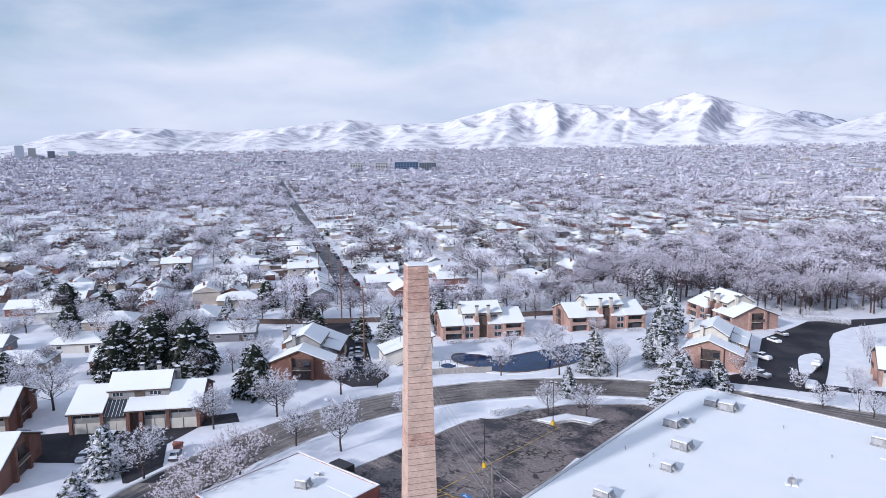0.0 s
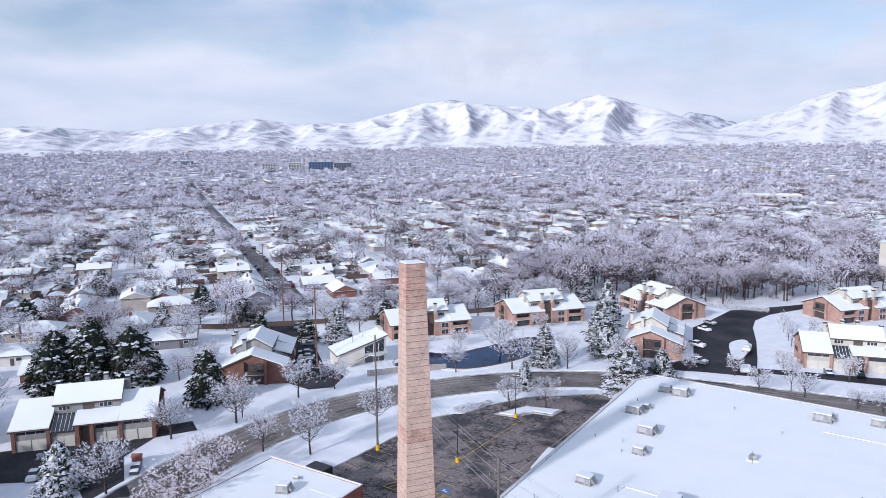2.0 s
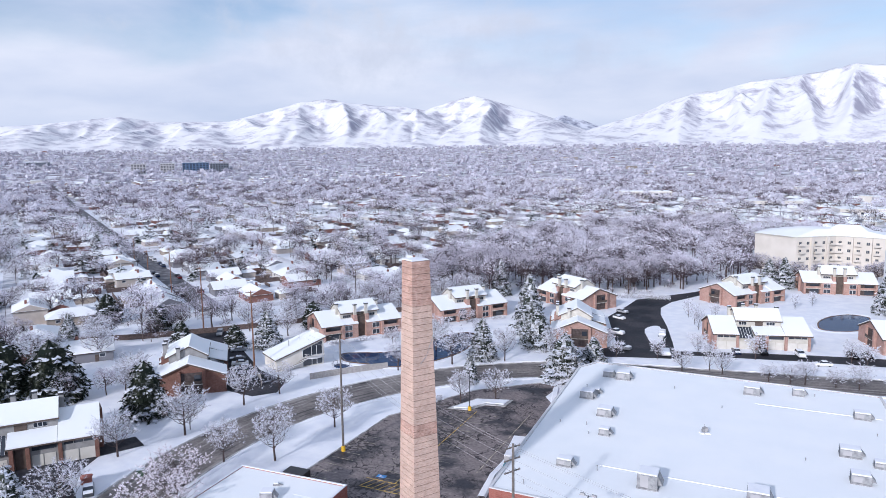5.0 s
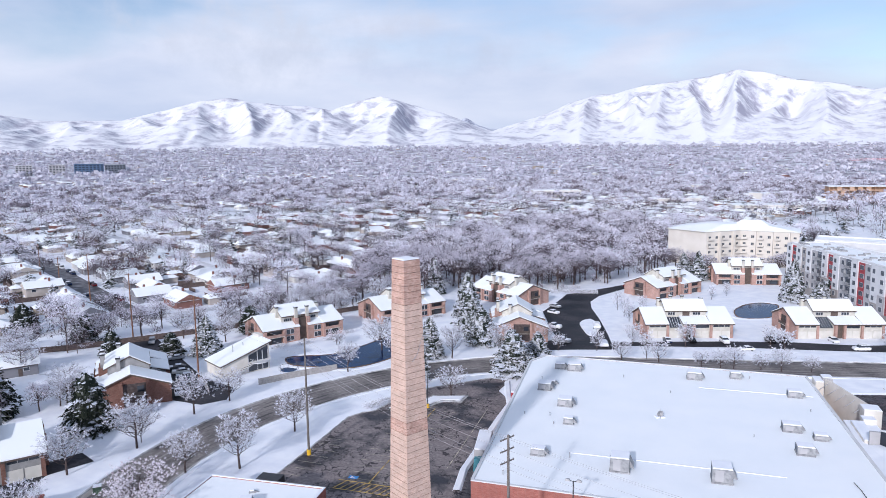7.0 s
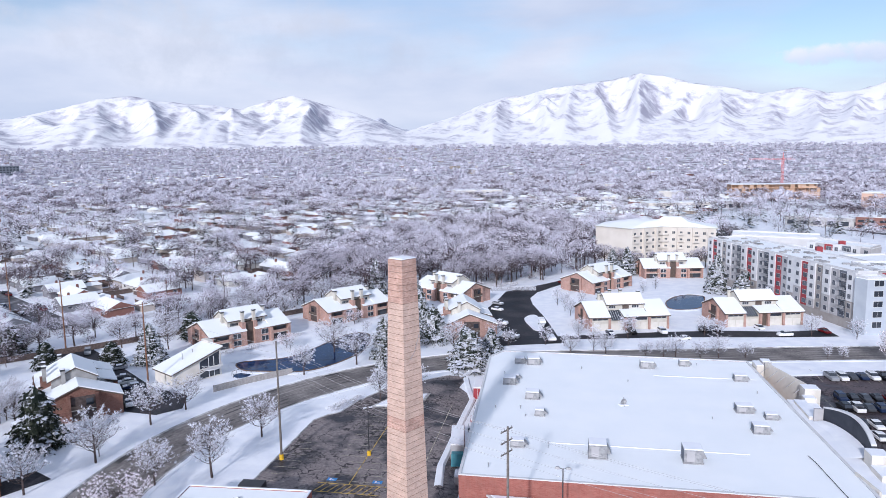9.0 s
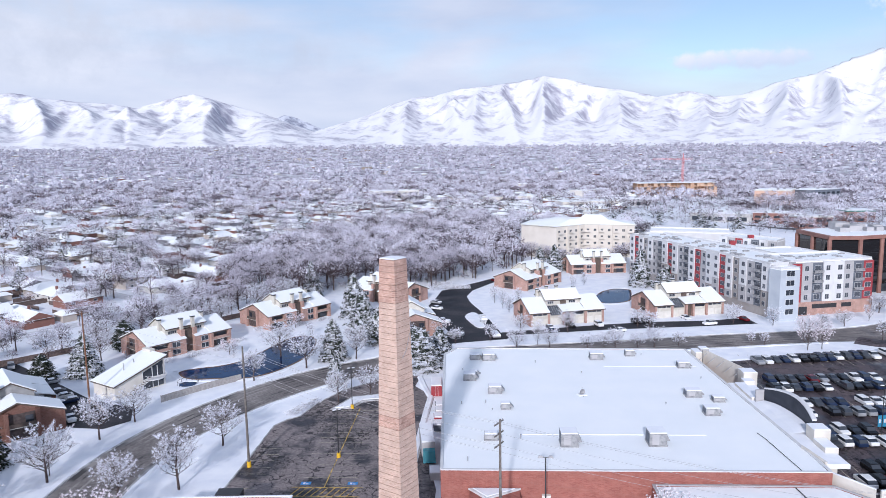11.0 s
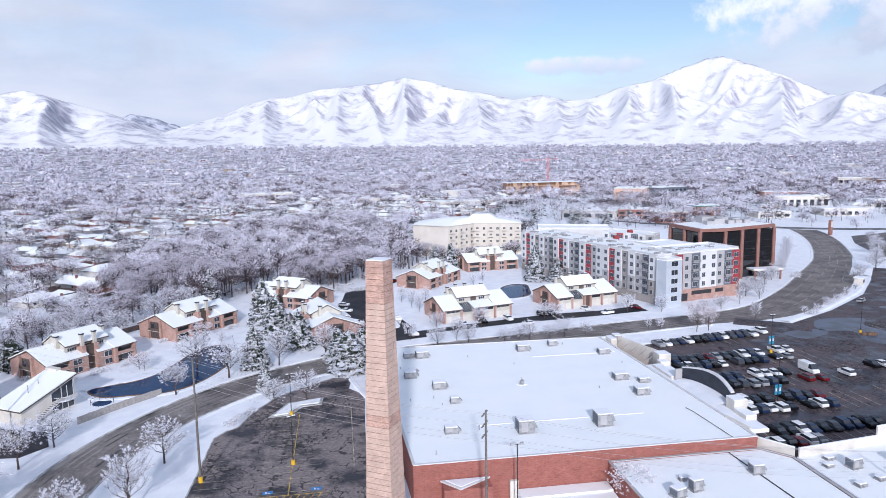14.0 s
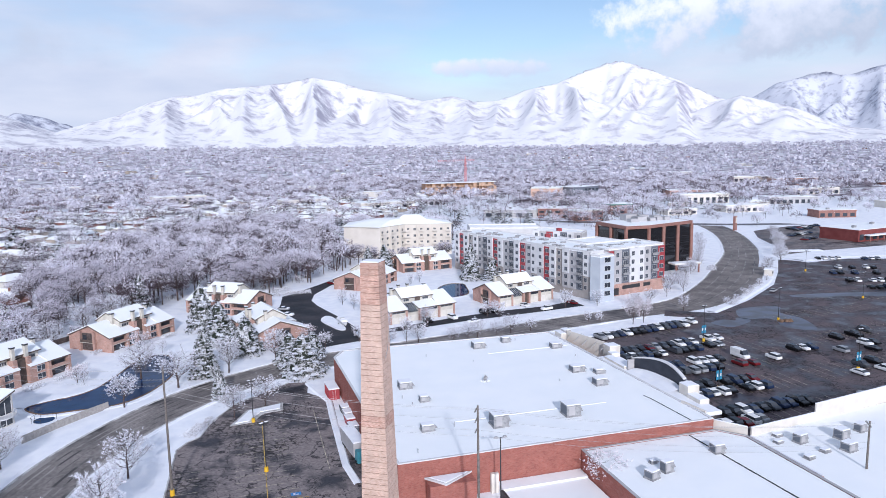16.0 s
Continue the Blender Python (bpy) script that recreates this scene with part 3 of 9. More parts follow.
def relief(x, y, layers=LAYERS, foot_at=3140.0):
    """Crests with spurs that run down towards the valley, gullied by ridged noise."""
    base = land(x, y)
    az = math.degrees(math.atan2(x - EYE_AT[0], y - EYE_AT[1]))
    r = math.hypot(x - EYE_AT[0], y - EYE_AT[1])
    wob = noise.noise(Vector((x * 0.0016, y * 0.0016, 3.0)))
    best = base - 2.5
    for k, (crest, dist, reach) in enumerate(layers):
        ridge_at = dist + 130 * noise.noise(Vector((az * 0.16, 5.0 + k, 0.0)))
        full = EYE_AT[2] + dist * math.tan(radians(crest(az + 0.25 * wob))) - base
        if full <= 4:
            continue
        d = (ridge_at - r) / min(reach, ridge_at - foot_at) if r < ridge_at else (r - ridge_at) / 420
        if d >= 1:
            continue
        slide = az + (1.2 + k) * d * wob + 0.9 * noise.noise(Vector((az * 0.25, d * 1.6, 7.0 + k)))
        spur = 1 - 2.4 * abs(noise.noise(Vector((slide * 0.26, d * 0.5, 1.3 + 9 * k))))
        rib = 1 - 2.4 * abs(noise.noise(Vector((slide * 0.55 + 1.8 * d, d * 1.3, 4.1 + 9 * k))))
        crag = noise.ridged_multi_fractal(Vector((x * 0.0042 + 0.4 * wob, y * 0.0036, 1.7 + k)), 0.9, 2.1, 6, 0.9, 2.0) - 1.0
        swell = min(1.0, 4.0 * d) * (1 - d)
        h = full * ((1 - d) ** 1.06 + swell * (0.46 * (spur - 0.82) + 0.12 * (rib - 0.82) + 0.06 * crag))
        h += (0.35 + swell) * 6 * noise.fractal(Vector((x * 0.012, y * 0.012, 2.2)), 1.0, 2.0, 4)
        best = max(best, base + h - 3.0 * min(1.0, 6 * max(0.0, d - 0.85)))
    return best


NAZ, NR = 1000, 100
mv, mf = [], []
for i in range(NAZ):
    a = radians(-92 + 160 * i / (NAZ - 1))
    for j in range(NR):
        r = 3060 + 1650 * j / (NR - 1)
        x, y = r * math.sin(a), r * math.cos(a)
        mv.append((x, y, relief(x, y)))
for i in range(NAZ - 1):
    for j in range(NR - 1):
        k = i * NR + j
        mf.append((k, k + NR, k + NR + 1, k + 1)[::-1])
# brush breaks the snow; steep, north-east turned sides darkened to mimic shade as well as brush
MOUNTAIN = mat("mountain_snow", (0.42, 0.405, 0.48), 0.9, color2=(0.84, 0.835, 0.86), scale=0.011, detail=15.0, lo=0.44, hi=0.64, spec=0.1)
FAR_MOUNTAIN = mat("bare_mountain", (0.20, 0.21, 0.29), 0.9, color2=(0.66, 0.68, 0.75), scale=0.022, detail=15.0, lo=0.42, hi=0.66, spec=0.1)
# both materials darken by the way a slope faces, as painted shade
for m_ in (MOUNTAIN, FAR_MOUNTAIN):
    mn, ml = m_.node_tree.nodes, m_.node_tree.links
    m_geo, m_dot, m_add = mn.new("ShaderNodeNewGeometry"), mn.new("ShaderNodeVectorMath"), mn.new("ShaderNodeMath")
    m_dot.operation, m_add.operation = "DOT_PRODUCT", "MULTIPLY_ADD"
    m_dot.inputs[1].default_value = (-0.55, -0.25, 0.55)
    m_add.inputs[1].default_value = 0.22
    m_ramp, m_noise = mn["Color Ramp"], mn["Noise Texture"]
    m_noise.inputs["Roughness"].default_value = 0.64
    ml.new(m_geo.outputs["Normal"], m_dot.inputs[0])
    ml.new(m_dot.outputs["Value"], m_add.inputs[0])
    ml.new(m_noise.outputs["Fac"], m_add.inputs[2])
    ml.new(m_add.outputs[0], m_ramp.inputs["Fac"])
mg = Geo()
mg.v, mg.f, mg.m = mv, mf, [0] * len(mf)
setting("mountains", mg, MOUNTAIN, "snow-covered mountain range with bare brush, shade painted on its north-east turned sides", "mountains", smooth=True)
FAR_LAYER = [(crest_line(CREST_FAR), 5250.0, 900.0)]
fg = Geo()
NFA, NFR = 420, 40
for i in range(NFA):
    a = radians(-20 + 92 * i / (NFA - 1))
    for j in range(NFR):
        r = 4350 + 1250 * j / (NFR - 1)
        x, y = EYE_AT[0] + r * math.sin(a), EYE_AT[1] + r * math.cos(a)
        fg.v.append((x, y, relief(x, y, FAR_LAYER, 4400.0)))
for i in range(NFA - 1):
    for j in range(NFR - 1):
        k = i * NFR + j
        fg.f.append((k, k + NFR, k + NFR + 1, k + 1)[::-1])
fg.m = [0] * len(fg.f)
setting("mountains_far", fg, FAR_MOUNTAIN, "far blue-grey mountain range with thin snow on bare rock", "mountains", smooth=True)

# ---- roads and lots ----
ROAD_LINE = bezier_line([(15, -190), (-12, -130), (-40, -72), (-50, -48), (-57.5, -25), (-62.2, -5), (-63, 15), (-60.2, 30), (-54.5, 44), (-46.5, 57), (-35.5, 69.5), (-21, 80), (-5, 87), (20, 92), (50, 97.5), (80, 103.5), (110, 108.5)], 4.0)
road_geo = ribbon(Geo(), ROAD_LINE, 6.3, -6.3, 0.03)
setting("road", road_geo, ROAD, "curving grey road with wet wheel tracks between snowy verges", "road")
for k, off in enumerate((6.6, -6.6)):
    setting("kerb", berm(Geo(), ROAD_LINE, off, 0.5, 0.17, 0.1, seed=3 + k), KERB, "grey concrete kerb dusted with snow", "kerb")
for k, off in enumerate((7.4, -7.4)):
    setting("snow_bank", berm(Geo(), ROAD_LINE, off, 1.3, 0.22, 0.6, seed=13 + k), SNOW, "ploughed ridge of snow along the kerb", "snow")
# the road widens into a long bend
BEND_L = bezier_line([(108.8, 114.7), (137, 122.8), (168.7, 148), (200.5, 180), (231, 212), (248, 234), (266, 260), (283, 288), (298, 318), (306, 338)], 4.0)
BEND_R = bezier_line([(111.2, 102.3), (137, 104.4), (159, 114.2), (181, 130), (203, 150), (225, 174.5), (249, 205), (270, 235), (292, 270), (309, 302), (320, 328)], 4.0)


def between(t):
    """A line along the bend, t of the way from its outer to its inner edge."""
    pick = lambda line, u: line[min(len(line) - 1, int(u * (len(line) - 1)))]
    return [pick(BEND_L, i / 110).lerp(pick(BEND_R, i / 110), t) for i in range(111)]


bend_geo = Geo()
b_l, b_r = between(0.0), between(1.0)
for i in range(110):
    bend_geo.face([(*b_r[i], 0.031), (*b_r[i + 1], 0.031), (*b_l[i + 1], 0.031), (*b_l[i], 0.031)])
setting("road_bend", bend_geo, ROAD, "wide bend of the grey road with wet wheel tracks", "road")
for k, (line, off) in enumerate(((BEND_L, 0.2), (BEND_R[8:], -0.2))):
    setting("kerb", berm(Geo(), line, off, 0.5, 0.17, 0.1, seed=23 + k), KERB, "grey concrete kerb dusted with snow", "kerb")
    setting("snow_bank", berm(Geo(), line, off * 5, 1.3, 0.22, 0.6, seed=33 + k), SNOW, "ploughed ridge of snow along the kerb", "snow")
TRACK = mat("wet_track", (0.045, 0.040, 0.040), 0.55, color2=(0.30, 0.275, 0.258), scale=0.13, detail=9, lo=0.40, hi=0.58)
r_ = random.Random(44)
for k, (a, b) in enumerate(((6.3, 5.0), (4.0, 3.55), (2.3, 1.8), (0.10, -0.10), (-1.8, -2.4), (-3.7, -4.1), (-5.6, -6.3))):
    setting("wheel_track", ribbon(Geo(), ROAD_LINE, a, b, 0.036), TRACK, "dark wet track along the road", "road")
for k, t in enumerate((0.02, 0.22, 0.41, 0.60, 0.80, 0.97)):
    setting("wheel_track", ribbon(Geo(), between(t), 0.22, -0.18, 0.037), TRACK, "dark wet track along the bend", "road")

# ---- the brick chimney ----
CH_X, CH_Y, CH_H, CH_ROT = -5.52, -12.54, 44.3, 57.7


def chimney():
    root = thing("brick_chimney", "tall tapering square chimney of weathered pink brick, snow-rimmed", "chimney", spot(CH_X, CH_Y, CH_ROT))
    n = 52
    half = lambda z: 2.29 - (2.29 - 1.34) * z / CH_H
    step = CH_H / n
    r = random.Random(5)
    core = Geo()
    h0, h1 = half(0) - 0.05, half(CH_H) - 0.05
    core.hull([(-h0, -h0, 0), (h0, -h0, 0), (h0, h0, 0), (-h0, h0, 0)], [(-h1, -h1, CH_H - 0.3), (h1, -h1, CH_H - 0.3), (h1, h1, CH_H - 0.3), (-h1, h1, CH_H - 0.3)])
    part("core", core, CHIM_JOINT, root, "dark raked joints")
    for i in range(n):
        z0, z1 = i * step, (i + 1) * step - 0.075
        a, b = half(z0) + r.uniform(-0.012, 0.012), half(z1)
        g = Geo().hull([(-a, -a, z0), (a, -a, z0), (a, a, z0), (-a, a, z0)], [(-b, -b, z1), (b, -b, z1), (b, b, z1), (-b, b, z1)])
        burnt = i > n - 8 or i in (n - 27, n - 28)
        part("brick_course", g, CHIM_RED if burnt else CHIM_BRICK, root)
    a = half(CH_H) - 0.03
    part("rim_snow", Geo().cushion(-a, -a, CH_H, a, a, CH_H + 0.16, 0.08), SNOW, root, "thin snow on the rim")
    w = Geo()
    cord(w, [(half(30.5) * -0.3, -half(30.5) - 0.05, 30.5), (half(31.5) * 0.25, -half(31.5) - 0.05, 31.4), (half(34) * 0.96, -half(34) - 0.05, 34.0)], 0.045, 4)
    part("lightning_cable", w, METAL, root, "pale cable")
    return root


chimney()


# ---- the store ----


def rooftop_unit(name, x, y, z, sx, sy, sz, deg=0.0, label="grey rooftop air-conditioning unit with snow on its lid"):
    root = thing(name, label, "air conditioner", spot(x, y, deg, z), "rooftop units")
    part("curb", Geo().box(-sx / 2 - 0.1, -sy / 2 - 0.1, 0, sx / 2 + 0.1, sy / 2 + 0.1, 0.25), METAL, root)
    part("cabinet", Geo().box(-sx / 2, -sy / 2, 0.25, sx / 2, sy / 2, sz), METAL, root)
    part("access_panel", Geo().box(-sx * 0.35, -sy / 2 - 0.03, 0.4, sx * 0.05, -sy / 2, sz - 0.2), GREY_PANEL, root, "grey access panel")
    part("side_grille", Geo().box(-sx / 2 - 0.03, -sy / 2 + 0.2, 0.4, -sx / 2, sy * 0.4, sz - 0.2), SLATE_PANEL, root, "dark louvred grille")
    hood = Geo().hull([(sx / 2, -sy / 3, sz * 0.35), (sx / 2 + 0.7, -sy / 3, sz * 0.35), (sx / 2 + 0.7, sy / 3, sz * 0.35), (sx / 2, sy / 3, sz * 0.35)], [(sx / 2, -sy / 3, sz * 0.9), (sx / 2 + 0.05, -sy / 3, sz * 0.9), (sx / 2 + 0.05, sy / 3, sz * 0.9), (sx / 2, sy / 3, sz * 0.9)])
    part("hood", hood, METAL, root)
    part("snow_cap", Geo().cushion(-sx / 2 + 0.03, -sy / 2 + 0.03, sz, sx / 2 - 0.03, sy / 2 - 0.03, sz + 0.18, 0.08), SNOW, root, "snow on the lid")
    return root


SH = 7.5
store = thing("store", "big flat-roofed red brick store with a snow-covered roof", "store")
S_OUT = [(-0.2, 0), (62, 0), (62, 4), (59.4, 69.2), (0.2, 70.6), (-2.7, 65.0)]
for i, (a, b) in enumerate(zip(S_OUT, S_OUT[1:] + S_OUT[:1])):
    a, b = Vector(a), Vector(b)
    d = (b - a).normalized()
    nrm = Vector((d.y, -d.x))
    a, b = a + d * (0.353 if i == 1 else 0.02), b - d * (0.353 if i == 5 else 0.02)
    g = Geo()
    c = [a, b, b - nrm * 0.35, a - nrm * 0.35]
    g.hull([(*p, 0) for p in c], [(*p, SH - 0.05) for p in c])
    part("wall", g, [STORE_BRICK], store)
    g = Geo()
    c = [a + nrm * 0.06, b + nrm * 0.06, b - nrm * 0.42, a - nrm * 0.42]
    lift = 0.004 * i
    g.hull([(*p, SH - 0.05 + lift) for p in c], [(*p, SH + 0.12 + lift) for p in c])
    part("coping", g, [WHITE_PANEL], store, "white metal coping under snow")
rg = Geo()
polygon(rg, [(0.2, 0.4), (61.5, 0.4), (61.6, 4), (59.0, 68.8), (0.5, 70.2), (-2.3, 64.9)], SH - 0.4, 0, 0.32)
part("roof", rg, ROOF_SNOW, store, "flat roof under smooth snow")
for y0, x0, x1 in ((14.5, 13.5, 47.0), (55.0, 36.0, 58.0)):
    part("roof_seam", Geo().cushion(x0, y0, SH - 0.1, x1, y0 + 0.35, SH + 0.02, 0.04), SNOW, store, "raised seam under the snow")


rooftop_unit("rooftop_unit", 8.6, 60.7, SH - 0.1, 3.0, 2.5, 1.6, 5)
rooftop_unit("rooftop_unit", 5.2, 61.2, SH - 0.1, 2.3, 2.0, 1.3, 5)
rooftop_unit("rooftop_unit", 35.2, 61.3, SH - 0.1, 3.1, 2.5, 1.6, 0)
rooftop_unit("rooftop_unit", 44.0, 64.0, SH - 0.1, 2.2, 1.7, 1.4, 0)
rooftop_unit("rooftop_unit", 54.5, 54.5, SH - 0.1, 2.7, 2.1, 1.3, 0)
rooftop_unit("rooftop_unit", 50.8, 35.0, SH - 0.1, 3.1, 2.3, 1.4, 0)
rooftop_unit("rooftop_unit", 55.0, 32.0, SH - 0.1, 2.2, 1.7, 1.0, 0)
rooftop_unit("rooftop_unit", 51.3, 24.9, SH - 0.1, 2.7, 2.2, 1.5, 0)
rooftop_unit("rooftop_unit", 21.9, 10.6, SH - 0.1, 3.0, 3.0, 2.4, 0, "tall grey rooftop air handler with a snow-covered lid")
rooftop_unit("rooftop_unit", 37.2, 11.0, SH - 0.1, 3.0, 3.0, 2.4, 0, "tall grey rooftop air handler with a snow-covered lid")
rooftop_unit("rooftop_unit", 9.6, 37.1, SH - 0.1, 2.8, 2.5, 1.5, 0)
rooftop_unit("rooftop_unit", 4.1, 45.6, SH - 0.1, 2.7, 2.3, 1.5, 0)
rooftop_unit("rooftop_unit", 5.0, 49.0, SH - 0.1, 1.8, 1.3, 0.9, 0, "small grey roof vent box under snow")
rooftop_unit("rooftop_unit", 11.5, 27.6, SH - 0.1, 1.8, 1.6, 1.2, 0, "small grey roof vent box under snow")
rooftop_unit("rooftop_unit", 8.3, 12.6, SH - 0.1, 2.4, 1.8, 1.2, 0)


tagged(single("roof_cable", cord(Geo(), [(56.4, 15.5, SH), (56.8, 13.1, SH), (57.2, 6, SH), (57.5, 0.6, SH)], 0.07, 4), DARK_METAL, "dark cable lying across the snowy roof", "cable"))


def roof_pipe(x, y, h):
    root = thing("roof_vent", "thin grey vent pipe on the snowy roof", "vent pipe", spot(x, y, 0, SH - 0.1), "roof vents")
    part("pipe", Geo().tube((0, 0, 0), (0, 0, h), 0.07, 0.07, 6), METAL, root)
    part("cap", Geo().tube((0, 0, h), (0, 0, h + 0.12), 0.14, 0.05, 6), METAL, root)


for x, y, h in ((7.5, 30.5, 0.6), (2.6, 30, 0.5), (8.8, 26.5, 0.4), (2.4, 52, 0.5), (13.6, 12.5, 0.9), (4.2, 3.5, 0.7), (20, 58, 0.5), (30, 50, 0.4), (56, 46, 0.4), (44, 30, 0.4), (47, 64.3, 0.5)):
    roof_pipe(x, y, h)

dish = thing("satellite_dish", "old rooftop dish antenna half buried in snow", "antenna", spot(28.0, 35.2, 20, SH - 0.1))
g = Geo()
for i in range(8):
    a0, a1 = 2 * math.pi * i / 8, 2 * math.pi * (i + 1) / 8
    g.face([(0, 0.25, 0.75), (0.65 * math.cos(a0), 0, 0.75 + 0.65 * math.sin(a0)), (0.65 * math.cos(a1), 0, 0.75 + 0.65 * math.sin(a1))])
part("bowl", g, METAL, dish)
part("mast", Geo().tube((0, 0.3, 0), (0, 0.2, 1.7), 0.05, 0.04, 5), METAL, dish)
for a in (20, 140, 260):
    part("leg", Geo().tube((0, 0.2, 0.5), (1.1 * math.cos(radians(a)), 0.2 + 1.1 * math.sin(radians(a)), 0.02), 0.05, 0.05, 4), METAL, dish)
part("snow_mound", Geo().cushion(-0.9, -0.5, 0, 0.9, 0.9, 0.2, 0.12), SNOW, dish)

# the storefront's parapets on the east side
# the crown's back lies in shade; that shade is put into this dark colour
CROWN_PANEL = mat("crown_panel", (0.028, 0.032, 0.045), 0.6, color2=(0.045, 0.05, 0.065), scale=0.5)
front = thing("storefront_parapet", "pale stucco storefront parapet with stepped pylons and a curved crown", "parapet")


def pylon(x0, y0, x1, y1, z0, z1, m=STUCCO):
    part("pylon", Geo().box(x0, y0, z0, x1, y1, z1), m, front)
    part("snow_cap", Geo().cushion(x0, y0, z1, x1, y1, z1 + 0.15, 0.07), SNOW, front)


def leaning_panel(a, b, z0, z1, m=STUCCO, t=0.35):
    a, b = Vector(a), Vector(b)
    d = (b - a).normalized()
    nrm = Vector((d.y, -d.x)) * t
    c = [a, a + nrm, b + nrm, b]
    part("panel", Geo().hull([(*p, z0) for p in c][::-1] if False else [(*a, z0), (*(a + nrm), z0), (*(b + nrm), z0), (*b, z0)], [(*a, z1), (*(a + nrm), z1), (*(b + nrm), z1), (*b, z1)]), m, front)


leaning_panel((62.0, 62.5), (66.5, 46.5), 0, 9.4)
for k in range(5):
    p = Vector((62.0, 62.5)).lerp(Vector((66.5, 46.5)), (k + 0.5) / 5)
    part("brace", Geo().tube((p.x - 0.1, p.y, 9.0), (p.x - 2.2, p.y - 0.6, SH), 0.07, 0.07, 4), GREY_PANEL, front, "steel brace")
pylon(59.8, 62.0, 61.4, 66.0, 0, 8.6)
pylon(61.4, 63.3, 63.4, 65.8, 0, 9.2, GREY_PANEL)
pylon(64.6, 44.0, 67.6, 47.2, 0, 9.4)
pylon(64.0, 41.8, 66.2, 44.0, 0, 8.2)
n = 14
for i in range(n):
    t0, t1 = i / n, (i + 1) / n
    q = lambda t: (64.0 + 1.3 * math.sin(math.pi * t) + 1.8 * t, 31.5 - 16.5 * t)
    zc = lambda t: 9.2 + 2.2 * math.sin(math.pi * (0.14 + 0.74 * t))
    a, b = q(t0), q(t1)
    g = Geo().hull([(a[0], a[1], 0), (b[0], b[1], 0), (b[0] + 0.5, b[1], 0), (a[0] + 0.5, a[1], 0)], [(a[0], a[1], zc(t0)), (b[0], b[1], zc(t1)), (b[0] + 0.5, b[1], zc(t1)), (a[0] + 0.5, a[1], zc(t0))])
    part("crown_panel", g, CROWN_PANEL, front, "curved crown panel, coloured dark for the shade on its back")
    g = Geo().hull([(a[0] - 0.1, a[1], zc(t0)), (b[0] - 0.1, b[1], zc(t1)), (b[0] + 0.7, b[1], zc(t1)), (a[0] + 0.7, a[1], zc(t0))], [(a[0] - 0.1, a[1], zc(t0) + 0.3), (b[0] - 0.1, b[1], zc(t1) + 0.3), (b[0] + 0.7, b[1], zc(t1) + 0.3), (a[0] + 0.7, a[1], zc(t0) + 0.3)])
    part("crown_coping", g, WHITE_PANEL, front, "white coping")
part("end_wall", Geo().box(62.4, 31.5, 0, 64.6, 32.0, 9.9), GREY_PANEL, front, "grey end wall of the crown")
pylon(61.9, 32.4, 64.0, 41.8, 0, 7.9)
pylon(64.6, 11.8, 67.4, 14.8, 0, 9.6)
part("ledge", Geo().cushion(61.0, 3.2, SH - 0.9, 66.4, 43.5, SH - 0.12, 0.1), SNOW, front, "snow-covered ledge behind the parapets")
pylon(64.4, 7.4, 66.6, 11.6, 0, 8.2)
leaning_panel((61.6, 9.4), (62.6, 3.0), 7.0, 7.9)
drift = Geo()
rr = random.Random(8)
rows = []
for i in range(44):
    t = i / 43
    x, y = 63.6 + 1.3 * math.sin(math.pi * t) + 1.8 * t, 31.2 - 16 * t
    h = (0.35 + 0.45 * math.sin(math.pi * t) ** 0.6) * (1 + 0.12 * math.sin(9 * t))
    back = 1.8 + 1.2 * math.sin(math.pi * t) + 1.6 * t + 0.2 * math.sin(14 * t)
    rows.append([(x + 0.3, y, SH - 1.5), (x + 0.3, y, SH + h), (x - 0.3 * back, y, SH + h * 0.72), (x - 0.7 * back, y, SH + h * 0.25), (x - back - 1.2, y, SH - 0.12)])
for ra_, rb_ in zip(rows, rows[1:]):
    for k in range(4):
        drift.face([ra_[k], ra_[k + 1], rb_[k + 1], rb_[k]])
part("snow_drift", drift, SNOW, front, "drifted snow behind the crown")

# lower wings on the south side
AH = 5.3
annex = thing("annex", "lower brick wing of the store with a snow-covered flat roof", "annex")
A_OUT = [(33.8, -40), (66.0, -40), (66.0, -4.5), (62.3, -0.2), (33.8, -0.2)]
for i, (a, b) in enumerate(zip(A_OUT, A_OUT[1:] + A_OUT[:1])):
    a, b = Vector(a), Vector(b)
    d = (b - a).normalized()
    mt = STORE_BRICK
    if i in (1, 4):
        a = a + d * 0.353
    if i == 4:
        b = b - d * 0.353
    nrm = Vector((d.y, -d.x))
    c = [a, b, b - nrm * 0.35, a - nrm * 0.35]
    part("wall", Geo().hull([(*p, 0) for p in c], [(*p, AH) for p in c]), mt, annex)
    c = [a + nrm * 0.06, b + nrm * 0.06, b - nrm * 0.42, a - nrm * 0.42]
    part("coping", Geo().hull([(*p, AH + 0.004 * i) for p in c], [(*p, AH + 0.16 + 0.004 * i) for p in c]), GREY_PANEL, annex, "grey metal coping")
rg = Geo()
polygon(rg, [(34.3, -39.5), (65.5, -39.5), (65.5, -4.7), (62.1, -0.7), (34.3, -0.7)], AH - 0.4, 0, 0.35)
part("roof", rg, ROOF_SNOW, annex, "flat roof under snow")
part("roof_conduit", Geo().tube((56, -0.8, AH), (57.5, -30, AH), 0.12, 0.12, 5), DARK_METAL, annex, "dark conduit")
rooftop_unit("rooftop_unit", 39.8, -13.5, AH - 0.1, 1.9, 1.8, 1.5, 20)
rooftop_unit("rooftop_unit", 43.5, -12.2, AH - 0.1, 1.8, 1.4, 1.9, 10, "white ribbed rooftop cooling unit")
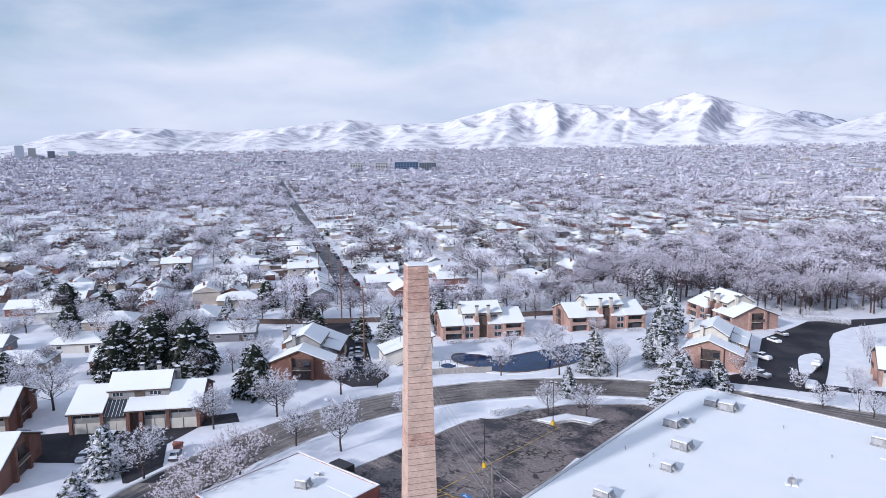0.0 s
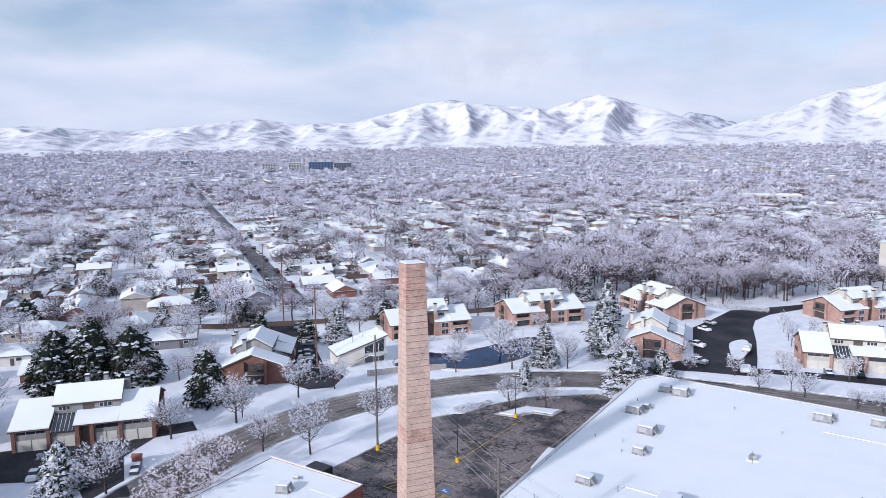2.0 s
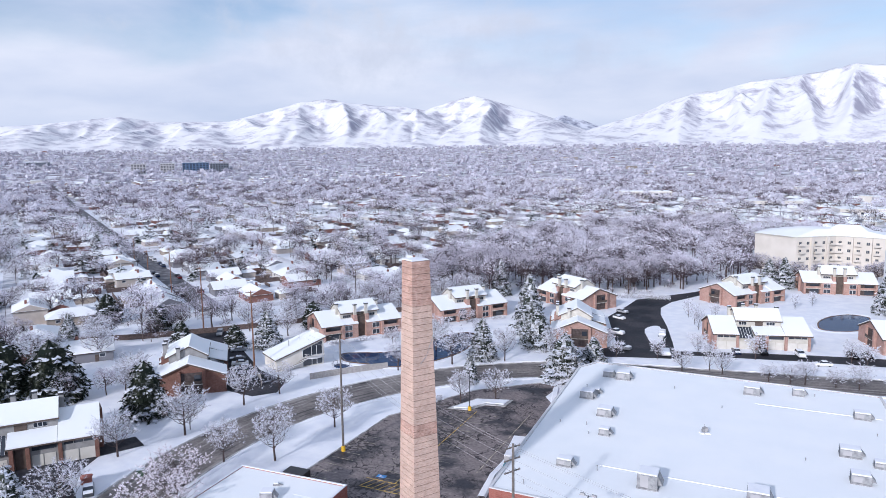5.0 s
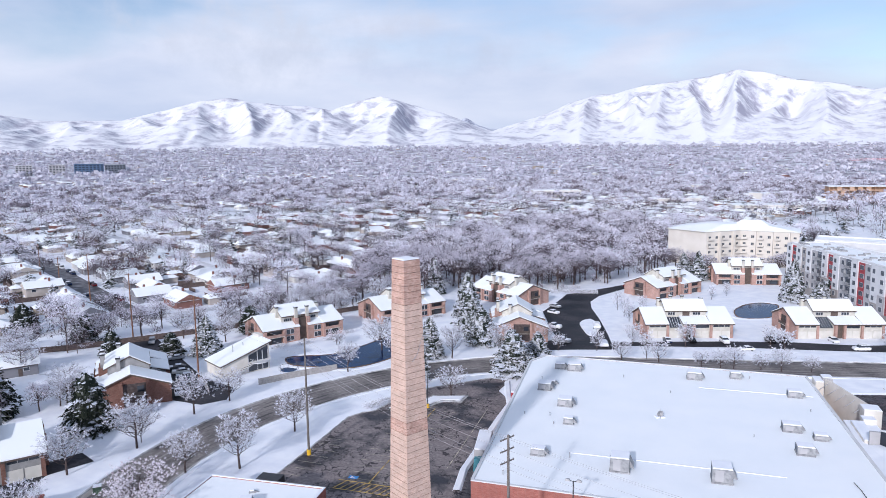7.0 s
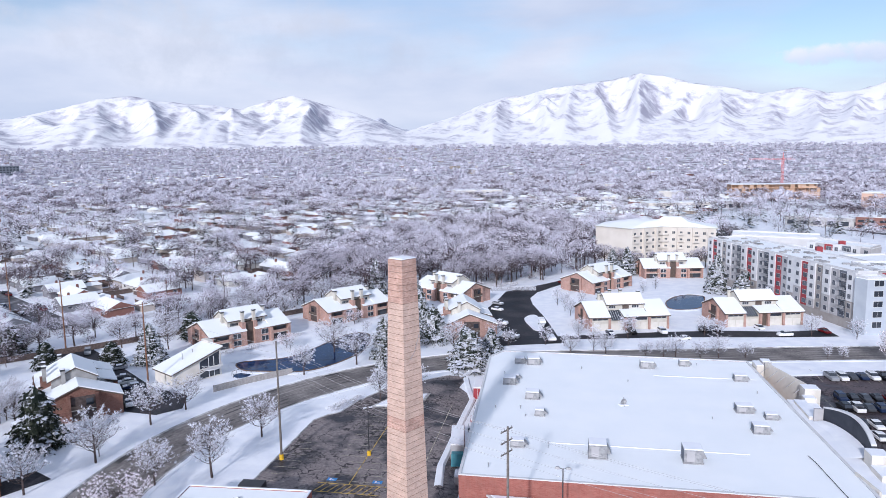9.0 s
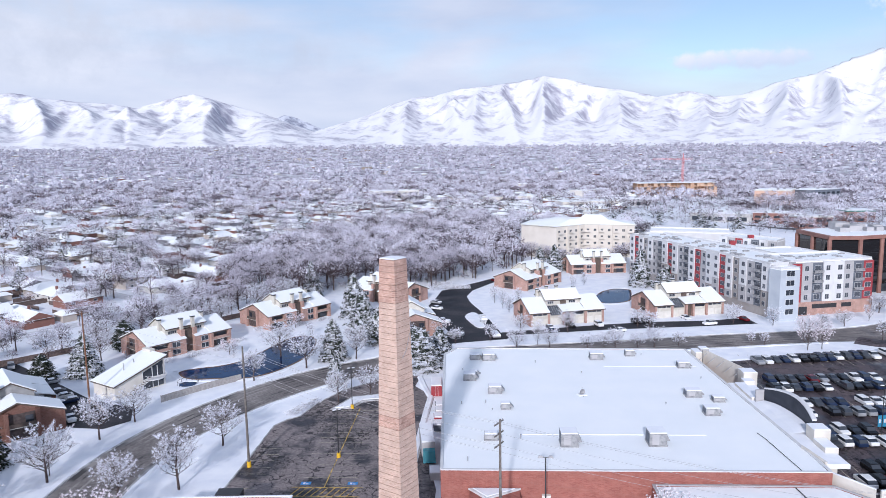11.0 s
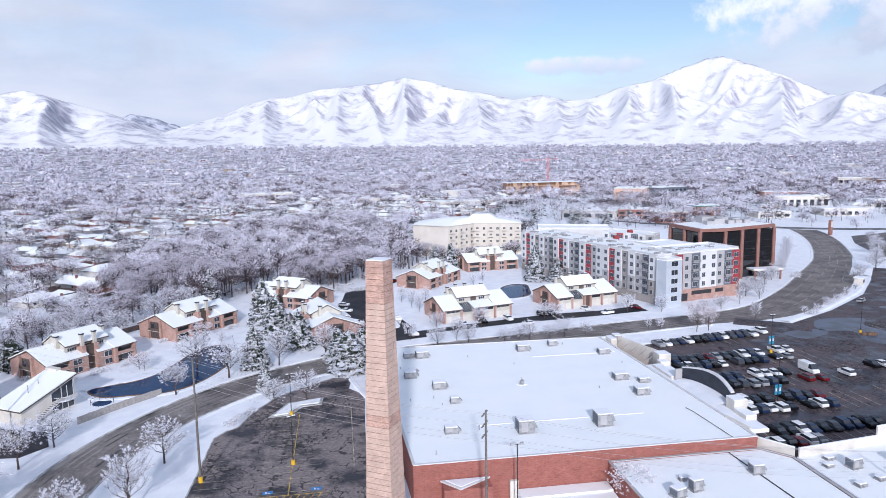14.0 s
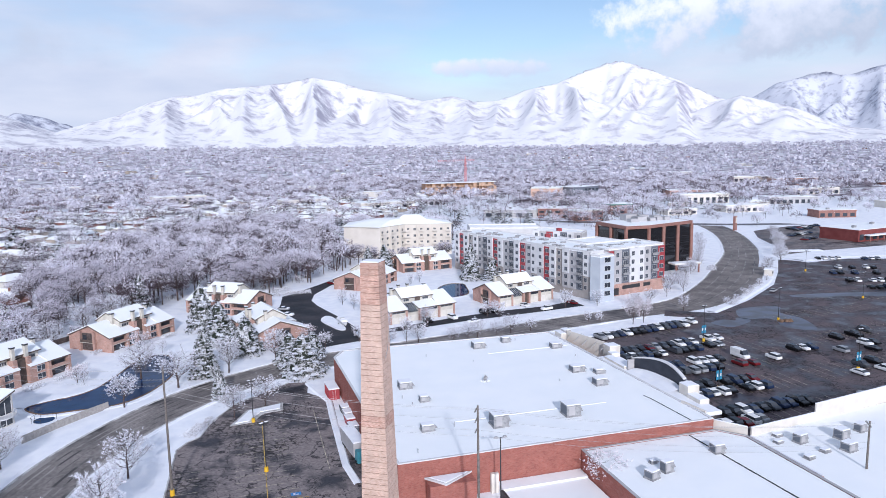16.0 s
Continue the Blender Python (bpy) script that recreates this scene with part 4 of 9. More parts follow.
rooftop_unit("rooftop_unit", 56.3, -8.5, AH - 0.1, 2.0, 1.8, 1.6, 0)
rooftop_unit("rooftop_unit", 43.0, -8.8, AH - 0.1, 1.0, 0.8, 0.6, 0, "small grey roof vent box under snow")

east = thing("east_wing", "low wing with white parapets and a snow-covered flat roof", "annex")
rg = Geo()
polygon(rg, [(66.4, -40), (110, -40), (110, 1.5), (66.4, -4.5)], 0, 0, AH - 0.2)
part("roof", rg, ROOF_SNOW, east, "flat roof under snow")
for (ax, ay), (bx, by), z1, mt in (((62.6, 1.2), (66.4, -4.2), AH + 1.6, STUCCO), ((67.0, -4.2), (84.0, -2.0), AH + 1.4, STUCCO), ((84.0, -2.0), (112.0, 2.4), AH + 3.2, STUCCO), ((66.2, -22), (66.2, -5), AH + 0.1, STORE_BRICK)):
    a, b = Vector((ax, ay)), Vector((bx, by))
    d = (b - a).normalized()
    nrm = Vector((d.y, -d.x)) * 0.3
    g = Geo().hull([(*a, 0), (*(a + nrm), 0), (*(b + nrm), 0), (*b, 0)], [(*a, z1), (*(a + nrm), z1), (*(b + nrm), z1), (*b, z1)])
    part("parapet", g, mt, east, "pale stucco parapet")
    g = Geo().hull([(*a, z1), (*(a + nrm), z1), (*(b + nrm), z1), (*b, z1)], [(*a, z1 + 0.14), (*(a + nrm), z1 + 0.14), (*(b + nrm), z1 + 0.14), (*b, z1 + 0.14)])
    part("snow_cap", g, SNOW, east)
for x, y, s, h in ((69.5, -8.5, 1.3, 0.5), (73.5, -9.5, 2.0, 1.7), (82, -10.5, 2.2, 1.9), (71.5, -6, 1.4, 0.5), (69.8, -15.5, 1.4, 0.6), (74.5, -14.2, 1.4, 0.6), (79, -15.0, 2.2, 1.6), (88, -9, 1.8, 1.6)):
    rooftop_unit("rooftop_unit", x, y, AH - 0.25, s, s * 0.85, h, 10)

# loading dock on the south side
dock = thing("loading_dock", "brick loading dock with a snow-covered canopy and roof", "loading dock")
part("wall", Geo().box(4.5, -3.4, 0, 12.6, -0.15, 4.3), STORE_BRICK, dock)
g = Geo()
polygon(g, [(4.3, -0.3), (7.2, -3.7), (12.8, -0.3)], 4.3, 0, 0.3)
part("canopy", g, WHITE_PANEL, dock, "white-edged triangular canopy")
g = Geo()
polygon(g, [(5.1, -0.5), (7.3, -3.2), (11.9, -0.5)], 4.6, 0, 0.12)
part("canopy_snow", g, SNOW, dock)
part("low_roof", Geo().box(17.6, -20, 0, 33.6, -3.2, 1.4), ROOF_SNOW, dock, "low snow-covered roof")
part("low_roof_edge", Geo().box(17.2, -20, 0, 17.6, -3.0, 1.6), DARK_METAL, dock)
part("roof_strip", Geo().box(17.5, -3.2, 0, 33.6, -0.2, 1.75), ROOF_SNOW, dock)
part("meter_cabinet", Geo().box(16.2, -0.8, 0, 17.6, -0.15, 3.6), STUCCO, dock, "beige cabinet on the wall")

# ---- west car park ----
LOT = [(-39.5, -8), (-38.8, 16.4), (-38.5, 36), (-36.5, 39.5), (-34.3, 41.2), (-32.2, 49.5), (-27.3, 59.3), (-20.8, 65.0), (-14, 71), (-9, 70), (-10.0, 62), (-4.6, 54.0), (-5.6, 31), (-3.7, 19.0), (-1.5, 8), (-1.5, -40), (-22, -40), (-22, -9.5)]
g = Geo()
polygon(g, LOT, 0.035)
setting("car_park_west", g, ASPHALT, "cracked dark asphalt car park, damp and patched", "car park")
lot_edge = [Vector(p) for p in LOT[:9]]
setting("kerb", berm(Geo(), lot_edge, 0.15, 0.35, 0.16, 0.08), KERB, "concrete kerb along the car park", "kerb")
isl = thing("traffic_island", "kerbed car park island heaped with snow", "traffic island")
g = Geo()
polygon(g, [(-28.4, 45.4), (-23.4, 46.4), (-21.0, 51.0), (-16.6, 51.8), (-16.2, 56.4), (-24.6, 54.2)], 0.02, 0, 0.17)
part("kerb_edge", g, KERB, isl, "concrete kerb")
g = Geo()
polygon(g, [(-27.2, 46.2), (-24.2, 47.0), (-21.6, 51.8), (-17.2, 52.6), (-16.9, 55.6), (-24.2, 53.2)], 0.18, 0, 0.22)
part("snow", g, SNOW, isl)

stripes = Geo()
LINE = mat("line_paint", (0.16, 0.15, 0.14), 0.85, color2=(0.62, 0.56, 0.42), scale=0.7)
FADED_YELLOW = mat("faded_yellow_paint", (0.13, 0.105, 0.08), 0.8, color2=(0.58, 0.40, 0.10), scale=0.9, lo=0.36, hi=0.55)
for k in range(15):
    y = 9.5 + k * 2.55
    stripes.box(-27.0, y, 0.035, -21.6, y + 0.09, 0.042)
    stripes.box(-21.3, y, 0.035, -15.9, y + 0.09, 0.042)
for k in range(9):
    y = 2 + k * 2.8
    stripes.box(-38.3, y, 0.035, -33.4, y + 0.09, 0.042)
stripes.box(-9.8, 18, 0.035, -9.65, 50, 0.042)
tagged(single("parking_stripes", stripes, LINE, "faded yellow parking stripes on dark asphalt", "road marking"), kind="structure")
for x, y in ((-25.1, 9.8), (-16.6, 9.9)):
    root = thing("disabled_bay_marking", "blue painted disabled-bay panel on the asphalt", "road marking", spot(x, y, 0, 0.04), "bay markings")
    part("panel", Geo().box(-0.9, -0.55, 0, 0.9, 0.55, 0.008), mat("bay_blue", (0.06, 0.22, 0.50), 0.8), root)
    part("symbol", Geo().box(-0.45, -0.35, 0.008, -0.1, 0.3, 0.014).box(0.05, -0.35, 0.008, 0.5, -0.1, 0.014), WHITE_PANEL, root, "white symbol")
hatch = Geo()
for k in range(9):
    x = -27 + k * 1.25
    hatch.slab([(x, 5.2, 0.05), (x + 0.22, 5.2, 0.05), (x + 1.42, 8.2, 0.05), (x + 1.2, 8.2, 0.05)], 0.012)
hatch.box(-27.5, 8.2, 0.036, -14.5, 8.4, 0.046)
hatch.box(-27.5, 5.0, 0.036, -14.5, 5.2, 0.046)
hatch.box(-21.54, 8.4, 0.036, -21.36, 46.5, 0.046)
tagged(single("hatched_marking", hatch, FADED_YELLOW, "faded yellow hatched no-parking marking", "road marking"), kind="structure")


def lamp_post(x, y, h=10.0, deg=0.0, twin=True, m=DARK_METAL):
    root = thing("street_lamp", "tall car park lamp on a yellow concrete base", "lamp post", spot(x, y, deg), "car park lamps")
    part("base", Geo().tube((0, 0, 0), (0, 0, 0.9), 0.42, 0.38, 10), YELLOW, root, "yellow painted concrete base")
    part("pole", Geo().tube((0, 0, 0.9), (0, 0, h), 0.11, 0.07, 6), m, root)
    part("arm", Geo().box(-0.9, -0.05, h - 0.1, 0.9, 0.05, h), m, root)
    for s in ((-1, 1) if twin else (1,)):
        part("lamp_head", Geo().box(s * 0.55 - 0.35, -0.22, h, s * 0.55 + 0.35, 0.22, h + 0.22), m, root)
        part("snow_cap", Geo().cushion(s * 0.55 - 0.33, -0.2, h + 0.22, s * 0.55 + 0.33, 0.2, h + 0.32, 0.05), SNOW, root)
    return root


lamp_post(-21.3, 20.6, 9.5, 30)
lamp_post(-23.3, 46.6, 9.5, 10)


POLE_S = (9.05, -14.9, 22.1)


def utility_pole(x, y, h, deg=0, wood=WOOD_POLE, yellow=False, arms=1, label="tall brown wooden utility pole"):
    root = thing("utility_pole", label, "utility pole", spot(x, y, deg), "utility poles")
    part("pole", Geo().tube((0, 0, 0), (0, 0, h), 0.24, 0.15, 8), wood, root)
    if yellow:
        part("guard", Geo().tube((0, 0, 0), (0, 0, 1.1), 0.42, 0.40, 10), YELLOW, root, "yellow guard at the foot")
    for k in range(arms):
        z = h - 0.6 - 1.6 * k
        part("crossarm", Geo().box(-1.3, 0.12, z, 1.3, 0.26, z + 0.14), wood, root)
        for s in (-1.15, -0.5, 0.5, 1.15):
            part("insulator", Geo().tube((s, 0.19, z + 0.14), (s, 0.19, z + 0.36), 0.06, 0.04, 5), METAL, root)
    return root


utility_pole(-37.6, 16.2, 23.6, 20, GREY_POLE, True, 0, "dark wooden utility pole with a yellow guard at its foot")
utility_pole(-86.4, 47.2, 23.2, 50)
utility_pole(-135.0, 78.3, 22, 50)
utility_pole(-183.8, 110.7, 22, 50)
utility_pole(POLE_S[0], POLE_S[1], POLE_S[2], 60, GREY_POLE, False, 3, "grey wooden utility pole with snow-dusted crossarms")
utility_pole(75.8, -21.6, 13.5, 60, GREY_POLE, False, 1, "grey wooden utility pole behind the store")
utility_pole(-230, 140, 15, 50)
utility_pole(-280, 175, 15, 50)


def wire(name, a, b, sag=1.2, r=0.022):
    g = Geo()
    a, b = Vector(a), Vector(b)
    n = 12
    pts = [a.lerp(b, i / n) - Vector((0, 0, 4 * sag * (i / n) * (1 - i / n))) for i in range(n + 1)]
    cord(g, pts, r)
    single(name, g, GREY_PANEL, "thin sagging overhead power cable", "cable", group="overhead cables")


for dz, dx in ((0, 0), (0, 1.1), (-1.6, 0.4), (-3.2, 0), (-4.2, 0.3)):
    wire("power_cable", (POLE_S[0] + dx, POLE_S[1], POLE_S[2] - 0.6 + dz), (-37.6 + dx, 16.2, 22.8 + dz), 1.4)
    wire("power_cable", (POLE_S[0] + dx, POLE_S[1], POLE_S[2] - 0.6 + dz), (75.8 + dx, -21.6, 13.0 + dz), 1.6)
for dz in (0, -1.5, -2.6):
    wire("power_cable", (-37.6, 16.2, 22.8 + dz), (-86.4, 47.2, 22.4 + dz), 1.3)

lamp = thing("wall_lamp_post", "tall twin-headed lamp post against the brick wall", "lamp post", spot(16.3, -5.1), "car park lamps")
part("pole", Geo().tube((0, 0, 0), (0, 0, 12.1), 0.12, 0.09, 6), DARK_METAL, lamp)
for s in (-1, 1):
    part("arm", Geo().tube((0, 0, 12.0), (s * 0.7, 0, 12.2), 0.05, 0.05, 4), DARK_METAL, lamp)
    part("lamp_head", Geo().hull([(s * 0.8 - 0.4, -0.2, 12.05), (s * 0.8 + 0.4, -0.2, 12.05), (s * 0.8 + 0.4, 0.2, 12.05), (s * 0.8 - 0.4, 0.2, 12.05)], [(s * 0.8 - 0.25, -0.12, 12.35), (s * 0.8 + 0.25, -0.12, 12.35), (s * 0.8 + 0.25, 0.12, 12.35), (s * 0.8 - 0.25, 0.12, 12.35)]), METAL, lamp)

# small flat-roofed building by the road
sb = thing("small_building", "small flat-roofed brick building under snow", "building", spot(-33.2, -13.0, 3))
for x0, y0, x1, y1 in ((-11, -12, 10, -11.6), (-11, 8.6, 10, 9), (-11, -11.6, -10.6, 8.6), (9.6, -11.6, 10, 8.6)):
    part("wall", Geo().box(x0, y0, 0, x1, y1, 4.7), STORE_BRICK, sb)
    part("snow_cap", Geo().cushion(x0, y0, 4.7, x1, y1, 4.82, 0.05), SNOW, sb)
part("roof", Geo().box(-10.6, -11.6, 3.6, 9.6, 8.6, 4.58), ROOF_SNOW, sb, "flat roof under snow")
part("side_wing", Geo().box(3, 3.2, 0, 9.55, 8.55, 4.5), STORE_BRICK, sb)
part("side_wing_roof", Geo().cushion(3.2, 3.4, 4.5, 9.4, 8.4, 4.62, 0.06), ROOF_SNOW, sb)
part("dark_plant_box", Geo().box(-2.5, 8.9, 2.5, 1.5, 11.2, 5.0), DARK_METAL, sb, "dark plant enclosure")
rooftop_unit("rooftop_unit", -32.9, -12.2, 4.5, 2.0, 1.8, 1.4, 25)
rooftop_unit("rooftop_unit", -34.5, -8.0, 4.5, 0.8, 0.5, 0.4, 25, "small grey roof vent box under snow")

# ---- townhouses ----


def gable(geo, x0, x1, y0, y1, ye, zr, ze0, ze1, thick, m=0, lift=0.0):
    """Two roof slopes with the ridge along x at y = ye."""
    geo.slab([(x0, y0, ze0 + lift), (x1, y0, ze0 + lift), (x1, ye, zr + lift), (x0, ye, zr + lift)], thick, m)
    geo.slab([(x0, ye, zr + lift), (x1, ye, zr + lift), (x1, y1, ze1 + lift), (x0, y1, ze1 + lift)], thick, m)
    return geo


def gable_wall(geo, x0, x1, y0, y1, yr, zr, z0, z1, m=0):
    """A block whose end walls run up to a ridge along x."""
    a = [(y0, 0), (y1, 0), (y1, z1), (yr, zr), (y0, z0)]
    k = len(geo.v)
    for x in (x0, x1):
        geo.v.extend((x, y, z) for y, z in a)
    geo.f.append((k + 4, k + 3, k + 2, k + 1, k))
    geo.f.append((k + 5, k + 6, k + 7, k + 8, k + 9))
    geo.m += [m, m]
    for i in range(5):
        j = (i + 1) % 5
        geo.f.append((k + i, k + j, k + 5 + j, k + 5 + i))
        geo.m.append(m)
    return geo


def window(parent, x0, x1, z0, z1, y, out=-1, bars=1, frame_m=WHITE_PANEL, name="window"):
    """A framed window on a wall that runs along x, at depth y, facing out (-1 or 1 along y)."""
    w = part(name, Geo().box(x0, min(y, y + out * 0.06), z0, x1, max(y, y + out * 0.06), z1), frame_m, parent)
    n = bars + 1
    for i in range(n):
        a, b = x0 + (x1 - x0) * i / n + 0.07, x0 + (x1 - x0) * (i + 1) / n - 0.07
        part("pane", Geo().box(a, min(y + out * 0.06, y + out * 0.09), z0 + 0.08, b, max(y + out * 0.06, y + out * 0.09), z1 - 0.08), GLASS, w)
    return w


# brown backs of the recesses, their shade put into the colour
RECESS_SHADE = mat("brown_recess_shade", (0.060, 0.046, 0.044), 0.85, color2=(0.115, 0.090, 0.085), scale=1.5)


def townhouse(brick, siding, label, at):
    root = thing("townhouse", label, "townhouse", at, "townhouses round the pond")
    Y0, Y1, YR = -8.2, 8.4, 0.4
    for s in (-1, 1):
        xa, xb = (-13.4, -6.4) if s < 0 else (6.4, 13.4)
        part("wing_wall", gable_wall(Geo(), xa, xb, Y0 + 0.5, Y1 - 0.5, YR, 7.75, 4.6, 4.7), brick, root, "brick end wing")
        part("roof", gable(Geo(), xa - (0.5 if s < 0 else 0), xb + (0.5 if s > 0 else 0), Y0 - 0.5, Y1 + 0.5, YR, 8.1, 4.55, 4.65, 0.3), FASCIA, root)
        part("roof_snow", gable(Geo(), xa - (0.42 if s < 0 else 0), xb + (0.42 if s > 0 else 0), Y0 - 0.42, Y1 + 0.42, YR, 8.34, 4.82, 4.9, 0.26), ROOF_SNOW, root, "thick snow on the roof")
        # garage side
        part("garage_wall", Geo().box(xa + 0.7, Y0 + 0.15, 0, xb - 0.7, Y0 + 0.5, 4.4), siding, root, "pale panelled wall over the garages")
        for k in range(2):
            gx = xa + 0.8 + k * 2.85
            part("garage_door", Geo().box(gx, Y0 + 0.05, 0.03, gx + 2.6, Y0 + 0.15, 2.3), DOOR_PAINT, root, "cream garage door")
        part("strip_window", Geo().box(xa + 0.9, Y0 + 0.08, 3.55, xb - 0.9, Y0 + 0.15, 4.25), GLASS, root, "dark strip window under the eave")
        for k in range(4):
            gx = xa + 0.9 + k * (xb - xa - 1.8) / 3
            part("mullion", Geo().box(gx - 0.05, Y0 + 0.03, 3.5, gx + 0.05, Y0 + 0.15, 4.3), siding, root)
        for gx in (xa, xb - 0.7):
            part("pier", Geo().box(gx, Y0 - 0.2, 0, gx + 0.7, Y0 + 0.5, 4.4), brick, root, "brick pier")
        # end wall: recess with a balcony
        xe, o = (xa, -1) if s < 0 else (xb, 1)
        part("end_recess", Geo().box(min(xe, xe + o * 0.04), -3.4, 0.2, max(xe, xe + o * 0.04), 2.2, 5.6), RECESS_SHADE, root, "brown back of a recess in the gable wall, darkened for its shade")
        for y in (-3.6, 2.2):
            part("end_pier", Geo().box(min(xe, xe + o * 0.8), y, 0, max(xe, xe + o * 0.8), y + 0.8, 6.2), brick, root)
        part("end_window", Geo().box(min(xe + o * 0.04, xe + o * 0.09), -2.4, 3.4, max(xe + o * 0.04, xe + o * 0.09), -0.9, 4.9), GLASS, root)
        part("end_balcony", Geo().box(min(xe, xe + o * 0.9), -2.8, 2.7, max(xe, xe + o * 0.9), 2.2, 2.85), SIDING, root)
        part("end_rail", Geo().box(min(xe + o * 0.82, xe + o * 0.9), -2.8, 2.85, max(xe + o * 0.82, xe + o * 0.9), 2.2, 3.7), FASCIA, root)
        # balcony side
        part("terrace_recess", Geo().box(xa + 0.9, Y1 - 0.5, 0.1, xb - 0.9, Y1 - 0.42, 4.2), RECESS_SHADE, root, "brown back of a recess with terrace doors, darkened for its shade")
        for z in (0.2, 2.6):
            part("terrace_door", Geo().box(xa + 1.3, Y1 - 0.42, z, xb - 2.6, Y1 - 0.37, z + 1.9), GLASS, root)
        part("balcony", Geo().box(xa + 0.6, Y1 - 0.45, 2.3, xb - 0.6, Y1 + 0.9, 2.45), SIDING, root)
        part("balcony_rail", Geo().box(xa + 0.6, Y1 + 0.8, 2.45, xb - 0.6, Y1 + 0.9, 3.3), brick, root)
        for gx in (xa, xb - 0.8):
            part("terrace_pier", Geo().box(gx, Y1 - 0.5, 0, gx + 0.8, Y1 + 0.7, 4.5), brick, root)
    # centre block
    part("centre_wall", gable_wall(Geo(), -6.4, 6.4, -3.9, 5.4, YR, 10.3, 7.8, 8.0), siding, root, "raised centre block with pale siding")
    part("lower_front", Geo().box(-6.4, Y0 + 0.5, 0, -2.1, -3.9, 3.4).box(-2.1, Y0 + 0.5, 0, 6.4, -3.9, 4.4), siding, root)
    part("lean_roof", Geo().slab([(-2.2, Y0 - 0.5, 4.55), (6.4, Y0 - 0.5, 4.55), (6.4, -3.9, 6.0), (-2.2, -3.9, 6.0)], 0.25), FASCIA, root)
    part("lean_snow", Geo().slab([(-2.1, Y0 - 0.42, 4.8), (6.3, Y0 - 0.42, 4.8), (6.3, -3.9, 6.22), (-2.1, -3.9, 6.22)], 0.22), ROOF_SNOW, root)
    sun_room = part("sunroom", Geo().slab([(-6.2, Y0 - 0.3, 3.6), (-2.3, Y0 - 0.3, 3.6), (-2.3, -4.4, 5.95), (-6.2, -4.4, 5.95)], 0.08), GLASS, root, "sloping glass of a sunroom")
    for k in range(6):
        gx = -6.2 + k * 0.78
        part("glazing_bar", Geo().slab([(gx - 0.04, Y0 - 0.32, 3.66), (gx + 0.04, Y0 - 0.32, 3.66), (gx + 0.04, -4.4, 6.0), (gx - 0.04, -4.4, 6.0)], 0.06), WHITE_PANEL, sun_room)
    part("roof", gable(Geo(), -6.7, 6.7, -4.3, 6.4, YR, 10.6, 7.78, 7.9, 0.28), FASCIA, root)
    part("roof_snow", gable(Geo(), -6.62, 6.62, -4.22, 6.32, YR, 10.84, 8.04, 8.15, 0.26), ROOF_SNOW, root, "thick snow on the roof")
    for x0, x1 in ((-5.6, -3.4), (2.2, 4.6)):
        window(root, x0, x1, 6.45, 7.4, -3.9, -1, 2)
    # flat dark panels carry the shade of the recess and the entry
    part("centre_recess", Geo().box(-1.0, -3.98, 6.2, 1.2, -3.9, 7.6), FASCIA, root, "dark panel for the shade of a recess")
    part("entry", Geo().box(-0.9, Y0 + 0.42, 0, 1.0, Y0 + 0.5, 4.2), FASCIA, root, "back of the entry recess, darkened for its shade")
    for gx in (-1.7, 1.0):
        part("entry_pier", Geo().box(gx, Y0 - 0.5, 0, gx + 0.7, Y0 + 0.5, 4.4), brick, root)
    for gx in (-6.0, -4.0, 1.9, 4.0):
        part("garage_door", Geo().box(gx, Y0 + 0.4, 0.03, gx + 1.9, Y0 + 0.5, 2.3), DOOR_PAINT, root, "cream garage door")
    part("strip_window", Geo().box(2.0, Y0 + 0.4, 3.2, 6.1, Y0 + 0.5, 4.1), GLASS, root, "strip window under the eave")
    # centre, balcony side: brick bays, a dark block for the stair's shade, chimneys
    part("stair_recess", Geo().box(-1.4, 5.4, 0, 1.4, 6.9, 7.0), FASCIA, root, "dark block for the shade of an open stairwell")
    for s in (-1, 1):
        xa, xb = (-6.4, -1.4) if s < 0 else (1.4, 6.4)
        part("bay", Geo().box(xa, 5.4, 0, xb, 8.2, 4.7), brick, root, "brick bay")
        xi = -2.6 if s < 0 else 1.4
        part("bay_tower", Geo().box(xi, 5.4, 4.7, xi + 1.2, 7.6, 7.2), brick, root)
        part("bay_roof", Geo().slab([(xa, 5.5, 5.9), (xb, 5.5, 5.9), (xb, 8.6, 4.8), (xa, 8.6, 4.8)][::-1] if False else [(xa, 8.6, 4.85), (xa, 5.5, 6.0), (xb, 5.5, 6.0), (xb, 8.6, 4.85)], 0.25), ROOF_SNOW, root, "snow on the bay roof")
        window(root, xa + 1.0 if s < 0 else xi + 1.5, xa + 3.4 if s < 0 else xb - 0.8, 6.1, 7.0, 5.4, 1, 3)
        window(root, xa + 0.5 if s < 0 else xb - 3.0, xa + 2.9 if s < 0 else xb - 0.5, 2.6, 4.2, 8.2, 1, 1)
        window(root, xa + 0.5 if s < 0 else xb - 3.0, xa + 2.9 if s < 0 else xb - 0.5, 0.4, 2.0, 8.2, 1, 1)
        for cx, cy in ((s * 6.9, 3.0), (s * 1.9, 6.6)):
            ch = part("flue", Geo().box(cx - 0.45, cy - 0.45, 0.5, cx + 0.45, cy + 0.45, 10.3), siding, root, "boxed chimney stack")
            part("chimney_cap", Geo().box(cx - 0.55, cy - 0.55, 10.3, cx + 0.55, cy + 0.55, 10.7), DARK_METAL, ch, "dark metal cap")
            part("cap_snow", Geo().cushion(cx - 0.5, cy - 0.5, 10.7, cx + 0.5, cy + 0.5, 10.82, 0.05), SNOW, ch)
    return root


